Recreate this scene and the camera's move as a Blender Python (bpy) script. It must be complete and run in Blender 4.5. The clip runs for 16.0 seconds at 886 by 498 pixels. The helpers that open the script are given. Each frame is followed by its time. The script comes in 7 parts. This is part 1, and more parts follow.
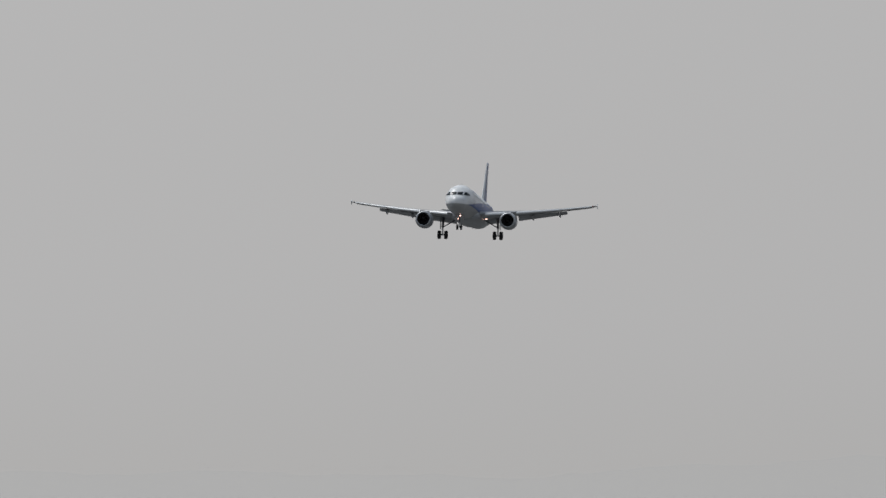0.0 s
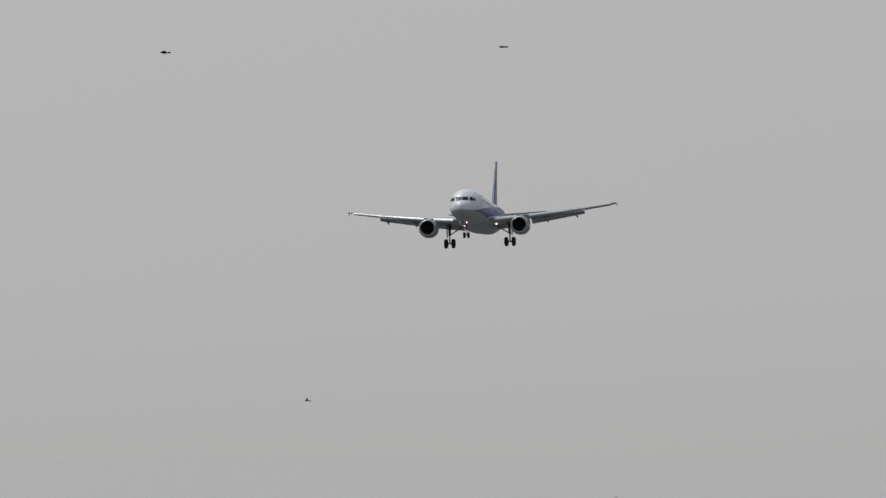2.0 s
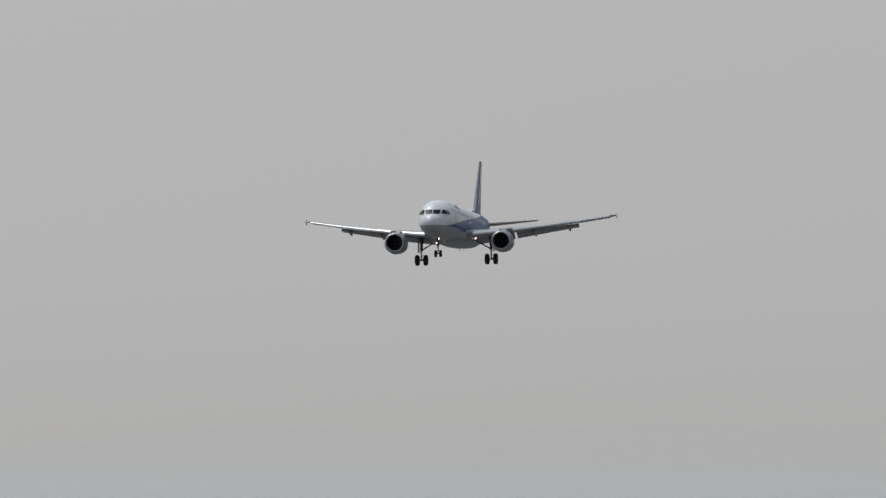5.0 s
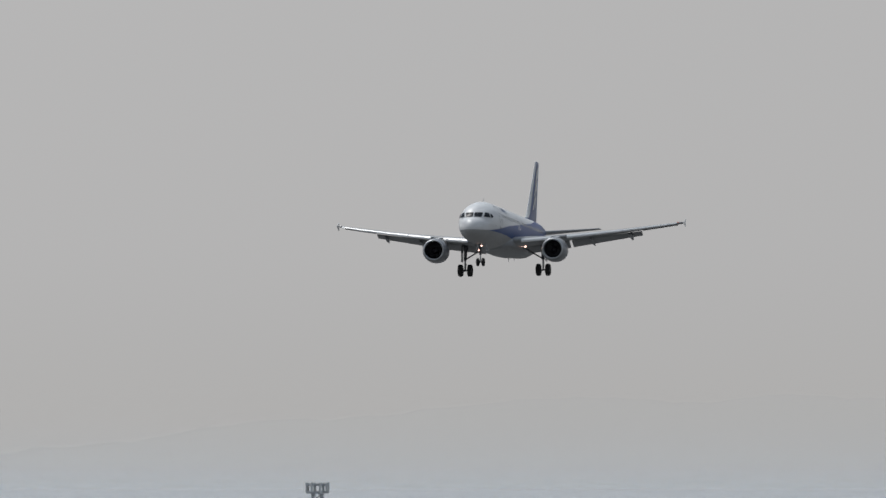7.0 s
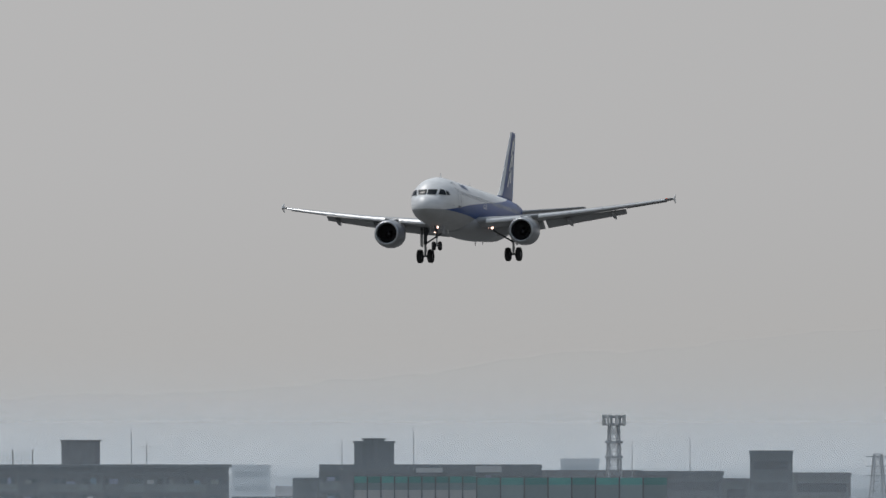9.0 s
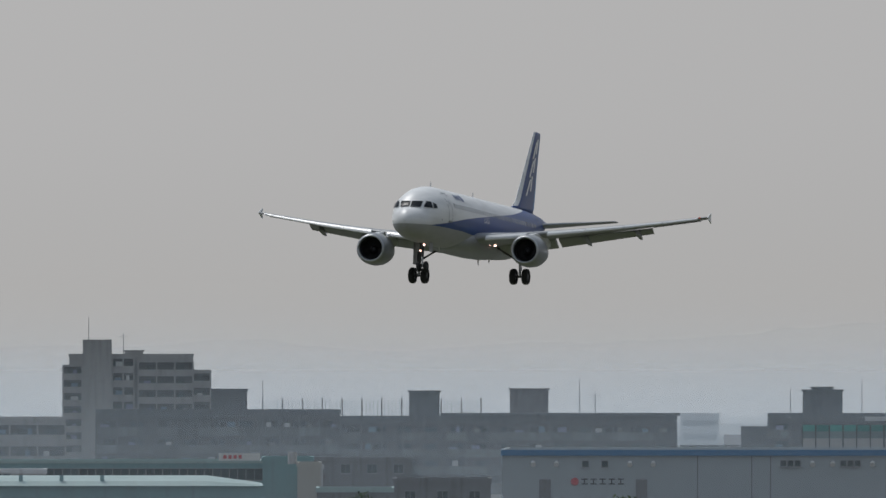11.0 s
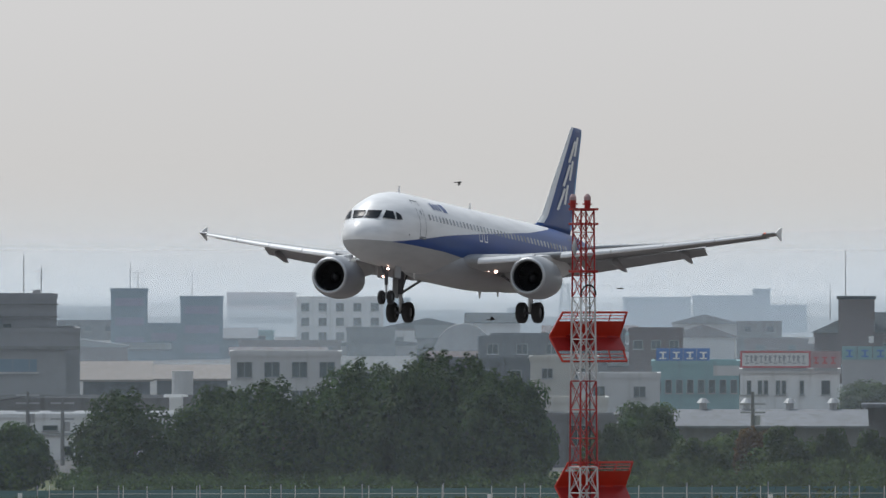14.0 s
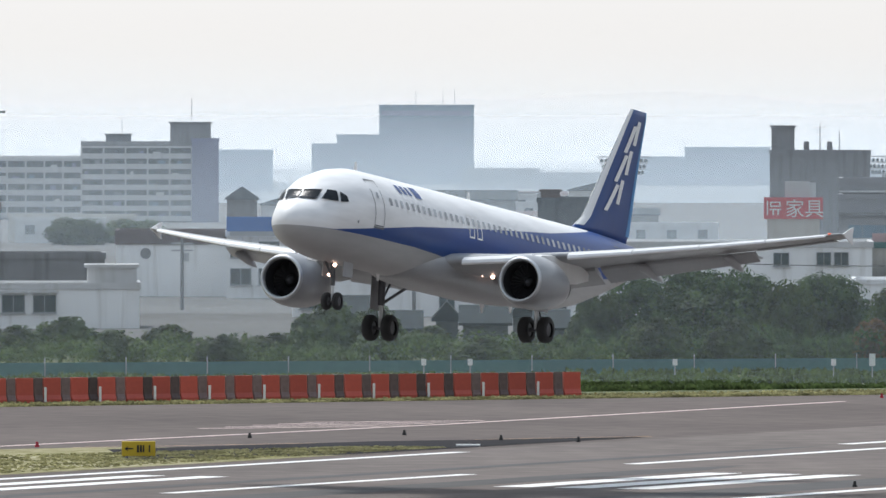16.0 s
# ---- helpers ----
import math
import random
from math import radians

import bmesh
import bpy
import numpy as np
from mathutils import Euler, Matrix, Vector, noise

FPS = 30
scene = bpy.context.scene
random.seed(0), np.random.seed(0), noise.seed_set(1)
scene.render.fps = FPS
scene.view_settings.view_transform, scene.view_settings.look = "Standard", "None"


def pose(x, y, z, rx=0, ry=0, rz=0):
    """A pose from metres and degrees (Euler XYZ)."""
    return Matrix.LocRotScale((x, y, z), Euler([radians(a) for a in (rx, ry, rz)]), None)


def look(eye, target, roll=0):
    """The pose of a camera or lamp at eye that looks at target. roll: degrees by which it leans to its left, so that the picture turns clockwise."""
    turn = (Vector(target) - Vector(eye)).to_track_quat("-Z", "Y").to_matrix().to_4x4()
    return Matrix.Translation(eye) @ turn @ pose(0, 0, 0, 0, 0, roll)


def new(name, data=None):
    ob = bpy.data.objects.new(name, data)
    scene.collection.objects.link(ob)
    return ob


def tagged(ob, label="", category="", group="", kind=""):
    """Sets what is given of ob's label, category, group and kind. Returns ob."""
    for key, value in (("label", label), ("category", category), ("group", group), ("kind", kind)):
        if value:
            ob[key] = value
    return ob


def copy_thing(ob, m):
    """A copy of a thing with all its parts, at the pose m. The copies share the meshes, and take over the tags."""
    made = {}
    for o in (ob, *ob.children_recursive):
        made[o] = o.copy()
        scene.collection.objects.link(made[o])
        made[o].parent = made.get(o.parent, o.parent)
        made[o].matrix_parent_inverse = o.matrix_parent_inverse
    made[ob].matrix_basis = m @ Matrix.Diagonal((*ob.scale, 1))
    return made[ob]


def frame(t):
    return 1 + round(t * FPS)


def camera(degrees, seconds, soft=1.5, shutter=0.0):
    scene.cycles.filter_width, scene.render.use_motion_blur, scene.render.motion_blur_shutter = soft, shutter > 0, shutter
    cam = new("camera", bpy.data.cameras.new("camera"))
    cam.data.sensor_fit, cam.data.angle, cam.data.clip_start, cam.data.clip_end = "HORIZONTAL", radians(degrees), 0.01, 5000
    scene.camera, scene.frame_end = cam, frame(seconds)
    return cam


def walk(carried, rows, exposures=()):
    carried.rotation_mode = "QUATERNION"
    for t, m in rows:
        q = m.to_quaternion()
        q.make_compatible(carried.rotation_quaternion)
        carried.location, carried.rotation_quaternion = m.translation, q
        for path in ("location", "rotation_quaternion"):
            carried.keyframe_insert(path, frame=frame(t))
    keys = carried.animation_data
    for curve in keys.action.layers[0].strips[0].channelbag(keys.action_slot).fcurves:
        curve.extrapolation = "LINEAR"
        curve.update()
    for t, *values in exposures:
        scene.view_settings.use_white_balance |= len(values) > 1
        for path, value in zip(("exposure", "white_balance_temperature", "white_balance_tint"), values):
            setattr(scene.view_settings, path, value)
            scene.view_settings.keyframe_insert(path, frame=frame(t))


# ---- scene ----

EYE = 16.3                      # height of the viewing deck above the runway
# time, bearing (degrees clockwise from +y) and tilt of the camera, which stands still
VIEW = [
    (0.0, 18.446, 1.641),
    (0.5, 18.154, 1.616),
    (1.0, 17.979, 1.590),
    (1.5, 17.783, 1.576),
    (2.0, 17.573, 1.555),
    (2.5, 17.369, 1.627),
    (3.0, 17.191, 1.601),
    (5.5, 15.666, 1.353),
    (6.0, 15.178, 1.352),
    (6.5, 14.862, 1.347),
    (7.0, 14.506, 1.246),
    (7.5, 14.142, 1.161),
    (8.0, 13.772, 1.063),
    (10.5, 11.371, 0.700),
    (11.0, 10.653, 0.628),
    (11.5, 9.842, 0.518),
    (12.0, 9.074, 0.387),
    (12.5, 8.223, 0.286),
    (13.0, 7.481, 0.217),
    (13.5, 6.732, 0.111),
    (14.0, 5.498, 0.005),
    (14.5, 4.404, -0.118),
    (15.0, 2.938, -0.296),
    (15.5, 1.529, -0.446),
    (15.8, 0.605, -0.513),
    (16.0, 0.000, -0.688),
]
cam = camera(4.582, 16.0, soft=1.5)
walk(cam, [(t, pose(0, 0, EYE, 90 + tilt, 0, -pan)) for t, pan, tilt in VIEW],
     exposures=[(0, -0.03), (7, -0.04), (10.5, -0.06), (11.2, -0.11), (11.6, -0.07), (12, 0.1), (12.5, 0.23), (13.5, 0.3), (14.5, 0.54), (15.0, 0.68), (15.3, 0.74), (16, 0.94)])

# time, main-wheel axle position, roll, minus pitch, heading of the airliner
FLIGHT = [
    (0.00, 480.66, 1429.34, 61.36, -1.28, -3.85, -115.49),
    (0.50, 465.83, 1400.66, 59.72, -0.56, -3.75, -115.48),
    (1.00, 450.89, 1371.96, 57.99, -0.30, -3.55, -115.49),
    (1.50, 435.97, 1343.20, 56.28, 0.70, -3.32, -115.57),
    (2.00, 421.09, 1314.35, 54.56, 1.92, -3.10, -115.56),
    (2.50, 406.11, 1285.48, 52.83, 2.42, -2.89, -115.54),
    (3.00, 391.15, 1256.55, 51.10, 2.67, -2.71, -115.51),
    (3.62, 372.38, 1220.17, 48.93, 2.37, -2.58, -115.45),
    (4.25, 353.60, 1183.80, 46.77, 1.72, -2.31, -115.34),
    (4.88, 334.83, 1147.42, 44.60, 1.07, -2.04, -115.22),
    (5.50, 316.06, 1111.05, 42.43, 0.77, -1.91, -115.17),
    (6.00, 300.99, 1081.78, 40.71, 0.68, -2.16, -115.24),
    (6.50, 285.86, 1052.49, 39.03, 0.47, -2.47, -115.30),
    (7.00, 270.76, 1023.11, 37.29, 0.42, -2.81, -115.27),
    (7.50, 255.77, 993.65, 35.48, 0.96, -3.00, -115.26),
    (8.00, 240.70, 964.15, 33.76, 1.89, -3.07, -115.27),
    (8.62, 221.78, 927.08, 31.56, 1.52, -3.07, -115.47),
    (9.25, 202.86, 890.00, 29.36, 0.69, -3.07, -115.92),
    (9.88, 183.94, 852.93, 27.16, -0.13, -3.07, -116.37),
    (10.50, 165.02, 815.85, 24.96, -0.51, -3.06, -116.58),
    (11.00, 149.78, 786.03, 23.11, -0.84, -3.08, -116.39),
    (11.50, 134.51, 756.17, 21.40, -1.67, -3.28, -116.29),
    (12.00, 119.32, 726.22, 19.61, -1.65, -3.31, -116.11),
    (12.50, 104.36, 696.17, 17.87, -0.52, -3.51, -115.95),
    (13.00, 89.44, 666.06, 16.17, 0.18, -3.75, -115.83),
    (13.50, 74.43, 635.93, 14.51, 0.13, -4.04, -115.77),
    (14.00, 59.51, 605.71, 12.86, -0.07, -4.45, -115.70),
    (14.50, 44.72, 575.43, 11.30, 1.57, -4.51, -115.72),
    (15.00, 29.98, 545.11, 9.90, 2.63, -4.88, -115.86),
    (15.50, 15.29, 514.72, 8.35, 1.49, -5.62, -115.92),
    (16.00, 0.64, 484.29, 6.99, -0.17, -6.84, -115.92),
]

# ---------------------------------------------------------------- light
SUN_EL, SUN_BEARING = 58, -32
world = bpy.data.worlds.new("sky")
scene.world = world
world.use_nodes = True
wn, wl = world.node_tree.nodes, world.node_tree.links
sky = wn.new("ShaderNodeTexSky")
sky.sky_type, sky.sun_disc = "NISHITA", False
sky.sun_elevation, sky.sun_rotation = radians(SUN_EL), radians(SUN_BEARING)
sky.air_density, sky.dust_density, sky.ozone_density = 1.0, 1.5, 1.0
milk = wn.new("ShaderNodeHueSaturation")
milk.inputs["Saturation"].default_value = 0.12
wl.new(sky.outputs[0], milk.inputs["Color"])
veil = wn.new("ShaderNodeMix")                 # thin overcast evens the sky out
veil.data_type = "RGBA"
veil.inputs[0].default_value = 0.85
wl.new(milk.outputs[0], veil.inputs[6])
way, glare, level, haze_sky = (wn.new("ShaderNode" + k) for k in ("TexCoord", "VectorMath", "MapRange", "VectorMath"))
glare.operation, haze_sky.operation = "DOT_PRODUCT", "SCALE"          # the overcast is brighter towards the sun
glare.inputs[1].default_value = (math.sin(radians(SUN_BEARING)) * .96, math.cos(radians(SUN_BEARING)) * .96, .28)
wl.new(way.outputs["Generated"], glare.inputs[0])
wl.new(glare.outputs["Value"], level.inputs[0])
level.inputs[1].default_value, level.inputs[2].default_value = -1, 1
level.inputs[3].default_value, level.inputs[4].default_value = 0.56, 1.142
lift, height, hue = (wn.new("ShaderNode" + k) for k in ("SeparateXYZ", "MapRange", "Mix"))
hue.data_type = "RGBA"                                                # milky white near the horizon, bluer overhead
hue.inputs[6].default_value, hue.inputs[7].default_value = (4.5, 4.46, 4.48, 1), (3.5, 4.3, 5.3, 1)
height.inputs[1].default_value, height.inputs[2].default_value = 0.06, 0.5
wl.new(way.outputs["Generated"], lift.inputs[0])
wl.new(lift.outputs[2], height.inputs[0])
wl.new(height.outputs[0], hue.inputs[0])
wl.new(hue.outputs[2], haze_sky.inputs[0])
wl.new(level.outputs[0], haze_sky.inputs["Scale"])
wl.new(haze_sky.outputs[0], veil.inputs[7])
wl.new(veil.outputs[2], wn["Background"].inputs["Color"])
wn["Background"].inputs["Strength"].default_value = 0.10
sun = new("sun", bpy.data.lights.new("sun", "SUN"))
sun.data.energy, sun.data.angle, sun.data.color = 1.8, radians(10), (1.0, 0.98, 0.95)
sb, se = radians(SUN_BEARING), radians(SUN_EL)
sun.matrix_world = look((0, 0, 300), (-math.sin(sb) * math.cos(se), -math.cos(sb) * math.cos(se), 300 - math.sin(se)))


# ---------------------------------------------------------------- materials
def mat(name, color, rough=0.7, metal=0.0, vary=0.12, scale=0.6, fine=6.0, bump=0.0, random_tint=0.0, dirt=None, spec=0.5):
    """A painted, stained surface: base colour varied at two scales, with optional streaky dirt and relief."""
    m = bpy.data.materials.new(name)
    m.use_nodes = True
    n, l = m.node_tree.nodes, m.node_tree.links
    b = n["Principled BSDF"]
    b.inputs["Roughness"].default_value, b.inputs["Metallic"].default_value = rough, metal
    b.inputs["Specular IOR Level"].default_value = spec
    tc = n.new("ShaderNodeTexCoord")
    big, small = n.new("ShaderNodeTexNoise"), n.new("ShaderNodeTexNoise")
    for node, s in ((big, scale), (small, fine)):
        node.inputs["Scale"].default_value, node.inputs["Detail"].default_value = s, 4
        l.new(tc.outputs["Object"], node.inputs["Vector"])
    add = n.new("ShaderNodeMath")
    add.operation = "ADD"
    l.new(big.outputs[0], add.inputs[0])
    l.new(small.outputs[0], add.inputs[1])
    half = n.new("ShaderNodeMapRange")
    half.inputs[1].default_value, half.inputs[2].default_value = 0.6, 1.4
    half.inputs[3].default_value, half.inputs[4].default_value = 1 - vary, 1 + vary
    l.new(add.outputs[0], half.inputs[0])
    value = half.outputs[0]
    if random_tint:
        info = n.new("ShaderNodeObjectInfo")
        mr = n.new("ShaderNodeMapRange")
        mr.inputs[3].default_value, mr.inputs[4].default_value = 1 - random_tint, 1 + random_tint
        l.new(info.outputs["Random"], mr.inputs[0])
        mul = n.new("ShaderNodeMath")
        mul.operation = "MULTIPLY"
        l.new(value, mul.inputs[0])
        l.new(mr.outputs[0], mul.inputs[1])
        value = mul.outputs[0]
    mix = n.new("ShaderNodeVectorMath")
    mix.operation = "SCALE"
    mix.inputs[0].default_value = color[:3]
    l.new(value, mix.inputs["Scale"])
    out = mix.outputs[0]
    if dirt:
        streak = n.new("ShaderNodeTexNoise")
        mp = n.new("ShaderNodeMapping")
        mp.inputs["Scale"].default_value = (1.6, 1.6, 0.12)
        l.new(tc.outputs["Object"], mp.inputs[0])
        l.new(mp.outputs[0], streak.inputs["Vector"])
        streak.inputs["Scale"].default_value, streak.inputs["Detail"].default_value = 1.0, 5
        ramp = n.new("ShaderNodeMapRange")
        ramp.inputs[1].default_value, ramp.inputs[2].default_value = 0.5, 0.72
        ramp.inputs[3].default_value, ramp.inputs[4].default_value = 0.0, 0.55
        l.new(streak.outputs[0], ramp.inputs[0])
        mc = n.new("ShaderNodeMix")
        mc.data_type = "RGBA"
        l.new(ramp.outputs[0], mc.inputs[0])
        l.new(out, mc.inputs[6])
        mc.inputs[7].default_value = (*dirt, 1)
        out = mc.outputs[2]
    l.new(out, b.inputs["Base Color"])
    if bump:
        bp = n.new("ShaderNodeBump")
        bp.inputs["Strength"].default_value, bp.inputs["Distance"].default_value = bump, 0.05
        l.new(small.outputs[0], bp.inputs["Height"])
        l.new(bp.outputs[0], b.inputs["Normal"])
    return m


def glow(name, color, strength):
    m = bpy.data.materials.new(name)
    m.use_nodes = True
    b = m.node_tree.nodes["Principled BSDF"]
    b.inputs["Base Color"].default_value = (*color, 1)
    b.inputs["Emission Color"].default_value = (*color, 1)
    b.inputs["Emission Strength"].default_value = strength
    return m


# ---------------------------------------------------------------- mesh helpers
def part(name, bm, material, parent=None, label="", smooth=False):
    me = bpy.data.meshes.new(name)
    if smooth:
        for f in bm.faces:
            f.smooth = True
    bm.to_mesh(me)
    bm.free()
    for m in (material if isinstance(material, (list, tuple)) else [material]):
        me.materials.append(m)
    ob = new(name, me)
    if parent:
        ob.parent = parent
    if label:
        tagged(ob, label)
    return ob


def thing(name, label, category, m=None, group="", kind=""):
    ob = new(name)
    if m is not None:
        ob.matrix_basis = m
    return tagged(ob, label, category, group, kind)


def add_box(bm, x0, x1, y0, y1, z0, z1, mi=0, bevel=0.0):
    vs = [bm.verts.new((x, y, z)) for x in (x0, x1) for y in (y0, y1) for z in (z0, z1)]
    fs = []
    for q in ((0, 1, 3, 2), (4, 6, 7, 5), (0, 4, 5, 1), (2, 3, 7, 6), (0, 2, 6, 4), (1, 5, 7, 3)):
        f = bm.faces.new([vs[i] for i in q])
        f.material_index = mi
        fs.append(f)
    if bevel:
        es = {e for f in fs for e in f.edges}
        bmesh.ops.bevel(bm, geom=list(es), offset=bevel, segments=1, affect="EDGES", profile=0.5)


def box(x0, x1, y0, y1, z0, z1, bevel=0.0):
    bm = bmesh.new()
    add_box(bm, x0, x1, y0, y1, z0, z1, 0, bevel)
    return bm


def add_tube(bm, a, b, r0, r1=None, sides=8, caps=True):
    a, b = Vector(a), Vector(b)
    r1 = r0 if r1 is None else r1
    q = (b - a).to_track_quat("Z", "Y")
    rings = []
    for p, r in ((a, r0), (b, r1)):
        rings.append([bm.verts.new(p + q @ Vector((r * math.cos(2 * math.pi * i / sides), r * math.sin(2 * math.pi * i / sides), 0))) for i in range(sides)])
    for i in range(sides):
        j = (i + 1) % sides
        bm.faces.new((rings[0][i], rings[0][j], rings[1][j], rings[1][i]))
    if caps:
        bm.faces.new(rings[0][::-1])
        bm.faces.new(rings[1])


def tube(a, b, r0, r1=None, sides=8):
    bm = bmesh.new()
    add_tube(bm, a, b, r0, r1, sides)
    return bm


def loft(rings, closed=True, cap0=True, cap1=True):
    """A skin over rings of points of equal count."""
    bm = bmesh.new()
    vr = [[bm.verts.new(p) for p in r] for r in rings]
    n = len(rings[0])
    for a, b in zip(vr, vr[1:]):
        for i in range(n if closed else n - 1):
            j = (i + 1) % n
            bm.faces.new((a[i], a[j], b[j], b[i]))
    if cap0:
        bm.faces.new(vr[0][::-1])
    if cap1:
        bm.faces.new(vr[-1])
    bmesh.ops.recalc_face_normals(bm, faces=bm.faces)
    return bm


def at(bearing, rng, z=0.0):
    """A place by its bearing from the viewing deck (degrees) and its range (metres)."""
    a = radians(bearing)
    return Vector((rng * math.sin(a), rng * math.cos(a), z))


# ---------------------------------------------------------------- ground
ASPHALT = mat("asphalt", (0.132, 0.112, 0.103), 0.9, vary=0.34, scale=0.035, fine=0.5, bump=0.15, spec=0.15)
TAXI_ASPHALT = mat("taxiway_asphalt", (0.103, 0.084, 0.077), 0.9, vary=0.34, scale=0.04, fine=0.5, bump=0.15, spec=0.15)
DARK_ASPHALT = mat("fresh_asphalt", (0.026, 0.025, 0.027), 0.9, vary=0.2, scale=0.1, fine=2.0, spec=0.05)
MARK_WHITE = mat("runway_paint", (0.72, 0.71, 0.69), 0.7, vary=0.14, scale=0.4, fine=3.0)
MARK_YELLOW = mat("taxiway_paint", (0.42, 0.26, 0.12), 0.7, vary=0.2, scale=0.4, fine=3.0)
MARK_PINK = mat("faded_paint", (0.6, 0.46, 0.43), 0.7, vary=0.25, scale=0.4, fine=3.0)
RUBBER = mat("rubber_streaks", (0.055, 0.052, 0.052), 0.9, vary=0.3, scale=0.08, fine=0.6)


def grass_mat(name, a, b, c):
    m = bpy.data.materials.new(name)
    m.use_nodes = True
    n, l = m.node_tree.nodes, m.node_tree.links
    bs = n["Principled BSDF"]
    bs.inputs["Roughness"].default_value = 0.95
    bs.inputs["Specular IOR Level"].default_value = 0.1
    tc = n.new("ShaderNodeTexCoord")
    n1, n2 = n.new("ShaderNodeTexNoise"), n.new("ShaderNodeTexNoise")
    n1.inputs["Scale"].default_value, n2.inputs["Scale"].default_value = 0.09, 1.3
    n1.inputs["Detail"].default_value = n2.inputs["Detail"].default_value = 6
    ramp = n.new("ShaderNodeValToRGB")
    ramp.color_ramp.elements[0].position, ramp.color_ramp.elements[1].position = 0.35, 0.68
    ramp.color_ramp.elements[0].color, ramp.color_ramp.elements[1].color = (*a, 1), (*c, 1)
    e = ramp.color_ramp.elements.new(0.5)
    e.color = (*b, 1)
    mx = n.new("ShaderNodeMath")
    mx.operation = "MULTIPLY_ADD"
    mx.inputs[1].default_value = 0.45
    h = n.new("ShaderNodeMath")
    h.operation = "MULTIPLY"
    h.inputs[1].default_value = 0.55
    for q in (n1, n2):
        l.new(tc.outputs["Object"], q.inputs["Vector"])
    l.new(n1.outputs[0], h.inputs[0])
    l.new(n2.outputs[0], mx.inputs[0])
    l.new(h.outputs[0], mx.inputs[2])
    l.new(mx.outputs[0], ramp.inputs[0])
    l.new(ramp.outputs[0], bs.inputs["Base Color"])
    return m


GRASS = grass_mat("airfield_grass", (0.09, 0.105, 0.06), (0.115, 0.13, 0.07), (0.17, 0.16, 0.09))
DRY_GRASS = grass_mat("dry_grass", (0.12, 0.13, 0.05), (0.22, 0.2, 0.1), (0.45, 0.42, 0.3))

# the runway runs along BACK (towards the approach); W is the side of the viewing deck
TRACK = radians(27.34)
BACK = Vector((math.sin(TRACK), math.cos(TRACK), 0))
SIDE = Vector((math.cos(TRACK), -math.sin(TRACK), 0))
AIM = Vector((0.97, 502.3, 0))


def rw(u, w, z=0.0):
    """A place u metres back along the runway and w metres towards the deck's side of its centreline."""
    return AIM + BACK * u + SIDE * w + Vector((0, 0, z))


def sheet(name, pts, z, material, label, category, kind="structure"):
    bm = bmesh.new()
    bm.faces.new([bm.verts.new((p[0], p[1], z)) for p in pts])
    bmesh.ops.recalc_face_normals(bm, faces=bm.faces)
    if bm.faces[0].normal.z < 0:
        bmesh.ops.reverse_faces(bm, faces=bm.faces)
    return tagged(part(name, bm, material), label, category, kind=kind)


bm = bmesh.new()
N = 48
ring = [bm.verts.new((4900 * math.cos(2 * math.pi * i / N), 4900 * math.sin(2 * math.pi * i / N), 0)) for i in range(N)]
bm.faces.new(ring)
TOWN = mat("town_ground", (0.12, 0.12, 0.118), 0.95, vary=0.25, scale=0.02, fine=0.3, spec=0.1)
tagged(part("ground", bm, TOWN), "flat grey town ground of lots and lanes", "ground", kind="structure")

sheet("airfield_grass", [at(b, 560 + 6 * b) for b in (-14, -8, -2, 4, 10, 16)] + [at(b, 790 + 4 * b) for b in (16, 10, 4, -2, -8, -14)], 0.006, GRASS, "green and straw-coloured airfield grass", "grass")
# pavement edge: the far verge is not parallel to the runway
verge = [at(b, 634 + 6.0 * b) for b in (-12, -6, -2.4, 0, 2.4, 5.2, 9, 14)]
near = [rw(u, 110) for u in (700, 300, 0, -300, -420)]
sheet("taxiway", verge + near, 0.012, TAXI_ASPHALT, "worn grey asphalt taxiway and apron beside the runway", "taxiway")
sheet("runway", [rw(-420, -17), rw(125, -17), rw(125, 27), rw(-420, 27)], 0.024, ASPHALT, "grey asphalt runway with tyre-rubber staining", "runway")
sheet("grass_island", [rw(40, -19), rw(20, -18.5), rw(-420, -18.5), rw(-420, -150), rw(-60, -75), rw(10, -44), rw(28, -35.5)], 0.026, DRY_GRASS,
      "patch of dry bleached grass between runway and taxiway", "grass")
sheet("asphalt_patch", [rw(57, -18.9), rw(24, -18.7), rw(12, -24), rw(26, -33), rw(44, -27.5)], 0.030, DARK_ASPHALT, "dark fresh asphalt at the taxiway fillet", "pavement")
for u0, u1, w0, w1 in ((-60, 10, 3.5, 7.5), (-200, 40, -5.5, -3.2), (-40, 48, 18.5, 23)):
    sheet("tyre_marks", [rw(u0, w0), rw(u1, w0 + 0.6), rw(u1 + 8, (w0 + w1) / 2), rw(u1, w1 - 0.4), rw(u0, w1)], 0.032, RUBBER,
          "black tyre rubber streaks on the runway asphalt", "tyre marks")


def stripe(u0, u1, w0, w1, material=MARK_WHITE, label="white painted runway stripe", cat="runway marking", z=0.036):
    return sheet("runway_marking", [rw(u0, w0), rw(u1, w0), rw(u1, w1), rw(u0, w1)], z, material, label, cat)


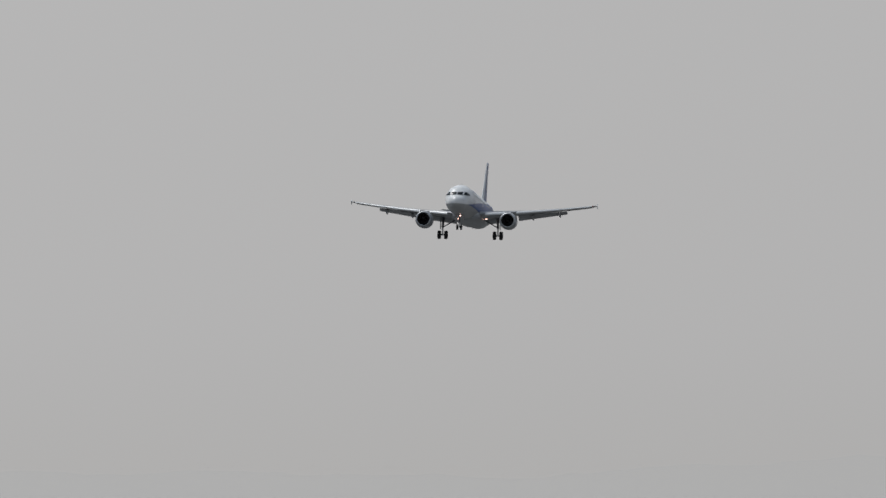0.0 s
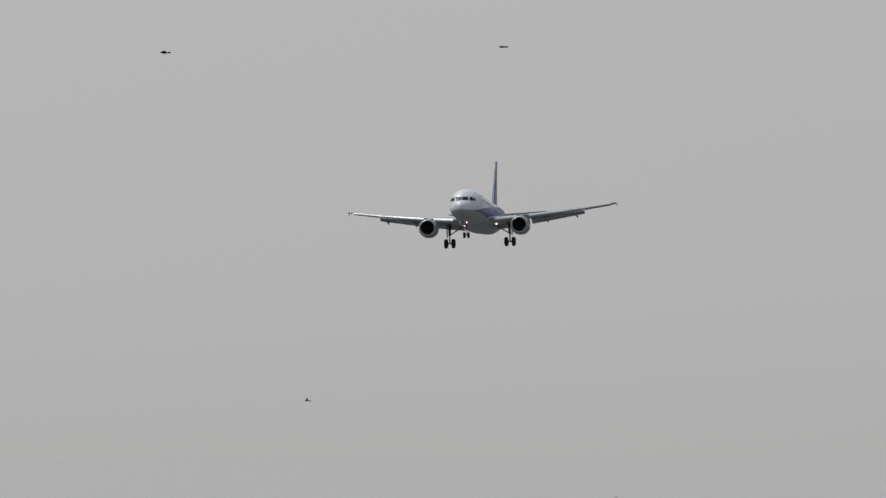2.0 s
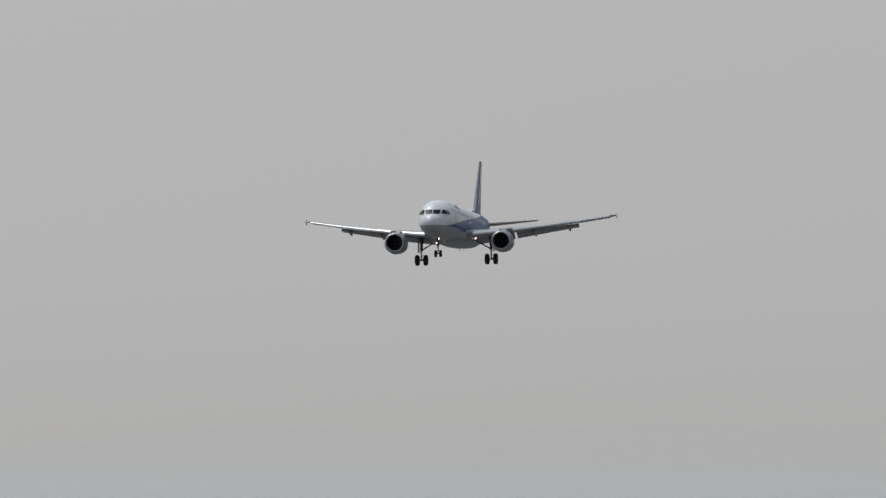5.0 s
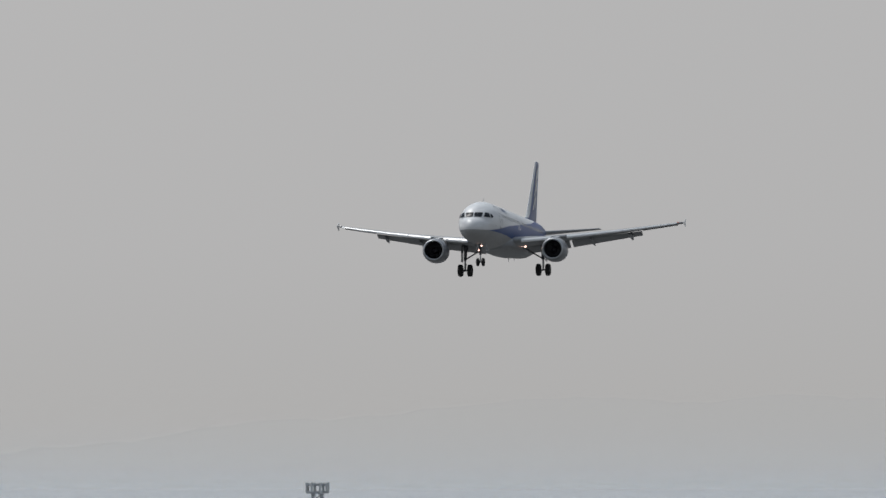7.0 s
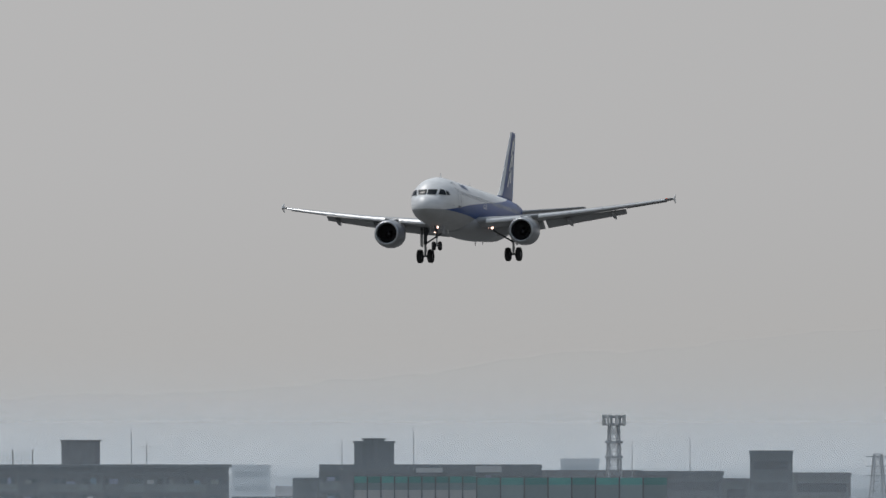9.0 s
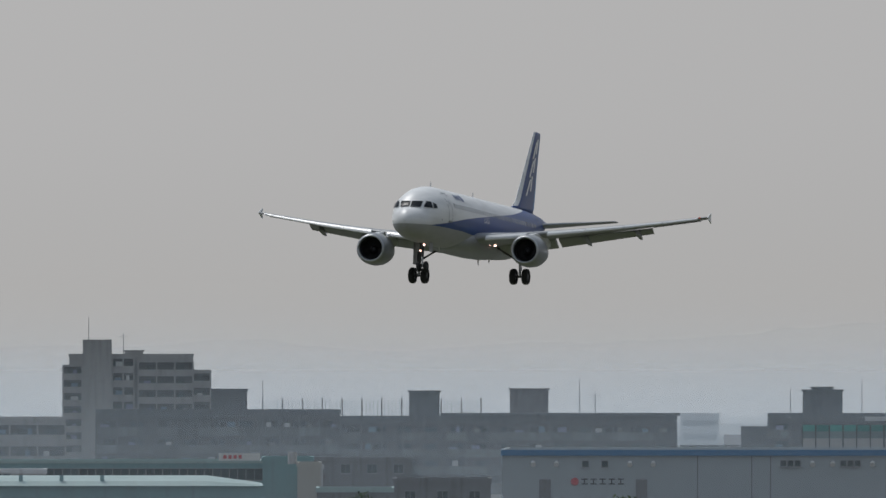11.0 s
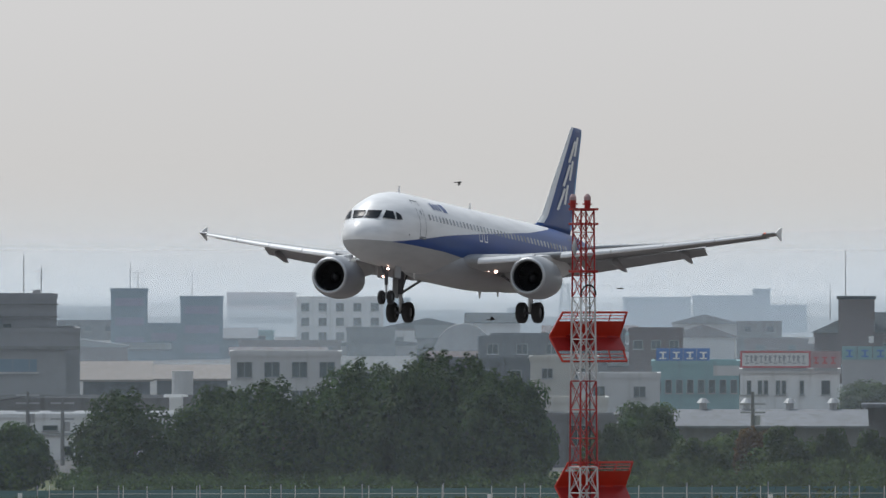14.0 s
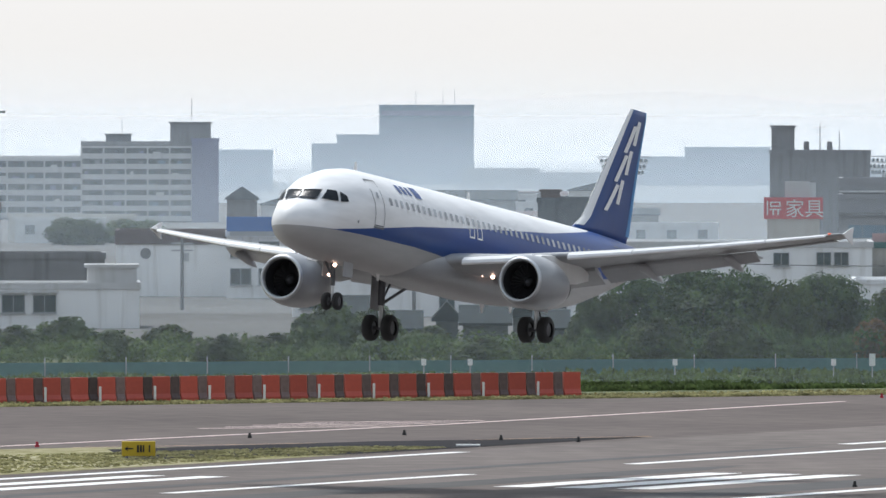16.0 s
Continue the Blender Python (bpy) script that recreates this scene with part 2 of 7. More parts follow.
for k in range(-7, 2):                                   # centreline dashes
    stripe(-28 + 45 * k, 0.5 + 45 * k, -0.45, 0.45, label="white dashed runway centreline stripe")
stripe(-420, 30, -16.0, -15.1, label="white painted runway edge line")
stripe(-420, 120, 24.4, 25.4, label="white painted runway edge line")
for w in (8.6, 11.6, 14.6):                              # touchdown bars
    stripe(-14, 7.5, w, w + 1.8, label="white touchdown zone bar")
    stripe(-84, -58, w, w + 1.8, label="white touchdown zone bar")
for w in (-12.8, -9.6):
    stripe(-30, -7.5, w, w + 1.5, label="white touchdown zone bar")
for w in range(12):                                      # threshold keys
    stripe(76, 112, -14.0 + 3.3 * w, -12.7 + 3.3 * w, label="white runway threshold key")


def polyline(pts, width, material, label, z=0.02):
    for a, b in zip(pts, pts[1:]):
        d = (b - a).normalized()
        s = Vector((-d.y, d.x, 0)) * width / 2
        e = d * 0.05
        sheet("taxiway_marking", [a - s - e, b - s + e, b + s + e, a + s - e], z, material, label, "taxiway marking")


polyline([rw(-150, -62), rw(23, -40.5), rw(72.8, -38.7), rw(125, -40)], 0.55, MARK_PINK, "faded pale taxiway guide line")
polyline([rw(58, -19.2), rw(52, -23), rw(40, -29), rw(28, -36)], 0.3, MARK_YELLOW, "thin yellow taxiway edge line")
polyline([rw(126, -36.4), rw(112, -26.8), rw(98, -18.2)], 0.25, MARK_YELLOW, "faded orange taxiway guide line")
polyline([rw(128, -32.5), rw(116, -23.4), rw(105, -17.2)], 0.25, MARK_YELLOW, "faded orange taxiway guide line")
for i in range(5):                                       # faded chevrons beyond the island
    a = rw(60 + 3.2 * i, -46.4 - .15 * i)
    polyline([a, a + (rw(7.5, 6.8) - rw(0, 0))], 0.55, MARK_PINK, "faded pink and white closed-taxiway marking")
stripe(79, 122, -15.6, -14.8, label="white painted runway edge line")
stripe(50, 69, -5.0, -4.1, label="white painted runway designation stroke")
stripe(53, 69, 4.2, 5.1, label="white painted runway designation stroke")

# ---------------------------------------------------------------- the airliner
def curve_node(n, pts, xmax, ymax):
    c = n.new("ShaderNodeFloatCurve")
    cu = c.mapping.curves[0]
    while len(cu.points) < len(pts):
        cu.points.new(0.5, 0.5)
    for p, (x, y) in zip(cu.points, pts):
        p.location = (x / xmax, y / ymax)
        p.handle_type = "VECTOR"
    c.mapping.update()
    return c


def livery():
    """White crown, blue cheatline that sweeps up to the tail, pale grey belly; s runs aft from the nose."""
    m = bpy.data.materials.new("fuselage_paint")
    m.use_nodes = True
    n, l = m.node_tree.nodes, m.node_tree.links
    b = n["Principled BSDF"]
    b.inputs["Roughness"].default_value = 0.4
    tc, sx = n.new("ShaderNodeTexCoord"), n.new("ShaderNodeSeparateXYZ")
    l.new(tc.outputs["Object"], sx.inputs[0])

    def math_node(op, a, v, clamp=False):
        q = n.new("ShaderNodeMath")
        q.operation, q.use_clamp = op, clamp
        l.new(a, q.inputs[0])
        if isinstance(v, (int, float)):
            q.inputs[1].default_value = v
        else:
            l.new(v, q.inputs[1])
        return q.outputs[0]
    s = math_node("MULTIPLY", math_node("SUBTRACT", sx.outputs[0], AXLE_X), -1 / 40)   # s / 40
    z = math_node("ADD", sx.outputs[2], AXLE_Z)
    upper = curve_node(n, [(0, 2.84), (1.9, 2.86), (5.2, 3.26), (9, 3.74), (14.5, 4.27), (23, 5.0), (28, 5.6), (31.5, 6.2), (34, 6.6), (40, 7.5)], 40, 8)
    lower = curve_node(n, [(0, 2.84), (1.9, 2.85), (9, 2.86), (14, 2.7), (20, 2.85), (24, 3.1), (29, 3.6), (33, 4.3), (37, 4.6), (40, 4.9)], 40, 8)
    l.new(s, upper.inputs[1])
    l.new(s, lower.inputs[1])
    up = math_node("MULTIPLY", upper.outputs[0], 8.0)
    lo = math_node("MULTIPLY", lower.outputs[0], 8.0)
    is_blue = math_node("GREATER_THAN", math_node("SUBTRACT", up, z), 0.0)
    is_grey = math_node("GREATER_THAN", math_node("SUBTRACT", lo, z), 0.0)
    noi = n.new("ShaderNodeTexNoise")
    noi.inputs["Scale"].default_value, noi.inputs["Detail"].default_value = 0.8, 5
    mp = n.new("ShaderNodeMapping")
    mp.inputs["Scale"].default_value = (0.5, 1, 3)
    l.new(tc.outputs["Object"], mp.inputs[0])
    l.new(mp.outputs[0], noi.inputs["Vector"])
    m1, m2 = n.new("ShaderNodeMix"), n.new("ShaderNodeMix")
    m1.data_type = m2.data_type = "RGBA"
    m1.inputs[6].default_value, m1.inputs[7].default_value = (0.8, 0.8, 0.8, 1), (0.003, 0.05, 0.23, 1)
    l.new(is_blue, m1.inputs[0])
    l.new(m1.outputs[2], m2.inputs[6])
    m2.inputs[7].default_value = (0.4, 0.4, 0.4, 1)
    l.new(is_grey, m2.inputs[0])
    grime = n.new("ShaderNodeMapRange")
    grime.inputs[1].default_value, grime.inputs[2].default_value = 0.4, 0.75
    grime.inputs[3].default_value, grime.inputs[4].default_value = 1.03, 0.86
    l.new(noi.outputs[0], grime.inputs[0])
    sc = n.new("ShaderNodeVectorMath")
    sc.operation = "SCALE"
    l.new(m2.outputs[2], sc.inputs[0])
    l.new(grime.outputs[0], sc.inputs["Scale"])
    l.new(sc.outputs[0], b.inputs["Base Color"])
    return m


AXLE_X, AXLE_Z = 17.35, 0.16        # main-wheel axle: metres aft of the nose, and above static ground
PAINT = livery()
WHITE_PAINT = mat("white_aircraft_paint", (0.78, 0.78, 0.77), 0.3, vary=0.05, scale=0.4, fine=2)
WING_GREY = mat("wing_grey_paint", (0.33, 0.335, 0.345), 0.38, vary=0.08, scale=0.4, fine=3)
NACELLE = mat("nacelle_grey_white", (0.3, 0.305, 0.315), 0.3, vary=0.06, scale=0.5, fine=2)
BARE_METAL = mat("bare_aluminium", (0.52, 0.53, 0.54), 0.48, 0.9, vary=0.06, scale=0.6, fine=3)
SLAT_PAINT = mat("slat_pale_paint", (0.85, 0.85, 0.85), 0.3, 0.0, vary=0.06, scale=0.5, fine=3)
DARK_METAL = mat("dark_metal", (0.06, 0.06, 0.065), 0.5, 0.5, vary=0.2, scale=1, fine=5)
GEAR_METAL = mat("gear_paint", (0.09, 0.092, 0.1), 0.45, 0.3, vary=0.15, scale=2, fine=8)
TYRE = mat("tyre_rubber", (0.02, 0.02, 0.021), 0.8, vary=0.2, scale=2, fine=8)
FAN = mat("fan_titanium", (0.02, 0.02, 0.023), 0.55, 0.3, vary=0.15, scale=2, fine=8)
BLUE_PAINT = mat("tail_blue_paint", (0.002, 0.046, 0.2), 0.34, vary=0.08, scale=0.4, fine=2, spec=0.3)
CYAN_PAINT = mat("tail_cyan_paint", (0.03, 0.22, 0.5), 0.3, vary=0.06, scale=0.4, fine=2)
COCKPIT_GLASS = mat("cockpit_glass", (0.02, 0.024, 0.03), 0.3, vary=0.1, scale=1, fine=4, spec=0.12)
WINDOW_GREY = mat("cabin_glass", (0.36, 0.38, 0.41), 0.2, vary=0.1, scale=1, fine=4, random_tint=0.35)
SEAL = mat("door_seal", (0.16, 0.17, 0.19), 0.5, vary=0.1, scale=1, fine=4)
LAMP_WARM = glow("landing_light", (1.0, 0.62, 0.5), 4)
LAMP_RED = glow("position_light_red", (1.0, 0.16, 0.06), 0.05)

# fuselage stations: s aft of nose, top, bottom, half width
BODY = [(0, 3.16, 3.08, .04), (.1, 3.42, 2.8, .33), (.3, 3.68, 2.56, .6), (.6, 3.92, 2.34, .86), (1.0, 4.1, 2.16, 1.1), (1.35, 4.22, 2.05, 1.27), (1.6, 4.46, 1.98, 1.37), (1.9, 4.82, 1.92, 1.46),
        (2.3, 5.1, 1.85, 1.58), (2.75, 5.31, 1.79, 1.69), (3.3, 5.46, 1.74, 1.79), (4.1, 5.66, 1.7, 1.88), (5.2, 5.79, 1.68, 1.95), (6.5, 5.82, 1.68, 1.975), (12, 5.82, 1.68, 1.975),
        (18, 5.82, 1.68, 1.975), (24, 5.82, 1.7, 1.975), (26, 5.82, 1.84, 1.95), (28, 5.82, 2.22, 1.85), (30, 5.8, 2.78, 1.66), (32, 5.74, 3.4, 1.4), (34, 5.62, 4.05, 1.05),
        (36, 5.42, 4.62, .62), (37.2, 5.22, 4.88, .28), (37.57, 5.12, 4.98, .1)]
BODY = [(s, t + .03 - .1 * max(0, 1 - s / 5), b + .03 - .1 * max(0, 1 - s / 5), w) for s, t, b, w in BODY]
_S = np.array([b[0] for b in BODY])


def body_at(s):
    return [float(np.interp(s, _S, [b[k] for b in BODY])) for k in (1, 2, 3)]


def loc(s, y, z):
    return Vector((AXLE_X - s, y, z - AXLE_Z))


def skin(s, z, side, off=0.0):
    """The point of the fuselage skin at station s and height z."""
    top, bot, hw = body_at(s)
    c, h = (top + bot) / 2, (top - bot) / 2
    k = max(-0.999, min(0.999, (z - c) / h))
    return loc(s, side * (hw * math.sqrt(1 - k * k) + off), z + off * k)


def skin_patch(s0, s1, z0, z1, side, off=0.012, lean=0.0, nu=4, nv=5):
    bm = bmesh.new()
    g = [[bm.verts.new(skin(s0 + (s1 - s0) * i / nu + lean * (z0 + (z1 - z0) * j / nv - z0), z0 + (z1 - z0) * j / nv, side, off)) for j in range(nv + 1)] for i in range(nu + 1)]
    for i in range(nu):
        for j in range(nv):
            f = (g[i][j], g[i + 1][j], g[i + 1][j + 1], g[i][j + 1])
            bm.faces.new(f if side < 0 else f[::-1])
    return bm


def outline_patch(s0, s1, z0, z1, side, w=0.05, off=0.014):
    bm = bmesh.new()
    for a in ((s0, s1, z0, z0 + w), (s0, s1, z1 - w, z1), (s0, s0 + w, z0 + w, z1 - w), (s1 - w, s1, z0 + w, z1 - w)):
        g = skin_patch(*a, side, off, nu=2, nv=4)
        tmp = bpy.data.meshes.new("t")
        g.to_mesh(tmp)
        bm.from_mesh(tmp)
        g.free()
        bpy.data.meshes.remove(tmp)
    return bm


def airfoil(le, chord, y, z, thick=0.12, twist=2.0, axis="y", n=10, camber=0.012):
    """A closed wing section: le is the leading edge's station."""
    pts = []
    xs = [0.5 * (1 - math.cos(math.pi * i / n)) for i in range(n + 1)]
    t = [5 * thick * (.2969 * math.sqrt(x) - .126 * x - .3516 * x * x + .2843 * x ** 3 - .1015 * x ** 4) for x in xs]
    up = [(x, c * 1.0 + camber * math.sin(math.pi * x)) for x, c in zip(xs, t)]
    dn = [(x, -c * (0.85 if camber else 1.0) + camber * math.sin(math.pi * x)) for x, c in zip(xs, t)][1:-1]
    a = radians(twist)
    for x, h in up + dn[::-1]:
        xr, zr = x * math.cos(a) + h * math.sin(a), -x * math.sin(a) + h * math.cos(a)
        pts.append(loc(le + chord * xr, y, z + chord * zr) if axis == "y" else loc(le + chord * x, y + chord * h, z))
    return pts


def wing_z(y):
    return 2.40 + 0.104 * (y - 2) + 0.0026 * (y - 2) ** 2


def wing_le(y):
    return 12.1 + 0.535 * (y - 1.9)


def wing_te(y):
    return 18.2 + (0.05 * (y - 1.9) if y < 6.4 else 0.225 + 0.300 * (y - 6.4))


def build_wing(plane, sd):
    ys = (0.8, 1.9, 4, 6.4, 9, 12, 15, 16.6, 16.85)
    rings = [airfoil(wing_le(y), (wing_te(y) - wing_le(y)) * (0.55 if y > 16.8 else 1), sd * y, wing_z(y) + 0.25, 0.15 if y < 3 else 0.115, 2.5 - y * 0.12) for y in ys]
    wing = part("wing", loft(rings), WING_GREY, plane, "pale grey swept wing with flaps down", smooth=True)
    # slats: bright drooped leading edge strips
    for y0, y1 in ((2.6, 5.2), (6.6, 9.0), (9.05, 11.5), (11.55, 14.0), (14.05, 16.3)):
        rr = []
        for y in (y0, y1):
            c = wing_te(y) - wing_le(y)
            k = 0.16 * min(c, 4.2)
            sect = ((0.05, 0.16), (-0.35, 0.1), (-0.62, -0.12), (-0.66, -0.32), (-0.5, -0.42), (-0.3, -0.18), (0.02, 0.02))
            rr.append([loc(wing_le(y) + k * a, sd * y, wing_z(y) + 0.25 + k * b) for a, b in sect])
        part("slat", loft(rr), SLAT_PAINT, wing, "pale leading-edge slat, extended")
    # flaps: hinged down behind the trailing edge
    for y0, y1 in ((2.05, 6.2), (6.45, 12.9)):
        rr = []
        for y in (y0, y1):
            c = 0.34 * (wing_te(y) - wing_le(y)) * (0.72 if y < 3 else 1.0)
            a = radians(27)
            sect = ((0, .0), (.12, .09), (.4, .1), (1, 0), (.4, -.05), (.1, -.06))
            rr.append([loc(wing_te(y) - 0.5 + c * (p * math.cos(a) + h * math.sin(a)), sd * y, wing_z(y) + 0.1 + c * (-p * math.sin(a) + h * math.cos(a))) for p, h in sect])
        part("flap", loft(rr), WING_GREY, wing, "extended trailing-edge flap")
    # aileron line
    rr = [[loc(wing_te(y) - d, sd * y, wing_z(y) + 0.17 + h) for d, h in ((.5, .09), (-.02, 0), (.5, -.06))] for y in (13.0, 16.2)]
    part("aileron", loft(rr), WING_GREY, wing)
    # flap track fairings
    for y, ln in ((3.9, 2.6), (8.3, 2.7), (11.9, 2.2)):
        rr = []
        for q, r in ((0, .03), (.12, .16), (.35, .25), (.62, .25), (.85, .15), (1, .03)):
            s = wing_te(y) - 1.25 + ln * q
            zc = wing_z(y) - 0.14 - 0.62 * max(0, q - 0.35) ** 1.2
            rr.append([loc(s, sd * (y + 0.62 * r * math.cos(2 * math.pi * i / 10)), zc + .95 * r * math.sin(2 * math.pi * i / 10)) for i in range(10)])
        part("flap_fairing", loft(rr), WING_GREY, wing, "canoe-shaped flap track fairing", smooth=True)
    # wing-tip fence
    bm = bmesh.new()
    z0, s0 = wing_z(16.85) + .25, wing_le(16.85)
    prof = [(0.1, 0.0), (0.9, 0.34), (1.2, 0.4), (1.1, 0.04), (1.2, -0.36), (0.9, -0.28)]
    loops = [[bm.verts.new(loc(s0 + a, sd * (16.88 + e), z0 + b)) for a, b in prof] for e in (0, 0.05)]
    bm.faces.new(loops[0])
    bm.faces.new(loops[1][::-1])
    for i in range(6):
        bm.faces.new((loops[0][i], loops[1][i], loops[1][(i + 1) % 6], loops[0][(i + 1) % 6]))
    bmesh.ops.recalc_face_normals(bm, faces=bm.faces)
    part("wingtip_fence", bm, WHITE_PAINT, wing, "arrow-shaped wing-tip fence")
    bm = bmesh.new()
    add_box(bm, AXLE_X - wing_le(16.4) - 0.3, AXLE_X - wing_le(16.4) + 0.03, sd * 16.4 - 0.06, sd * 16.4 + 0.06, z0 - AXLE_Z - 0.07, z0 - AXLE_Z + 0.01, 0, 0.02)
    part("position_light", bm, LAMP_RED if sd > 0 else BARE_METAL, wing, "small wing-tip position light")
    # landing light at the wing root
    for ds, dy, r in ((0, 0, .1), (-.55, -.25, .04)):
        part("landing_light", tube(loc(15.8 + ds, sd * (2.34 + dy), 2.3), loc(15.72 + ds, sd * (2.34 + dy), 2.3), r * .8, r, 12), LAMP_WARM if sd > 0 else BARE_METAL, wing, "wing-root landing light")
        part("light_arm", tube(loc(15.8 + ds, sd * (2.34 + dy), 2.36), loc(15.95 + ds, sd * (2.3 + dy), 2.62), .04, .04, 6), WING_GREY, wing)
    return wing


def build_engine(plane, sd):
    ey, ez, s0 = sd * 5.75, 1.72, 11.3
    NS = 28

    def ringpts(s, r, squash=1.0):
        return [loc(s0 + s, ey + r * math.cos(2 * math.pi * i / NS), ez + r * math.sin(2 * math.pi * i / NS) * (squash if math.sin(2 * math.pi * i / NS) < 0 else 1)) for i in range(NS)]
    cowl = part("nacelle", loft([ringpts(s, r, .96) for s, r in ((0.12, 1.03), (.35, 1.12), (.8, 1.19), (1.5, 1.21), (2.3, 1.14), (3.0, 0.98), (3.25, 0.9), (3.2, .84))], cap0=False, cap1=False), NACELLE, plane,
                "white and grey turbofan engine nacelle", smooth=True)
    part("intake_lip", loft([ringpts(s, r, .96) for s, r in ((0.14, 1.035), (0.03, 0.985), (0.0, 0.93), (.05, .87), (.2, .84))], cap0=False, cap1=False), BARE_METAL, cowl, "polished metal intake lip", smooth=True)
    part("intake_duct", loft([ringpts(s, r) for s, r in ((.2, .84), (.6, .845), (1.05, .87))], cap0=False, cap1=False), DARK_METAL, cowl, smooth=True)
    part("fan_disc", loft([ringpts(1.1, .87), ringpts(1.1, .3)], cap0=False, cap1=True), DARK_METAL, cowl)
    for i in range(30):
        a = 2 * math.pi * i / 30
        bm = bmesh.new()
        q = []
        for r, da, ds in ((.26, -.09, 1.0), (.85, -.06, .98), (.85, .06, 1.07), (.26, .05, 1.08)):
            q.append(bm.verts.new(loc(s0 + ds, ey + r * math.cos(a + da), ez + r * math.sin(a + da))))
        bm.faces.new(q)
        part("fan_blade", bm, FAN, cowl)
    part("spinner", loft([ringpts(.72, .03), ringpts(.85, .17), ringpts(1.05, .27)]), DARK_METAL, cowl, smooth=True)
    part("exhaust_core", loft([ringpts(s, r) for s, r in ((2.9, .66), (3.6, .62), (4.3, .45), (4.25, .4))], cap1=True), DARK_METAL, cowl, "dark metal exhaust core", smooth=True)
    part("exhaust_plug", loft([ringpts(4.0, .3), ringpts(4.9, .04)]), DARK_METAL, cowl, smooth=True)
    # pylon
    rr = []
    for s, zb, zt, w in ((1.0, 2.6, 2.68, .05), (1.8, 2.55, 2.98, .2), (3.2, 2.1, 3.1, .24), (5.4, 2.1, 3.0, .2), (6.9, 2.4, 2.75, .05)):
        rr.append([loc(s0 + s, ey + a * w, b) for a, b in ((-1, zb), (1, zb), (1, zt), (0, zt + .04), (-1, zt))])
    part("pylon", loft(rr), WHITE_PAINT, cowl, "engine pylon")
    # strake
    bm = bmesh.new()
    v = [bm.verts.new(loc(s0 + a, ey - sd * b, ez + c)) for a, b, c in ((.8, .78, .92), (1.8, .78, .92), (1.75, 1.05, 1.2), (1.3, 1.0, 1.15))]
    bm.faces.new(v)
    bmesh.ops.solidify(bm, geom=bm.faces[:], thickness=0.03)
    part("strake", bm, WHITE_PAINT, cowl)


def wheel(name, parent, s, y, z, r, w):
    NS = 20
    prof = [(-.5, .55), (-.5, .86), (-.36, .97), (0, 1.0), (.36, .97), (.5, .86), (.5, .55)]
    rr = [[loc(s + r * k * math.cos(2 * math.pi * i / NS), y + w * a, z + r * k * math.sin(2 * math.pi * i / NS)) for i in range(NS)] for a, k in prof]
    ob = part(name, loft(rr, cap0=False, cap1=False), TYRE, parent, "black rubber aircraft tyre", smooth=True)
    hub = [[loc(s + r * k * math.cos(2 * math.pi * i / NS), y + w * a, z + r * k * math.sin(2 * math.pi * i / NS)) for i in range(NS)] for a, k in ((-.4, .2), (-.3, .55), (.3, .55), (.4, .2))]
    part("rim", loft(hub), GEAR_METAL, ob, "grey wheel rim")
    return ob


def build_main_gear(plane, sd):
    y, s = sd * 3.79, AXLE_X
    gear = part("main_gear", tube(loc(s - .15, sd * 3.72, 2.55), loc(s - .02, y, 1.15), .17, .15, 12), GEAR_METAL, plane, "main landing gear leg, extended")
    part("oleo", tube(loc(s - .02, y, 1.2), loc(s, y, .16), .1, .09, 10), BARE_METAL, gear, "bright oleo strut")
    part("axle", tube(loc(s, y - .62, .16), loc(s, y + .62, .16), .09, .09, 10), GEAR_METAL, gear)
    part("side_brace", tube(loc(s - .1, sd * 2.1, 2.2), loc(s - .03, sd * 3.7, 1.25), .07, .07, 8), GEAR_METAL, gear)
    part("drag_brace", tube(loc(s + .9, sd * 3.7, 2.5), loc(s, y, 1.3), .05, .05, 8), GEAR_METAL, gear)
    bm = bmesh.new()
    add_tube(bm, loc(s + .12, y, 1.15), loc(s + .42, y, .75), .04)
    add_tube(bm, loc(s + .42, y, .75), loc(s + .1, y, .3), .04)
    part("torque_link", bm, GEAR_METAL, gear)
    bm = bmesh.new()
    x = AXLE_X - s
    add_box(bm, x - .45, x + .5, y + sd * .3 - .025, y + sd * .3 + .025, .95 - AXLE_Z, 2.6 - AXLE_Z, 0, .02)
    part("gear_door", bm, WING_GREY, gear, "grey gear leg door")
    for d in (-.46, .46):
        wheel("tyre", gear, s, y + d, .16, .585, .42)


def build_nose_gear(plane):
    s, za = 4.95, 0.08
    gear = part("nose_gear", tube(loc(s - .12, 0, 1.95), loc(s - .02, 0, .75), .11, .1, 12), GEAR_METAL, plane, "nose landing gear leg, extended")
    part("oleo", tube(loc(s - .02, 0, .78), loc(s, 0, za), .065, .06, 10), BARE_METAL, gear)
    part("axle", tube(loc(s, -.34, za), loc(s, .34, za), .05, .05, 8), GEAR_METAL, gear)
    part("drag_brace", tube(loc(s - 1.0, 0, 1.85), loc(s - .03, 0, 1.05), .06, .06, 8), GEAR_METAL, gear)
    for sd in (-1, 1):
        wheel("tyre", gear, s, .26 * sd, za, .385, .24)
        bm = bmesh.new()
        add_box(bm, AXLE_X - s - .8, AXLE_X - s + .1, sd * .5 - .02, sd * .5 + .02, 1.15 - AXLE_Z, 1.8 - AXLE_Z, 0, .015)
        part("gear_door", bm, WING_GREY, gear, "grey nose gear door")
    part("taxi_light", tube(loc(s - .1, .12, 1.62), loc(s - .2, .12, 1.62), .07, .07, 12), LAMP_WARM, gear, "lit nose gear light")
    part("takeoff_light", tube(loc(s - .1, -.14, 1.2), loc(s - .2, -.14, 1.2), .06, .06, 12), LAMP_WARM, gear, "lit nose gear light")


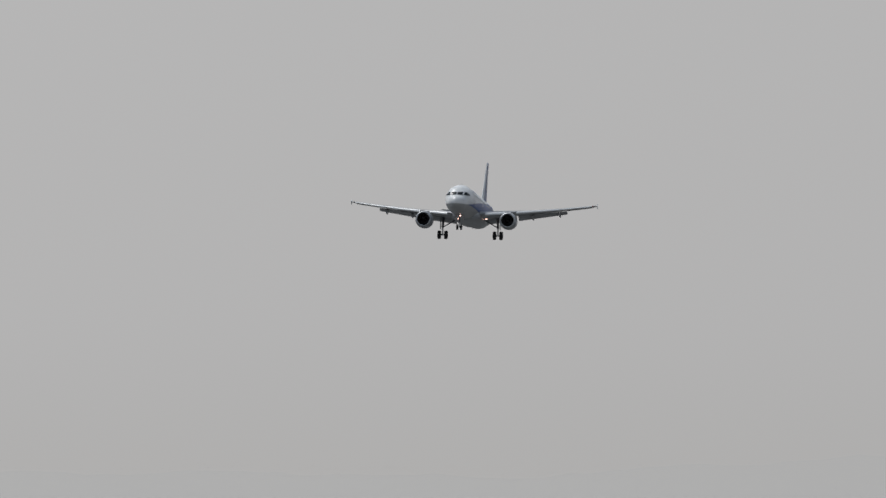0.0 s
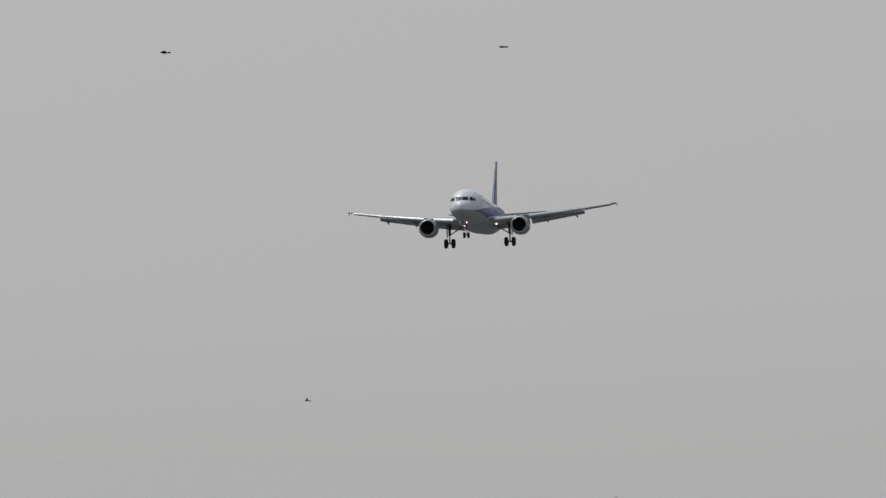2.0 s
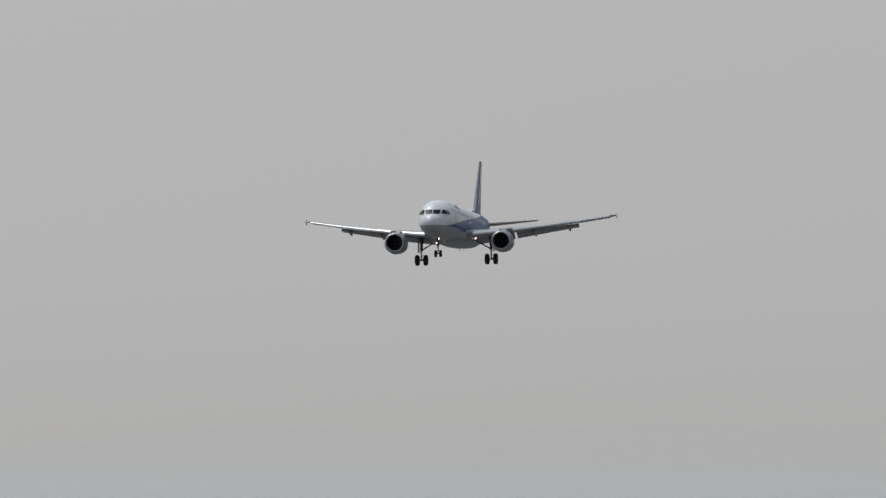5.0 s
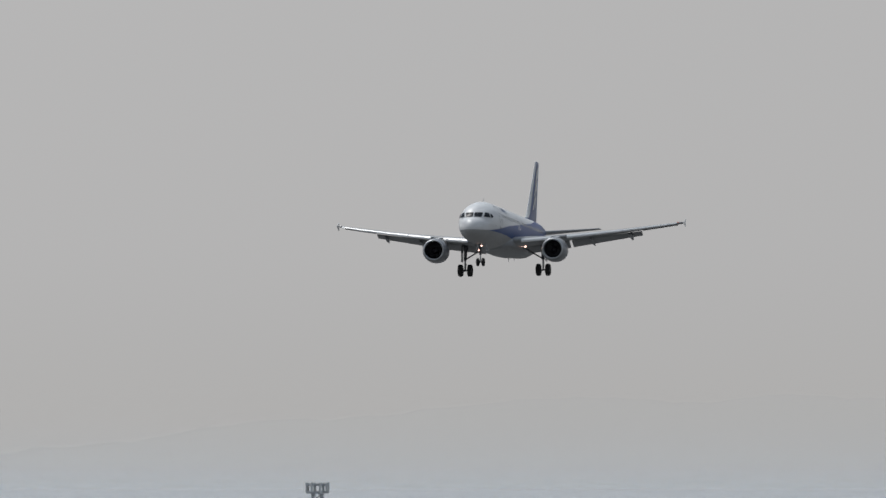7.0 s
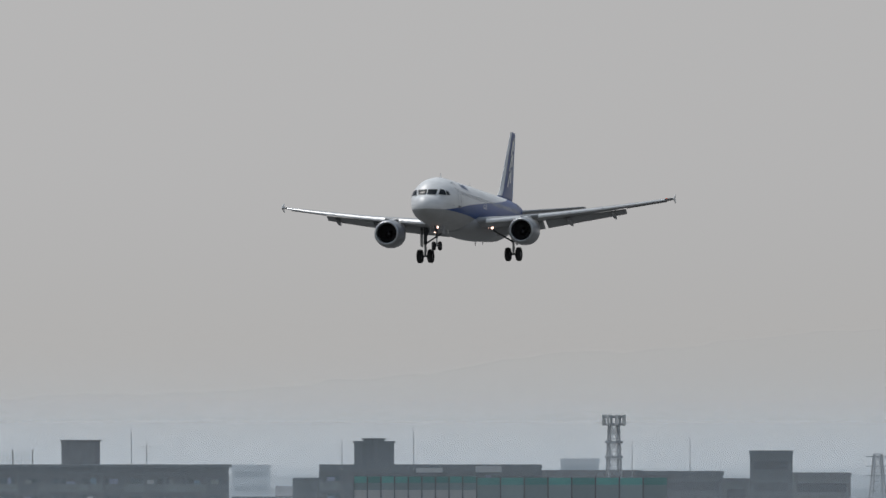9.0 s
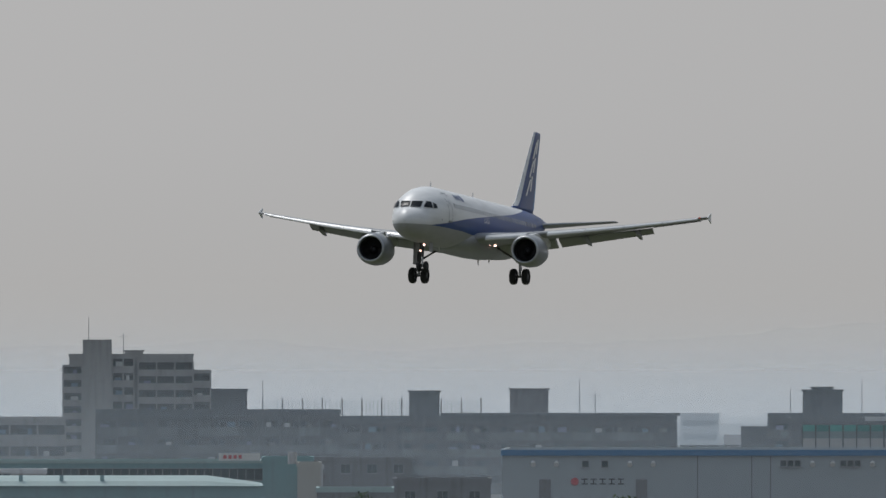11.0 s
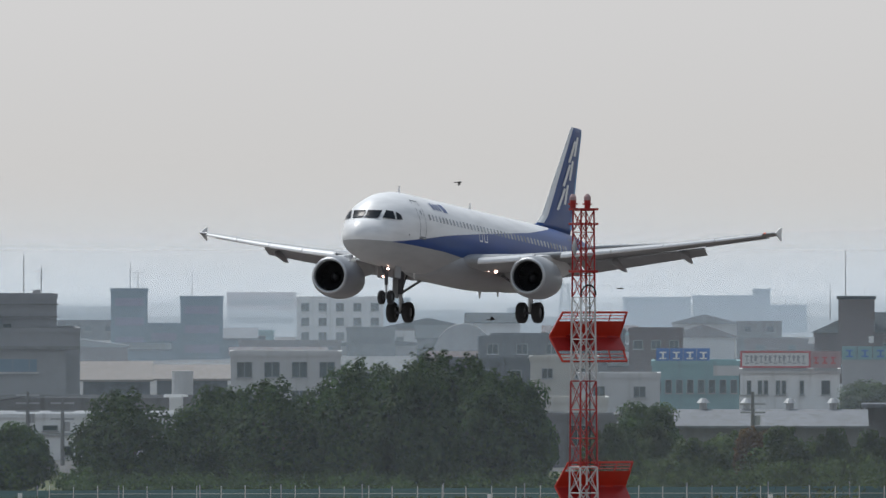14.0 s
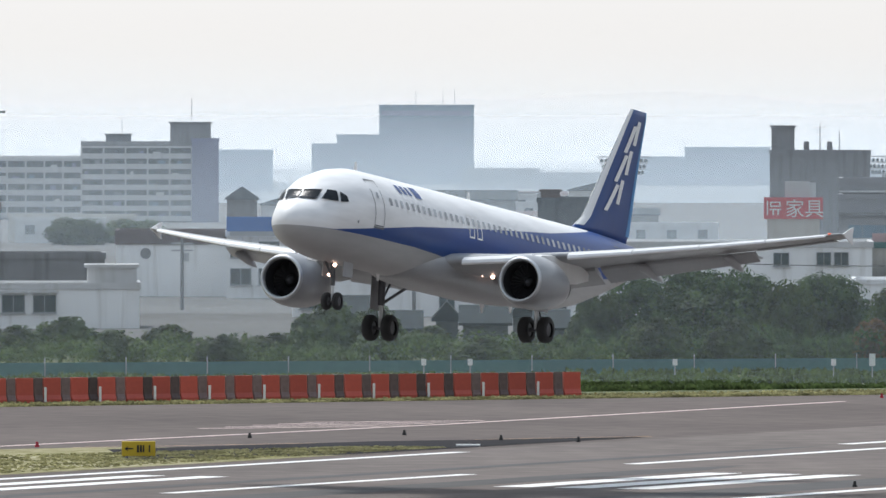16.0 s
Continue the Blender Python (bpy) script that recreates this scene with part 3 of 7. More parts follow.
def build_fin(plane):
    rings = [airfoil(le, ch, 0, z, .1, 0, axis="z", camber=0.0) for le, ch, z in ((27.9, 6.3, 5.7), (28.75, 5.6, 6.05), (29.5, 4.95, 6.5), (31.75, 3.25, 9.2), (33.75, 1.88, 11.6), (33.98, 1.6, 11.85))]
    fin = part("fin", loft(rings), BLUE_PAINT, plane, "tall dark blue tail fin with white slanted shapes", smooth=True)
    # white leading edge and pale blue trailing edge
    for nm, m_, f0, f1, lab in (("fin_leading_edge", WHITE_PAINT, -.008, .085, "white fin leading edge"), ("rudder_edge", CYAN_PAINT, .93, 1.012, "bright blue rudder trailing edge")):
        for sd in (-1, 1):
            rr = []
            for le, ch, z in ((28.75, 5.6, 6.05), (29.5, 4.95, 6.5), (31.75, 3.25, 9.2), (33.75, 1.88, 11.6), (33.98, 1.6, 11.85)):
                row = []
                for k in range(5):
                    x = f0 + (f1 - f0) * k / 4
                    xx = min(max(x, 0.0), 1.0)
                    t = .5 * (.2969 * math.sqrt(xx) - .126 * xx - .3516 * xx * xx + .2843 * xx ** 3 - .1015 * xx ** 4)
                    row.append(loc(le + ch * x, sd * (ch * t + .012), z))
                rr.append(row)
            part(nm, loft(rr, closed=False, cap0=False, cap1=False), m_, fin, lab)
    # the emblem: slanted white strokes that climb along the fin
    bars = []
    for i in range(3):
        z0 = 6.95 + 1.42 * i
        bars += [((.06 + .03 * i, z0), (.2 + .02 * i, z0 + 1.3)), ((.36 + .05 * i, z0 + .42), (.34 + .05 * i, z0 + 1.55))]
    for sd in (-1, 1):
        for (a0, z0), (a1, z1) in bars:
            n = 4
            bm = bmesh.new()
            prev = None
            for k in range(n + 1):
                z = z0 + (z1 - z0) * k / n
                a = a0 + (a1 - a0) * k / n
                le = float(np.interp(z, (6.5, 9.2, 11.6), (29.5, 31.75, 33.75)))
                ch = float(np.interp(z, (6.5, 9.2, 11.6), (4.95, 3.25, 1.88)))
                s = le + ch * (.26 + a * .8)
                w = .2
                pts = []
                for ds in (-w, w):
                    x = min(max((s + ds - le) / ch, .02), .98)
                    t = .5 * (.2969 * math.sqrt(x) - .126 * x - .3516 * x * x + .2843 * x ** 3 - .1015 * x ** 4)
                    pts.append(bm.verts.new(loc(s + ds, sd * (ch * t + .03), z)))
                if prev:
                    bm.faces.new((prev[0], pts[0], pts[1], prev[1]))
                prev = pts
            part("emblem_bar", bm, WHITE_PAINT, fin, "white painted emblem stroke")
    return fin


def build_airliner():
    plane = thing("airliner", "white twin-jet airliner with blue cheatline, gear and flaps down, flying", "airplane")
    rings = []
    NS = 40
    for s in sorted(set([b[0] for b in BODY] + [8, 10, 14, 16, 20, 22, 25, 27, 29, 31, 33, 35])):
        top, bot, hw = body_at(s)
        c, h = (top + bot) / 2, (top - bot) / 2
        rings.append([loc(s, hw * math.cos(2 * math.pi * i / NS), c + h * math.sin(2 * math.pi * i / NS)) for i in range(NS)])
    fus = part("fuselage", loft(rings), PAINT, plane, "white fuselage with sweeping blue stripe and grey belly", smooth=True)
    # belly fairing
    rr = []
    for s, w, zb in ((9.6, .9, 1.75), (10.8, 1.45, 1.64), (12.2, 1.9, 1.52), (14, 2.0, 1.46), (18.5, 2.0, 1.46), (20.5, 1.85, 1.52), (22.2, 1.45, 1.64), (23.6, .9, 1.76)):
        rr.append([loc(s, w * math.cos(a), 2.4 + (2.4 - zb) * math.copysign(abs(math.sin(a)) ** .8, math.sin(a))) for a in [2 * math.pi * i / 28 for i in range(28)]])
    part("belly_fairing", loft(rr), WING_GREY, plane, "grey wing-root belly fairing", smooth=True)
    # flight-deck windows, laid on the skin between angles round the nose and heights
    def nose_skin(a, z, sd):
        lo, hi = .3, 6.0
        for _ in range(40):
            s = (lo + hi) / 2
            top, bot, hw = body_at(s)
            if (top + bot) / 2 + (top - bot) / 2 * math.sin(radians(a)) < z:
                lo = s
            else:
                hi = s
        top, bot, hw = body_at(s)
        return loc(s - .035, sd * (hw * math.cos(radians(a)) + .02), z + .02)

    ZL, ZH, POST = 4.08, 4.53, 57
    sl, sh = (AXLE_X - nose_skin(POST, z, 1).x for z in (ZL, ZH))
    for sd in (-1, 1):
        bm = bmesh.new()
        grid = [[bm.verts.new(nose_skin(88.6 - (88.6 - POST) * k / 5, ZL + (ZH - ZL) * j / 4, sd)) for j in range(5)] for k in range(6)]
        for k in range(5):
            for j in range(4):
                f = (grid[k][j], grid[k + 1][j], grid[k + 1][j + 1], grid[k][j + 1])
                bm.faces.new(f if sd > 0 else f[::-1])
        part("windscreen", bm, COCKPIT_GLASS, fus, "dark flight-deck windscreen")
        for quad in (((sl + .17, ZL), (sl + .8, ZL - .03), (sh + .5, ZH - .03), (sh + .15, ZH - .01)), ((sl + .92, ZL - .03), (sl + 1.4, ZL), (sh + .95, ZH - .2), (sh + .64, ZH - .05))):
            bm = bmesh.new()
            grid = []
            for k in range(5):
                row = []
                for j in range(5):
                    u, v = k / 4, j / 4
                    s, z = [(1 - u) * ((1 - v) * quad[0][c] + v * quad[3][c]) + u * ((1 - v) * quad[1][c] + v * quad[2][c]) for c in (0, 1)]
                    row.append(bm.verts.new(skin(s, z, sd, .025) + Vector((.03, 0, .025))))
                grid.append(row)
            for k in range(4):
                for j in range(4):
                    f = (grid[k][j], grid[k + 1][j], grid[k + 1][j + 1], grid[k][j + 1])
                    bm.faces.new(f if sd < 0 else f[::-1])
            part("cockpit_window", bm, COCKPIT_GLASS, fus, "dark flight-deck side window")
        # doors
        for s0, s1, z0, z1 in ((4.8, 5.66, 3.34, 5.34), (30.0, 30.8, 3.6, 5.2)):
            part("cabin_door", outline_patch(s0, s1, z0, z1, sd, .045), SEAL, fus, "cabin door outlined by its dark seal")
        part("door_window", skin_patch(5.14, 5.3, 4.55, 4.8, sd, .016, nu=1, nv=2), WINDOW_GREY, fus)
        part("door_sill", skin_patch(4.77, 5.69, 3.24, 3.32, sd, .018, nu=3, nv=1), SEAL, fus)
        for s0 in (13.98, 14.76):
            part("emergency_exit", outline_patch(s0, s0 + .52, 3.82, 4.88, sd, .07), WHITE_PAINT, fus, "over-wing exit outlined in white")
        for i in range(42):
            s = 6.25 + .545 * i
            me_bm = skin_patch(s, s + .24, 4.36, 4.68, sd, .015, nu=1, nv=2)
            part("cabin_window", me_bm, WINDOW_GREY, fus)
        # small titles as plain shapes
        for k in range(3):
            part("title_mark", skin_patch(7.7 + .5 * k, 8.0 + .5 * k, 5.04, 5.4, sd, .016, lean=-.15 * sd, nu=2, nv=2), BLUE_PAINT, fus, "small blue title stroke")
        part("title_block", skin_patch(9.3, 9.9, 5.0, 5.46, sd, .016, lean=-.15 * sd, nu=2, nv=2), BLUE_PAINT, fus, "blue title block")
        part("static_port", skin_patch(3.4, 3.5, 3.3, 3.4, sd, .016, nu=1, nv=1), SEAL, fus)
        build_wing(plane, sd)
        build_engine(plane, sd)
        build_main_gear(plane, sd)
        rr = [airfoil(31.4, 3.9, 0.25 * sd, 4.75, .1, 0), airfoil(32.0, 3.4, 1.2 * sd, 4.82, .1, 0), airfoil(34.3, 1.5, 6.1 * sd, 5.3, .09, 0), airfoil(34.5, 1.1, 6.22 * sd, 5.31, .06, 0)]
        part("tailplane", loft(rr), WING_GREY, plane, "grey horizontal tailplane", smooth=True)
    build_nose_gear(plane)
    build_fin(plane)
    # aerials
    for s, z, h, ln in ((6.3, 5.8, .45, .2), (17.5, 5.8, .42, .2), (9.0, 1.76, -.35, .22), (19.4, 1.5, -.4, .25), (22.3, 1.76, -.35, .25)):
        rr = [[loc(s + a, b, z) for a, b in ((0, 0), (ln, .03), (2 * ln, 0), (ln, -.03))], [loc(s + .5 * ln + a, b, z + h) for a, b in ((0, 0), (.4 * ln, .015), (.9 * ln, 0), (.4 * ln, -.015))]]
        part("blade_aerial", loft(rr), WHITE_PAINT, fus)
    return plane


airliner = build_airliner()

# ---------------------------------------------------------------- the town beyond the fence
CONCRETE = mat("grey_concrete", (0.2, 0.2, 0.205), 0.9, vary=0.12, scale=0.15, fine=1.2, dirt=(0.1, 0.1, 0.1), spec=0.2)
DARK_CONCRETE = mat("stained_concrete", (0.115, 0.128, 0.138), 0.9, vary=0.18, scale=0.15, fine=1.2, dirt=(0.055, 0.055, 0.055), spec=0.2)
PALE_WALL = mat("pale_render", (0.5, 0.5, 0.5), 0.85, vary=0.07, scale=0.15, fine=1.0, dirt=(0.36, 0.35, 0.33), spec=0.2)
WHITE_WALL = mat("white_render", (0.76, 0.77, 0.77), 0.8, vary=0.05, scale=0.15, fine=1.0, dirt=(0.5, 0.49, 0.47), spec=0.2)
CREAM_WALL = mat("cream_render", (0.46, 0.44, 0.4), 0.85, vary=0.07, scale=0.15, fine=1.0, dirt=(0.36, 0.33, 0.28), spec=0.2)
TEAL_WALL = mat("teal_wall", (0.22, 0.36, 0.375), 0.8, vary=0.07, scale=0.15, fine=1.0, dirt=(0.2, 0.28, 0.29), spec=0.2)
TEAL_ROOF = mat("teal_metal_roof", (0.36, 0.47, 0.455), 0.5, vary=0.08, scale=0.2, fine=1.5, dirt=(0.3, 0.37, 0.36))
GREY_ROOF = mat("grey_sheet_roof", (0.2, 0.21, 0.225), 0.8, vary=0.15, scale=0.2, fine=1.5, dirt=(0.12, 0.12, 0.12), spec=0.15)
WHITE_ROOF = mat("white_sheet_roof", (0.7, 0.71, 0.72), 0.5, vary=0.08, scale=0.2, fine=1.5, dirt=(0.4, 0.4, 0.4))
SLATE_ROOF = mat("dark_tiled_roof", (0.03, 0.038, 0.042), 0.85, vary=0.2, scale=0.3, fine=2.0, spec=0.1)
BROWN_WALL = mat("brown_tile_wall", (0.125, 0.098, 0.095), 0.85, vary=0.12, scale=0.2, fine=1.5, dirt=(0.09, 0.075, 0.07), spec=0.2)
PINK_WALL = mat("pinkish_wall", (0.42, 0.3, 0.3), 0.85, vary=0.08, scale=0.2, fine=1.5, spec=0.2)
# blue holds the haze tint of far blocks; some nearer parts share it
BLUE_HAZE_WALL = mat("bluish_haze_wall", (0.14, 0.21, 0.27), 0.85, vary=0.08, scale=0.1, fine=1.0, spec=0.2)
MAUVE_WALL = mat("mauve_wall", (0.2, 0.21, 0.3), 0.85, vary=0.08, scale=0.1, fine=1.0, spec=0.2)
GLASS = mat("window_glass", (0.045, 0.065, 0.07), 0.12, vary=0.2, scale=0.3, fine=1.0, random_tint=0.5)
FRAME = mat("window_frame", (0.27, 0.28, 0.285), 0.5, vary=0.08, scale=0.5, fine=3.0)
DARK_GAP = mat("shaded_recess", (0.055, 0.056, 0.06), 0.9, vary=0.2, scale=0.2, fine=1.0)
BLUE_TRIM = mat("blue_trim", (0.06, 0.19, 0.36), 0.6, vary=0.08, scale=0.2, fine=1.0)
RED_SIGN = mat("red_sign", (0.5, 0.09, 0.1), 0.6, vary=0.1, scale=0.3, fine=2.0)
BLUE_SIGN = mat("blue_sign", (0.06, 0.16, 0.42), 0.6, vary=0.1, scale=0.3, fine=2.0)
WHITE_SIGN = mat("white_sign", (0.72, 0.72, 0.7), 0.6, vary=0.06, scale=0.3, fine=2.0)
STEEL = mat("galvanised_steel", (0.36, 0.37, 0.38), 0.5, 0.5, vary=0.1, scale=0.5, fine=3.0)
GREEN_NET = mat("green_netting", (0.07, 0.155, 0.15), 0.9, vary=0.12, scale=0.2, fine=2.0)

TAN_ROOF = mat("tan_sheet_roof", (0.25, 0.228, 0.212), 0.8, vary=0.12, scale=0.2, fine=1.5, dirt=(0.2, 0.17, 0.15), spec=0.2)
WEATHERED = mat("weathered_parapet", (0.13, 0.143, 0.15), 0.9, vary=0.2, scale=0.3, fine=1.5, random_tint=0.38, dirt=(0.06, 0.06, 0.06), spec=0.2)

TOWER_WALL = mat("tower_concrete", (0.34, 0.335, 0.325), 0.9, vary=0.1, scale=0.15, fine=1.2, dirt=(0.2, 0.2, 0.195), spec=0.2)
# dark tone stands for the shade inside the balcony recesses
GALLERY_SHADE = mat("gallery_shade_wall", (0.09, 0.095, 0.1), 0.9, vary=0.2, scale=0.2, fine=1.0)
FACTORY_WALL = mat("factory_cladding", (0.26, 0.265, 0.275), 0.85, vary=0.08, scale=0.1, fine=0.8, spec=0.2)
WAREHOUSE_WALL = mat("warehouse_cladding", (0.36, 0.4, 0.42), 0.7, vary=0.06, scale=0.1, fine=0.8, spec=0.3)
GREY_SCREEN = mat("weathered_screen", (0.23, 0.3, 0.3), 0.85, vary=0.12, scale=0.2, fine=2.0, random_tint=0.2)
TEAL_SCREEN = mat("teal_screen", (0.1, 0.36, 0.32), 0.8, vary=0.12, scale=0.2, fine=2.0, random_tint=0.3)
WINDOW_MESHES = {}


def pick_mesh(key, make):
    if key not in WINDOW_MESHES:
        bm = make()
        me = bpy.data.meshes.new(key[0])
        bm.to_mesh(me)
        bm.free()
        me.materials.append(key[-1])
        WINDOW_MESHES[key] = me
    return WINDOW_MESHES[key]


def window(parent, x, z, w, h, y=0.0, mullions=1):
    """A framed window on a wall whose face lies at y, looking towards -y; sill at z."""
    def frame_bm():
        bm = bmesh.new()
        t = 0.06
        for b in ((-w / 2, w / 2, 0, t), (-w / 2, w / 2, h - t, h), (-w / 2, -w / 2 + t, t, h - t), (w / 2 - t, w / 2, t, h - t)):
            add_box(bm, b[0], b[1], -0.14, 0.0, b[2], b[3])
        for k in range(mullions):
            c = -w / 2 + w * (k + 1) / (mullions + 1)
            add_box(bm, c - 0.025, c + 0.025, -0.1, 0.0, t, h - t)
        add_box(bm, -w / 2 - 0.08, w / 2 + 0.08, -0.22, 0.0, -0.08, -0.002)
        return bm

    def pane_bm():
        return box(-w / 2 + 0.06, w / 2 - 0.06, -0.05, -0.004, 0.06, h - 0.06)
    fr = new("window", pick_mesh(("window", round(w, 2), round(h, 2), mullions, FRAME), frame_bm))
    fr.parent, fr.location = parent, (x, y, z)
    pn = new("pane", pick_mesh(("pane", round(w, 2), round(h, 2), GLASS), pane_bm))
    pn.parent = fr
    return fr


def site(b0, b1, rng, z=0.0):
    """Pose of a building that faces the deck between two bearings, x to the right, y away; and its width."""
    c = at((b0 + b1) / 2, rng, z)
    m = Matrix.Translation(c) @ Matrix.Rotation(-radians((b0 + b1) / 2), 4, "Z")
    return m, rng * radians(b1 - b0)


def block(name, label, b0, b1, rng, top, depth, wall, roof=None, parapet=0.5, category="building", group=""):
    """A flat-roofed building: hollow parapet, roof slab with an overhanging edge."""
    m, w = site(b0, b1, rng)
    ob = thing(name, label, category, m, group)
    wl_ = part("wall", box(-w / 2, w / 2, 0, depth, -0.3, top - parapet), wall, ob)
    bm = bmesh.new()
    add_box(bm, -w / 2 - 0.12, w / 2 + 0.12, -0.12, 0.25, top - parapet + 0.004, top)
    add_box(bm, -w / 2 - 0.12, w / 2 + 0.12, depth - 0.25, depth + 0.12, top - parapet + 0.004, top)
    add_box(bm, -w / 2 - 0.12, -w / 2 + 0.25, 0.25, depth - 0.25, top - parapet + 0.004, top)
    add_box(bm, w / 2 - 0.25, w / 2 + 0.12, 0.25, depth - 0.25, top - parapet + 0.004, top)
    part("roof", bm, roof or wall, ob)
    return ob, w


def bays(ob, w, z0, h, n, ww, x0=None, x1=None, mullions=1, jitter=0.0, y=0.0):
    x0 = -w / 2 if x0 is None else x0
    x1 = w / 2 if x1 is None else x1
    for i in range(n):
        window(ob, x0 + (x1 - x0) * (i + 0.5) / n + random.uniform(-jitter, jitter), z0, ww, h, y, mullions)


def balconies(ob, w, z0, z1, floors, fins, wall, gap=GALLERY_SHADE, parapet_h=0.48, x0=None, x1=None, depth=1.3):
    """Open galleries: a floor slab and parapet to each storey, cross walls, and behind them a wall with doors, coloured
    dark for shade.
    """
    x0 = -w / 2 if x0 is None else x0
    x1 = w / 2 if x1 is None else x1
    fh = (z1 - z0) / floors
    part("recess_wall", box(x0 + .02, x1 - .02, -0.06, -0.004, z0, z1), gap, ob, "wall behind the balconies, coloured dark for shade")
    for k in range(floors):
        z = z0 + fh * k
        b = part("balcony", box(x0, x1, -depth, -0.06, z, z + 0.16), wall, ob, "concrete balcony with solid parapet")
        for i in range(fins):
            c0, c1 = x0 + (x1 - x0) * i / fins, x0 + (x1 - x0) * (i + 1) / fins
            part("parapet", box(c0 + .01, c1 - .01, -depth - 0.1, -depth, z - 0.02, z + fh * parapet_h), WEATHERED if wall is DARK_CONCRETE else wall, b)
            if random.random() < .55:
                c = random.uniform(c0 + .4, c1 - 1.2)
                part("drying_rack", box(c, c + random.uniform(.5, 1.3), -depth + .1, -depth + .16, z + fh * (parapet_h - .05), z + fh * random.uniform(parapet_h + .12, .85)), random.choice((PALE_WALL, MAUVE_WALL, CONCRETE, BLUE_HAZE_WALL)), b)
        n = max(2, int((x1 - x0) / 3.4))
        for i in range(n):
            c = x0 + (x1 - x0) * (i + .5) / n
            part("balcony_door", box(c - 0.85, c + 0.85, -0.12, -0.062, z + .2, z + fh * .8), GLASS, b)
    for i in range(fins + 1):
        c = x0 + (x1 - x0) * i / fins
        part("cross_wall", box(c - 0.12, c + 0.12, -depth + .004, -0.062, z0 + .164, z1), wall, ob)
    part("top_slab", box(x0 - .1, x1 + .1, -depth - .15, -0.004, z1 + .002, z1 + .3), wall, ob)


def aerial(b, rng, z0, h, kind="mast"):
    m = Matrix.Translation(at(b, rng, z0))
    ob = thing("rooftop_aerial", "thin grey rooftop aerial mast", "aerial", m)
    part("pole", tube((0, 0, -0.2), (0, 0, h), 0.07, 0.04, 6), STEEL, ob)
    if kind == "yagi":
        bm = bmesh.new()
        add_tube(bm, (-0.8, 0, h * .85), (0.8, 0, h * .85), 0.035)
        for i in range(5):
            add_tube(bm, (-.7 + .35 * i, -.35, h * .85), (-.7 + .35 * i, .35, h * .85), .025)
        add_tube(bm, (-.5, 0, h * .6), (.5, 0, h * .6), .03)
        part("array", bm, STEEL, ob)


def lattice(parent, name, w0, w1, z0, z1, panels, r, material, label=""):
    """Four legs with cross bracing."""
    bm = bmesh.new()
    for p in range(panels):
        za, zb = z0 + (z1 - z0) * p / panels, z0 + (z1 - z0) * (p + 1) / panels
        wa, wb = w0 + (w1 - w0) * p / panels, w0 + (w1 - w0) * (p + 1) / panels
        cs = [(-1, -1), (1, -1), (1, 1), (-1, 1)]
        for i in range(4):
            (ax, ay), (bx, by) = cs[i], cs[(i + 1) % 4]
            add_tube(bm, (ax * wa / 2, ay * wa / 2, za), (ax * wb / 2, ay * wb / 2, zb), r * 1.5, sides=6, caps=False)
            add_tube(bm, (ax * wa / 2, ay * wa / 2, za), (bx * wb / 2, by * wb / 2, zb), r * .8, sides=4, caps=False)
            add_tube(bm, (bx * wa / 2, by * wa / 2, za), (ax * wb / 2, ay * wb / 2, zb), r * .8, sides=4, caps=False)
            add_tube(bm, (ax * wb / 2, ay * wb / 2, zb), (bx * wb / 2, by * wb / 2, zb), r * .9, sides=4, caps=False)
    return part(name, bm, material, parent, label)


def penthouse(ob, x0, x1, y0, y1, z0, z1, wall, name="stair_head"):
    p = part(name, box(x0, x1, y0, y1, z0 - 0.3, z1 - .25), wall, ob, "rooftop stair and lift housing")
    part("cap", box(x0 - .2, x1 + .2, y0 - .2, y1 + .2, z1 - .246, z1), wall, p)


# --- big slab apartments, 2 km off
o, w = block("apartment_tower", "grey concrete apartment tower with stacked balconies", 8.72, 9.36, 1800, 19.0, 14, TOWER_WALL)
part("stair_tower", box(-w / 2 + 2.2, -w / 2 + 6.9, -2.4, -0.004, -0.3, 21.3), TOWER_WALL, o, "tall plain stair tower")
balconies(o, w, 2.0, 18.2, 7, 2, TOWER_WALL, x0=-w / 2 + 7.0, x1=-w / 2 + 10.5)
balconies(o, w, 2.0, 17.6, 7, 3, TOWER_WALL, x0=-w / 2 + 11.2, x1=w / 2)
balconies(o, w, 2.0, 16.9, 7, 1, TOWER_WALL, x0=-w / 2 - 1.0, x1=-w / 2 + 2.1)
penthouse(o, -w / 2 + 9, -w / 2 + 12, 3, 7, 18.6, 19.6, TOWER_WALL)
o, w = block("apartment_wing", "lower stepped wing of the grey apartment tower", 9.36, 9.45, 1801, 16.4, 13, TOWER_WALL)
balconies(o, w, 2.0, 15.8, 6, 1, TOWER_WALL)
o, w = block("apartment_annex", "dark concrete annex beside the apartment tower", 9.45, 9.64, 1802, 13.3, 13, DARK_CONCRETE)
bays(o, w, 8, 1.4, 2, 1.4)
o, w = block("apartment_block", "long weathered four-storey apartment block with galleries", 8.86, 10.12, 1500, 11.0, 12, DARK_CONCRETE)
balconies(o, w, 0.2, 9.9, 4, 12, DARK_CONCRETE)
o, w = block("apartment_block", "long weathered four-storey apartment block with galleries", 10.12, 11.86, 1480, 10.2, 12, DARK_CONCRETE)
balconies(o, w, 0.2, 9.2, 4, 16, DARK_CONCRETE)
penthouse(o, w * (0.205 - .5), w * (0.295 - .5), 2, 7, 9.9, 13.6, DARK_CONCRETE)
penthouse(o, w * (0.505 - .5), w * (0.62 - .5), 2, 7, 9.9, 13.9, CONCRETE)
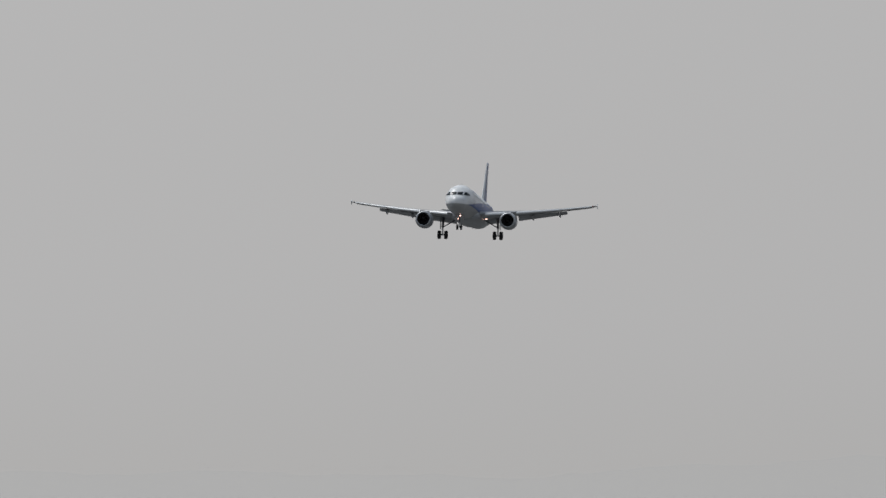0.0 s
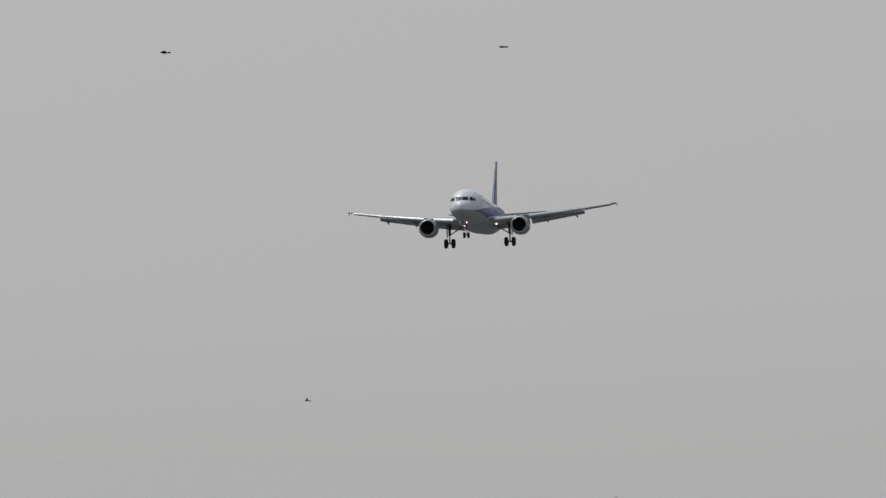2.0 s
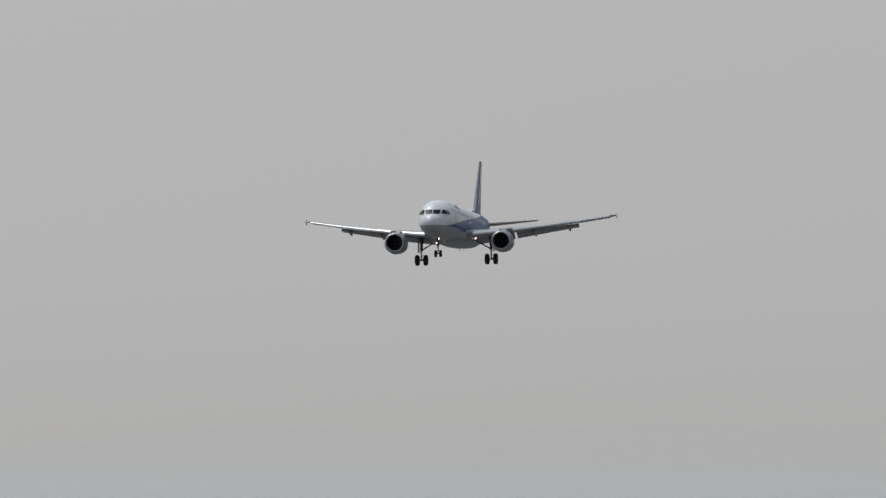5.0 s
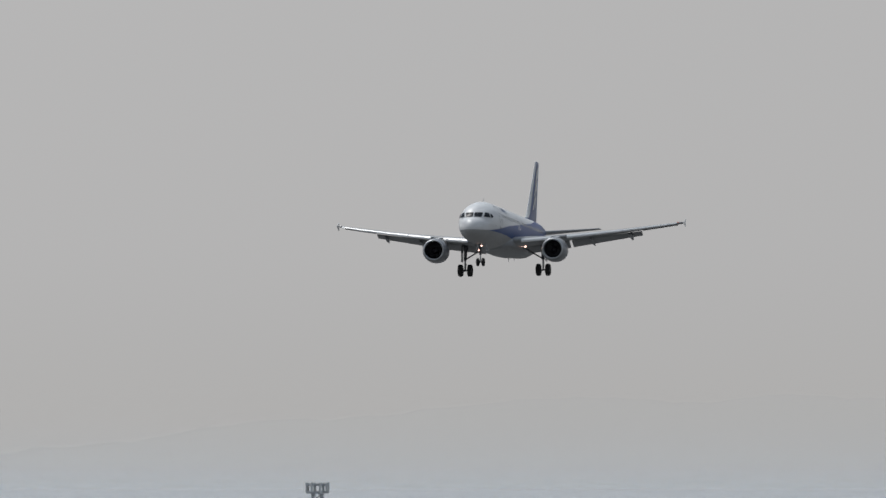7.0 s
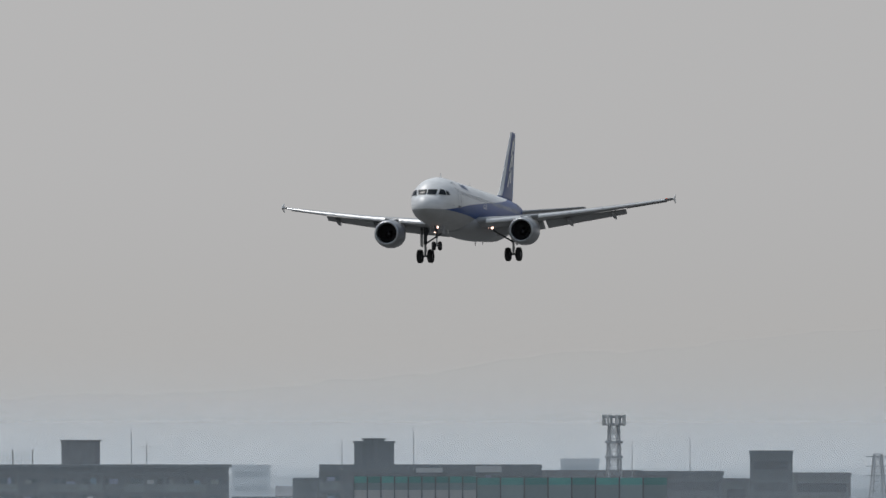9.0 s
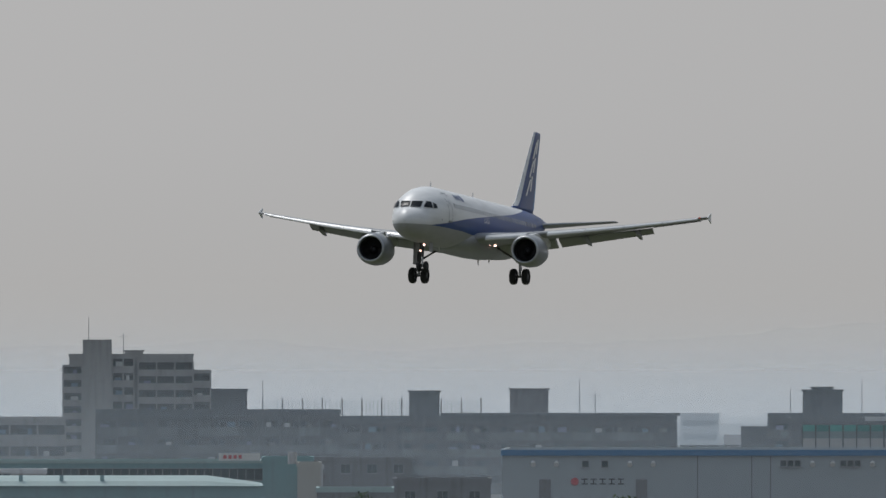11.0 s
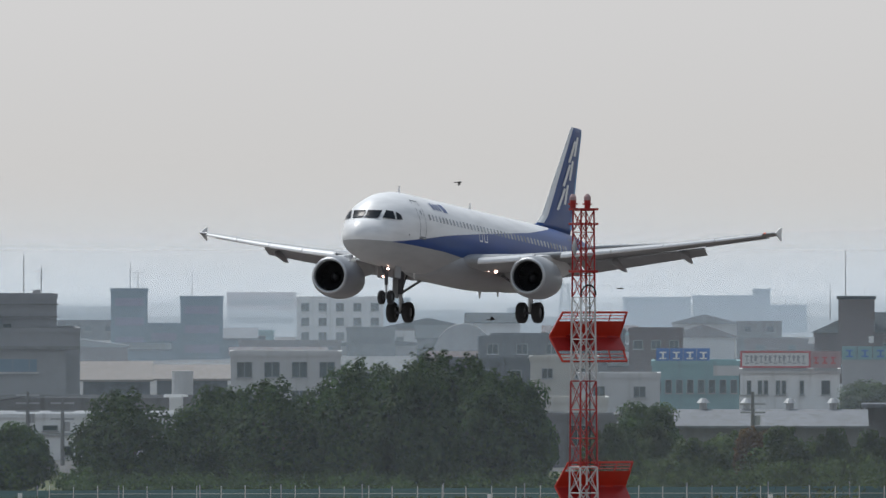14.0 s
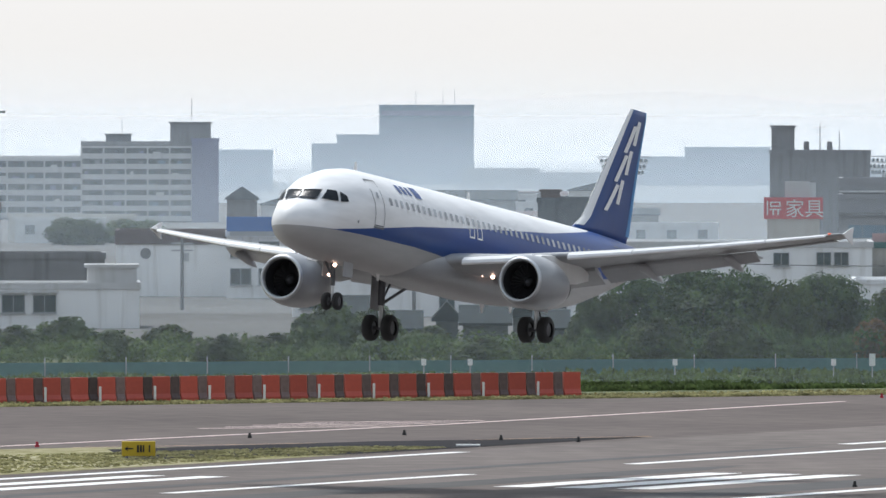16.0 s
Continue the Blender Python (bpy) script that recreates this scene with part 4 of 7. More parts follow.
part("roof_slab", box(w * (.3 - .5), w / 2 + .5, -1.3, 1.9, 10.204, 10.62, .05), DARK_CONCRETE, o, "thick overhanging roof edge")
o, w = block("apartment_block", "pale low apartment block with dark gallery bands", 7.98, 8.70, 1500, 10.0, 12, TOWER_WALL)
balconies(o, w, 0.3, 8.9, 3, 5, TOWER_WALL, parapet_h=.55)
o, w = block("brown_block", "plain reddish-brown low block with a flat roof", 6.46, 6.74, 1350, 6.8, 12, BROWN_WALL)
bays(o, w, 4.2, 1.1, 3, 1.2)
# --- block with teal glazing
o, w = block("apartment_block", "dark flat-roofed block above a teal screen", 12.335, 13.48, 1500, 10.5, 12, DARK_CONCRETE)
balconies(o, w, 0.2, 9.5, 4, 10, DARK_CONCRETE)
penthouse(o, w * (0.155 - .5), w * (0.335 - .5), 2, 8, 10.2, 13.7, DARK_CONCRETE)
penthouse(o, w * (0.195 - .5), w * (0.29 - .5), 3, 6, 13.7, 14.1, DARK_CONCRETE, name="roof_housing")
part("wing", box(-w / 2 - 3.7, -w / 2 - .004, 1, 11, -.2, 8.7), DARK_CONCRETE, o, "lower wing of the dark block")
for a0, a1, z0, z1 in ((12.834, 12.97, 9.45, 10.05), (13.14, 13.275, 9.5, 10.3)):
    K = 1500 * math.pi / 180
    part("pale_panel", box((a0 - 12.9075) * K, (a1 - 12.9075) * K, -1.6, -1.5, z0, z1, .02), PALE_WALL, o, "pale balcony windbreak panel")
for i in range(9):
    m, w = site(12.51 + .0705 * i, 12.5805 + .0705 * i, 1400)
    ob = thing("screen_panel", "grey-green netting screen panel with a teal top band", "screen", m, "teal screens")
    part("net", box(-w / 2 + .09, w / 2, 0, .06, 7.7, 8.6), GREY_SCREEN, ob, "weathered grey-green netting")
    part("top_band", box(-w / 2 + .09, w / 2, 0, .06, 8.604, 9.4), TEAL_SCREEN, ob, "teal upper netting band")
    part("post", box(-w / 2 - .08, -w / 2 + .08, -.15, .2, -.2, 9.5), DARK_CONCRETE, ob)
    part("lower_wall", box(-w / 2 + .09, w / 2, -.05, .25, -.2, 7.696), PALE_WALL, ob, "pale lower wall")
for i in range(8):
    m, w = site(13.146 + .123 * i, 13.269 + .123 * i, 1390)
    ob = thing("screen_panel", "tall dark green netting screen panel with a teal top band", "screen", m, "teal screens")
    part("net", box(-w / 2 + .09, w / 2, 0, .06, -.2, 8.4), GREY_SCREEN, ob, "weathered grey-green netting")
    part("top_band", box(-w / 2 + .09, w / 2, 0, .06, 8.404, 9.3), TEAL_SCREEN, ob, "teal upper netting band")
    part("post", box(-w / 2 - .08, -w / 2 + .08, -.15, .2, -.2, 9.5), DARK_CONCRETE, ob)
# --- warehouse with blue trim
o, w = block("freight_warehouse", "long pale warehouse with blue roof trim and small windows", 10.96, 13.5, 1150, 8.1, 30, WAREHOUSE_WALL, WAREHOUSE_WALL, parapet=.3)
part("roof_trim", box(-w / 2 - .15, w / 2 + .15, -.3, -.124, 7.45, 8.05), BLUE_TRIM, o, "blue roof edge trim")
K = 1150 * math.pi / 180
for b in (11.39, 11.49):
    window(o, (b - 12.23) * K, 6.2, 0.75, 0.75, 0, 0)
for b in (12.45, 12.76, 13.07):
    bays(o, w, 6.3, .7, 3, .7, (b - 12.23) * K - 1.1, (b - 12.23) * K + 1.1, 0)
for b in (11.12, 11.24, 11.62, 11.74, 12.564, 12.668, 12.874, 12.975):
    hood = tube(((b - 12.23) * K, -.35, 6.5), ((b - 12.23) * K, -.004, 6.75), .3, .22, 10)
    part("vent_hood", hood, WHITE_SIGN, o, "round wall vent hood")
for b in (11.18, 11.68):
    part("service_door", box((b - 12.23) * K - .6, (b - 12.23) * K + .6, -.1, -.004, 2.9, 5.0), CONCRETE, o, "grey high-level service door")
    window(o, (b - 12.23) * K + .1, 5.0, .4, .1, 0, 0)
for b in (11.97, 12.25, 12.347, 13.166, 13.266):
    part("panel_joint", box((b - 12.23) * K - .05, (b - 12.23) * K + .05, -.03, -.004, 0, 7.4), CONCRETE, o)
part("sign_emblem", tube(((11.335 - 12.23) * K, -.08, 4.75), ((11.335 - 12.23) * K, -.004, 4.75), .42, .42, 10), RED_SIGN, o, "round red sign mark")
for i in range(5):
    x = (11.385 + .047 * i - 12.23) * K
    bm = bmesh.new()
    for a in ((x - .33, x + .33, 4.95, 5.07), (x - .33, x + .33, 4.45, 4.57), (x - .08, x + .06, 4.57, 4.95)):
        add_box(bm, a[0], a[1], -.06, -.004, a[2], a[3])
    part("sign_character", bm, DARK_GAP, o, "dark sign stroke group, not legible")
o, w = block("pale_office", "pale low office with shallow roof", 13.52, 14.2, 1120, 8.0, 14, CREAM_WALL, GREY_ROOF)
bays(o, w, 4.6, 1.3, 5, 1.6)
# --- teal school-like buildings
o, w = block("teal_hall", "low teal hall with rounded metal roof and white windows", 7.56, 9.72, 1130, 4.5, 16, TEAL_WALL, TEAL_WALL, parapet=.2)
K = 1130 * math.pi / 180
prof = [(0, 0), (.04, .45), (.2, .8), (.5, .95), (.8, .8), (.96, .45), (1, 0)]
rr = []
for x in (w * (.176 - .5), w * (.215 - .5), w * (.87 - .5), w * .5):
    e = 0.25 if x > w * .45 else 1.0
    rr.append([(x, -.5 + 17 * a, 4.52 + 1.05 * h * e) for a, h in prof])
part("curved_roof", loft(rr), TEAL_ROOF, o, "pale teal curved metal roof", smooth=False)
for i in range(11):
    window(o, (8.266 + .126 * i - 8.64) * K, 1.85, 1.6, 1.45, 0, 2)
for b in (7.64, 7.78, 8.17):
    window(o, (b - 8.64) * K, 1.4, 1.5, 1.8, 0, 1)
part("glazed_bay", box((8.045 - 8.64) * K - 1.5, (8.045 - 8.64) * K + 1.5, -.4, -.004, .6, 3.6), FRAME, o)
for sx in (-.75, .75):
    for z in (.8, 2.2):
        part("bay_pane", box((8.045 - 8.64) * K + sx - .65, (8.045 - 8.64) * K + sx + .65, -.45, -.404, z, z + 1.25), GLASS, o)
for i in range(4):
    part("roof_vent", box((8.26 + .21 * i - 8.64) * K - .2, (8.26 + .21 * i - 8.64) * K + .2, .2, .6, 4.6, 5.6), TEAL_WALL, o)
o, w = block("teal_upper_hall", "upper teal building with thin overhanging roof", 8.34, 9.72, 1210, 6.5, 14, TEAL_WALL, TEAL_ROOF, parapet=.35)
bays(o, w, 4.3, 1.3, 16, 1.9, mullions=1)
o, w = block("teal_tower", "teal stair block with blind panels", 9.72, 9.98, 1205, 6.9, 10, TEAL_WALL, TEAL_WALL)
part("white_sign", box(-7.5, -3.0, -1.0, -.8, 6.5, 7.3), WHITE_SIGN, o, "white roof sign with red strokes, not legible")
for i in range(4):
    part("sign_character", box(-7.0 + .55 * i, -6.65 + .55 * i, -1.03, -1.003, 6.7, 7.1), RED_SIGN, o)
o, w = block("cream_stair_block", "small cream rooftop block with railings", 9.9, 10.02, 1195, 6.4, 8, CREAM_WALL)
part("water_tank", tube((-1.8, 2, 6.2), (-1.8, 2, 7.5), .5, .5, 12), PALE_WALL, o)
o, w = block("teal_low_roof", "low building under a teal roof", 10.0, 10.4, 1180, 3.8, 12, CONCRETE, TEAL_ROOF)
o, w = block("white_plant_room", "low white plant room behind the hall", 8.15, 8.6, 1190, 5.7, 8, PALE_WALL, WHITE_ROOF)
bays(o, w, 4.4, .9, 3, .8, w * -.2, w * .1)
# --- white building with a long sign
o, w = block("sign_building", "white two-storey building with tall narrow windows", 7.035, 7.55, 1100, 4.5, 14, WHITE_WALL, PALE_WALL)
for k in (.05, .16, .22, .34, .4, .58, .82):
    window(o, w * (k + .04 - .5), 1.9, 0.45 if k < .8 else .9, 1.45, 0, 0)
sg = thing("roof_sign", "long white roof sign with red border and grey strokes", "sign", site(7.035, 7.4, 1099)[0])
ww = site(7.035, 7.4, 1099)[1]
part("board", box(-ww / 2, ww / 2, 0, .2, 4.6, 6.25), WHITE_SIGN, sg)
bm = bmesh.new()
for a in ((-ww / 2, ww / 2, 4.6, 4.78), (-ww / 2, ww / 2, 6.1, 6.28), (-ww / 2, -ww / 2 + .2, 4.78, 6.1), (ww / 2 - .2, ww / 2, 4.78, 6.1)):
    add_box(bm, a[0], a[1], -.06, -.004, a[2], a[3])
part("border", bm, RED_SIGN, sg)
for i in range(13):
    x = -ww / 2 + .7 + (ww - 1.4) * i / 12
    bm = bmesh.new()
    add_box(bm, x - .18, x + .18, -.04, -.004, 5.0 + .1 * (i % 2), 5.12 + .1 * (i % 2))
    add_box(bm, x - .07 * (1 + i % 3), x + .03, -.04, -.004, 5.25, 5.85)
    add_box(bm, x - .2, x + .16, -.04, -.004, 5.6 + .1 * (i % 3 == 0), 5.72 + .1 * (i % 3 == 0))
    part("sign_character", bm, STEEL, sg, "grey sign stroke group, not legible")
part("legs", box(-ww / 2 + .3, ww / 2 - .3, .06, .14, 4.3, 4.6), STEEL, sg)
sg = thing("roof_sign", "short red roof sign with white strokes", "sign", site(7.402, 7.555, 1099)[0])
ww = site(7.402, 7.555, 1099)[1]
part("board", box(-ww / 2, ww / 2, 0, .2, 4.6, 6.25), PINK_WALL, sg)
for i in range(3):
    bm = bmesh.new()
    x = -ww / 2 + .5 + .85 * i
    add_box(bm, x - .25, x + .25, -.04, -.004, 5.0, 5.15)
    add_box(bm, x - .25, x + .25, -.04, -.004, 5.55, 5.7)
    add_box(bm, x - .08, x + .08, -.04, -.004, 5.15, 5.55)
    part("sign_character", bm, RED_SIGN, sg, "red sign stroke group, not legible")
part("legs", box(-ww / 2 + .3, ww / 2 - .3, .06, .14, 4.3, 4.6), STEEL, sg)
o, w = block("teal_office", "teal office with rows of small windows", 6.58, 7.03, 1120, 5.1, 14, TEAL_WALL, TEAL_WALL)
bays(o, w, 1.8, 1.4, 8, .7, mullions=0)
part("white_band", box(w / 2 - 2.6, w / 2, -.08, -.004, 3.6, 5.0), PALE_WALL, o)
for b0, b1, z in ((6.6, 6.88, 5.0), (7.56, 7.88, 5.2)):
    sg = thing("roof_sign", "blue roof sign boards with white strokes", "sign", site(b0, b1, 1121)[0])
    ww = site(b0, b1, 1121)[1]
    for i in range(4):
        x = -ww / 2 + ww * (i + .5) / 4
        solid = b0 < 7
        bd = part("board", box(x - ww * .12, x + ww * .12, 0, .15, z, z + 1.35), BLUE_SIGN if solid else TEAL_WALL, sg)
        bm = bmesh.new()
        add_box(bm, x - .35, x + .35, -.04, -.004, z + .25, z + .4)
        add_box(bm, x - .35, x + .35, -.04, -.004, z + .85, z + 1.0)
        add_box(bm, x - .08, x + .12, -.04, -.004, z + .4, z + .85)
        part("sign_character", bm, WHITE_SIGN if solid else BLUE_SIGN, bd, "sign stroke group, not legible")
    part("legs", box(-ww / 2, ww / 2, .16, .24, -.2, z + .2), STEEL, sg)


def gable(name, label, b0, b1, rng, eave, ridge, depth, wall, roof, along=True, category="house", vents=0):
    """A building with a pitched roof; along: the ridge runs across the view."""
    m, w = site(b0, b1, rng)
    ob = thing(name, label, category, m)
    part("wall", box(-w / 2 + .3, w / 2 - .3, .3, depth - .3, -.3, eave), wall, ob)
    if along:
        rr = [[(x, -.2, eave), (x, depth / 2, ridge), (x, depth + .2, eave), (x, depth + .2, eave - .18), (x, -.2, eave - .18)] for x in (-w / 2, w / 2)]
    else:
        rr = [[(-w / 2, y, eave), (0, y, ridge), (w / 2, y, eave), (w / 2, y, eave - .18), (-w / 2, y, eave - .18)] for y in (-.2, depth + .2)]
    part("roof", loft(rr), roof, ob)
    for i in range(vents):
        x = -w / 2 + w * (i + .8) / (vents + .6)
        v = part("roof_vent", tube((x, depth / 2, ridge - .2), (x, depth / 2, ridge + .45), .28, .28, 10), STEEL, ob)
        part("cowl", tube((x, depth / 2, ridge + .454), (x, depth / 2, ridge + .8), .5, .2, 10), STEEL, v)
    return ob, w


# hip-roofed apartment house with a stair tower
o, w = block("hip_roof_house", "brown-grey apartment house with dark hipped roof", 7.42, 8.09, 1350, 6.2, 14, BROWN_WALL)
bm = bmesh.new()
base = [bm.verts.new(p) for p in ((-w / 2 - .4, -.4, 6.21), (w / 2 + .4, -.4, 6.21), (w / 2 + .4, 14.4, 6.21), (-w / 2 - .4, 14.4, 6.21))]
top = [bm.verts.new(p) for p in ((-w / 2 + 5, 7, 8.7), (w / 2 - 5, 7, 8.7))]
for f in ((base[0], base[1], top[1], top[0]), (base[2], base[3], top[0], top[1]), (base[1], base[2], top[1]), (base[3], base[0], top[0]), base[::-1]):
    bm.faces.new(f)
part("hipped_roof", bm, SLATE_ROOF, o, "dark slate hipped roof")
part("stair_tower", box(-w / 2 + 2.9, -w / 2 + 7.3, -1.5, 3, -.3, 10.3), BROWN_WALL, o, "tall brown stair tower")
part("tower_cap", box(-w / 2 + 2.7, -w / 2 + 7.5, -1.7, 3.2, 10.31, 10.7), SLATE_ROOF, o)
part("white_panel", box(-w / 2 + 6.6, -w / 2 + 7.2, -1.56, -1.504, 5.0, 5.8), WHITE_SIGN, o)
bays(o, w, 3.7, 1.3, 3, 1.8, 0, w / 2)
aerial(7.58, 1350, 10.5, 6)
aerial(7.5, 1352, 8, 4)
aerial(7.68, 1352, 8, 3.5)
# front row of low sheds
gable("grey_shed", "low shed with grey sheet roof and roof vents", 6.66, 7.7, 800, 3.6, 4.7, 14, CONCRETE, GREY_ROOF, vents=4)
m, w = site(7.66, 8.75, 850)
ob = thing("carport", "open steel carport with flat grey roof", "carport", m)
part("roof", box(-w / 2, w / 2, 0, 6, 4.2, 4.5), GREY_ROOF, ob)
for i in range(9):
    part("post", box(-w / 2 + .2 + (w - .5) * i / 8, -w / 2 + .35 + (w - .5) * i / 8, .2, .35, -.2, 4.2), STEEL, ob)
part("rear_wall", box(-w / 2, w / 2, 5.6, 5.9, -.2, 4.19), CONCRETE, ob)
part("sign_board", box(0, 2.2, -.15, -.02, 4.1, 4.5), WHITE_SIGN, ob)
gable("white_roof_shed", "low shed with ribbed white sheet roof", 9.42, 9.93, 780, 3.7, 4.6, 9, PALE_WALL, WHITE_ROOF, vents=1)
gable("small_house", "small house with dark tiled roof", 9.52, 9.9, 1050, 2.6, 4.0, 8, PALE_WALL, SLATE_ROOF)
gable("small_house", "white gabled house end", 9.5, 9.62, 1045, 2.4, 4.0, 6, PALE_WALL, SLATE_ROOF, along=False)
o, w = block("grey_outbuilding", "plain grey outbuilding with a wide window", 5.75, 6.4, 830, 4.0, 8, CONCRETE)
window(o, w * .22, 1.6, 2.0, 1.6, 0, 2)
for b0, b1, r, t, mt in ((6.2, 6.62, 1090, 4.2, PALE_WALL), (5.95, 6.3, 1180, 5.0, CREAM_WALL), (5.5, 5.95, 1200, 4.6, DARK_CONCRETE), (10.4, 10.9, 1160, 5.0, CONCRETE), (10.45, 11.2, 980, 3.6, CONCRETE), (6.2, 6.44, 1400, 6.4, DARK_CONCRETE),
                         (5.75, 6.05, 1300, 6.5, DARK_CONCRETE), (6.0, 6.35, 1000, 3.0, CREAM_WALL)):
    o, w = block("low_building", "low flat-roofed town building with small windows", b0, b1, r, t, 10, mt, group="low town buildings")
    bays(o, w, t - 2.4, 1.1, max(2, int(w / 3)), 1.2)

# --- left half: grey hall, long white hall, deck
o, w = block("grey_factory", "large grey factory with a long window band", 2.05, 3.62, 1150, 8.2, 30, FACTORY_WALL)
part("lower_front", box(-w / 2, w / 2 - 1.5, -3, -.004, -.3, 6.0), FACTORY_WALL, o)
part("ledge", box(-w / 2 - .2, w / 2, -3.4, -3.004, 6.0, 6.35), CONCRETE, o)
band = part("window_band", box(-w / 2 + 1, w / 2 - 4.5, -3.06, -3.004, 3.7, 5.0), BLUE_HAZE_WALL, o, "long ribbon of bluish windows")
for i in range(15):
    part("mullion", box(-w / 2 + 2.4 + 1.7 * i, -w / 2 + 2.46 + 1.7 * i, -3.1, -3.064, 3.7, 5.0), FACTORY_WALL, band)
part("sill", box(-w / 2 + .8, w / 2 - 4.3, -3.3, -3.004, 3.5, 3.66), PALE_WALL, o)
o, w = block("factory_block", "tall plain grey upper block of the factory", 2.84, 3.5, 1165, 11.7, 20, FACTORY_WALL)
for z in (6.6, 8.0, 9.2, 10.5):
    part("ledge", box(-w / 2 - .2, w / 2 + .2, -.3, -.124, z, z + .16), CONCRETE, o)
for x in (-4.5, -1.6, 4.2):
    part("roof_vent", box(x, x + .8, 2, 3, 11.2, 12.1), STEEL, o)
window(o, 1.5, 7.4, 1.0, 1.2, 0, 0)
o, w = block("factory_block", "grey stepped side block of the factory", 2.05, 3.18, 1160, 9.8, 20, FACTORY_WALL)
part("window_band", box(-w / 2 + 1, w / 2 - 7, -.06, -.004, 6.9, 8.0), DARK_GAP, o)
part("ledge", box(-w / 2, w / 2 - 6, -.5, -.004, 8.3, 8.5), PALE_WALL, o)
for b in (2.56, 2.605):
    ob = thing("chimney", "thin dark steel chimney", "chimney", Matrix.Translation(at(b, 1190)))
    part("stack", tube((0, 0, -.2), (0, 0, 12.2), .25, .25, 10), DARK_GAP, ob)
o, w = block("long_white_hall", "long low white hall with a bright roof edge", 2.1, 4.5, 860, 3.6, 16, WHITE_WALL, WHITE_ROOF, parapet=.35)
part("gutter", box(-w / 2, w / 2, -.25, -.124, 1.9, 2.1), STEEL, o)
for x in (-15, -11, -7, 2.5, 6.2, 10.5, 15):
    window(o, x, 2.25, 1.2, .45, 0, 0)
    window(o, x + 1.4, .3, .7, .8, 0, 0)
o, w = block("parking_deck", "low grey rooftop parking deck", 2.3, 4.3, 901, 4.3, 18, CONCRETE, parapet=1.6)


def van(b, rng, z, label, color, length=4.2, turn=90):
    ob = thing("van", label, "van", Matrix.Translation(at(b, rng, z)) @ Matrix.Rotation(radians(turn), 4, "Z"), "parked vans")
    rr = []
    for y in (-.8, -.72, .72, .8):
        e = 0 if abs(y) < .75 else .1
        rr.append([(-length / 2 + e, y, .3), (length / 2 - e, y, .3), (length / 2 - e, y, 1.0), (length / 2 - .9, y, 1.75 - e), (-length / 2 + .15, y, 1.85 - e), (-length / 2 + e, y, 1.6)])
    part("body", loft(rr), color, ob)
    for sy in (-1, 1):
        part("side_window", box(-length / 2 + .4, length / 2 - 1.0, .802 * sy - .01, .802 * sy + .01, 1.05, 1.6), GLASS, ob)
        for sx in (-1, 1):
            part("wheel", tube((sx * length * .3, sy * .84, .3), (sx * length * .3, sy * .6, .3), .3, .3, 14), TYRE, ob)


for b in (2.62, 2.98):
    van(b, 903, 2.72, "white van parked on the grey roof deck", WHITE_SIGN, turn=78)
van(4.12, 903, 2.72, "white van parked on the grey roof deck", WHITE_SIGN, turn=78)
o, w = block("white_hall", "long white rendered workshop with small windows", .64, 2.22, 900, 6.1, 16, WHITE_WALL, PALE_WALL)
K = 900 * math.pi / 180
for b, z, ww, h in ((.92, 4.3, 1.0, 1.3), (1.32, 4.3, .9, 1.0), (1.4, 4.3, .4, 1.0), (1.75, 4.1, 1.3, 1.1), (1.97, 4.15, 1.2, 1.1), (2.06, 4.15, 1.2, 1.1)):
    window(o, (b - 1.43) * K, z, ww, h, 0, 1)
aw = thing("awning", "small pale blue garden umbrella on a roof", "umbrella", Matrix.Translation(at(1.14, 899.2, 4.2)))
bm = bmesh.new()
add_tube(bm, (0, 0, .45), (0, 0, 1.0), 1.3, .05, 8)
part("canopy", bm, TEAL_ROOF, aw)
part("pole", tube((0, 0, -.2), (0, 0, .5), .04, .04, 6), STEEL, aw)
o, w = block("cream_annex", "cream annex with green roof edge", 2.22, 2.55, 905, 6.0, 12, CREAM_WALL, GREEN_NET)
part("red_band", box(-w / 2, w / 2, 1, 1.3, 6.0, 6.7), PINK_WALL, o)
o, w = block("dark_office", "dark grey concrete office with a rooftop tower", 1.69, 2.21, 1300, 12.3, 14, CONCRETE)
penthouse(o, -w / 2 + .2, -w / 2 + 2.9, .5, 4, 12, 15.2, CONCRETE)
part("pale_strip", box(-w / 2 + 3.8, -w / 2 + 5.4, -.1, -.004, 5, 8.5), PALE_WALL, o)
aerial(1.95, 1302, 12, 3.5, "yagi")
aerial(2.05, 1302, 12, 2.5)
for b in (1.88, 2.0):
    ob = thing("water_tank", "small pale rooftop water tank", "tank", Matrix.Translation(at(b, 1305, 12.2)))
    part("tank", tube((0, 0, 0), (0, 0, 1.1), .35, .3, 10), CONCRETE, ob)
sg = thing("furniture_sign", "faded red roof sign with large white characters", "sign", site(1.66, 1.965, 1000)[0])
ww = site(1.66, 1.965, 1000)[1]
part("board", box(-ww / 2, ww / 2, 0, .3, 7.0, 8.95), RED_SIGN, sg)
part("support_wall", box(-ww / 2 + .3, ww / 2 - .3, .1, 2.5, -.2, 6.99), CREAM_WALL, sg, "cream wall under the sign")
part("rear_block", box(-ww / 2 + 1.9, ww / 2 - 1.2, .4, 2.2, 8.96, 10.4), PALE_WALL, sg)
bm = bmesh.new()
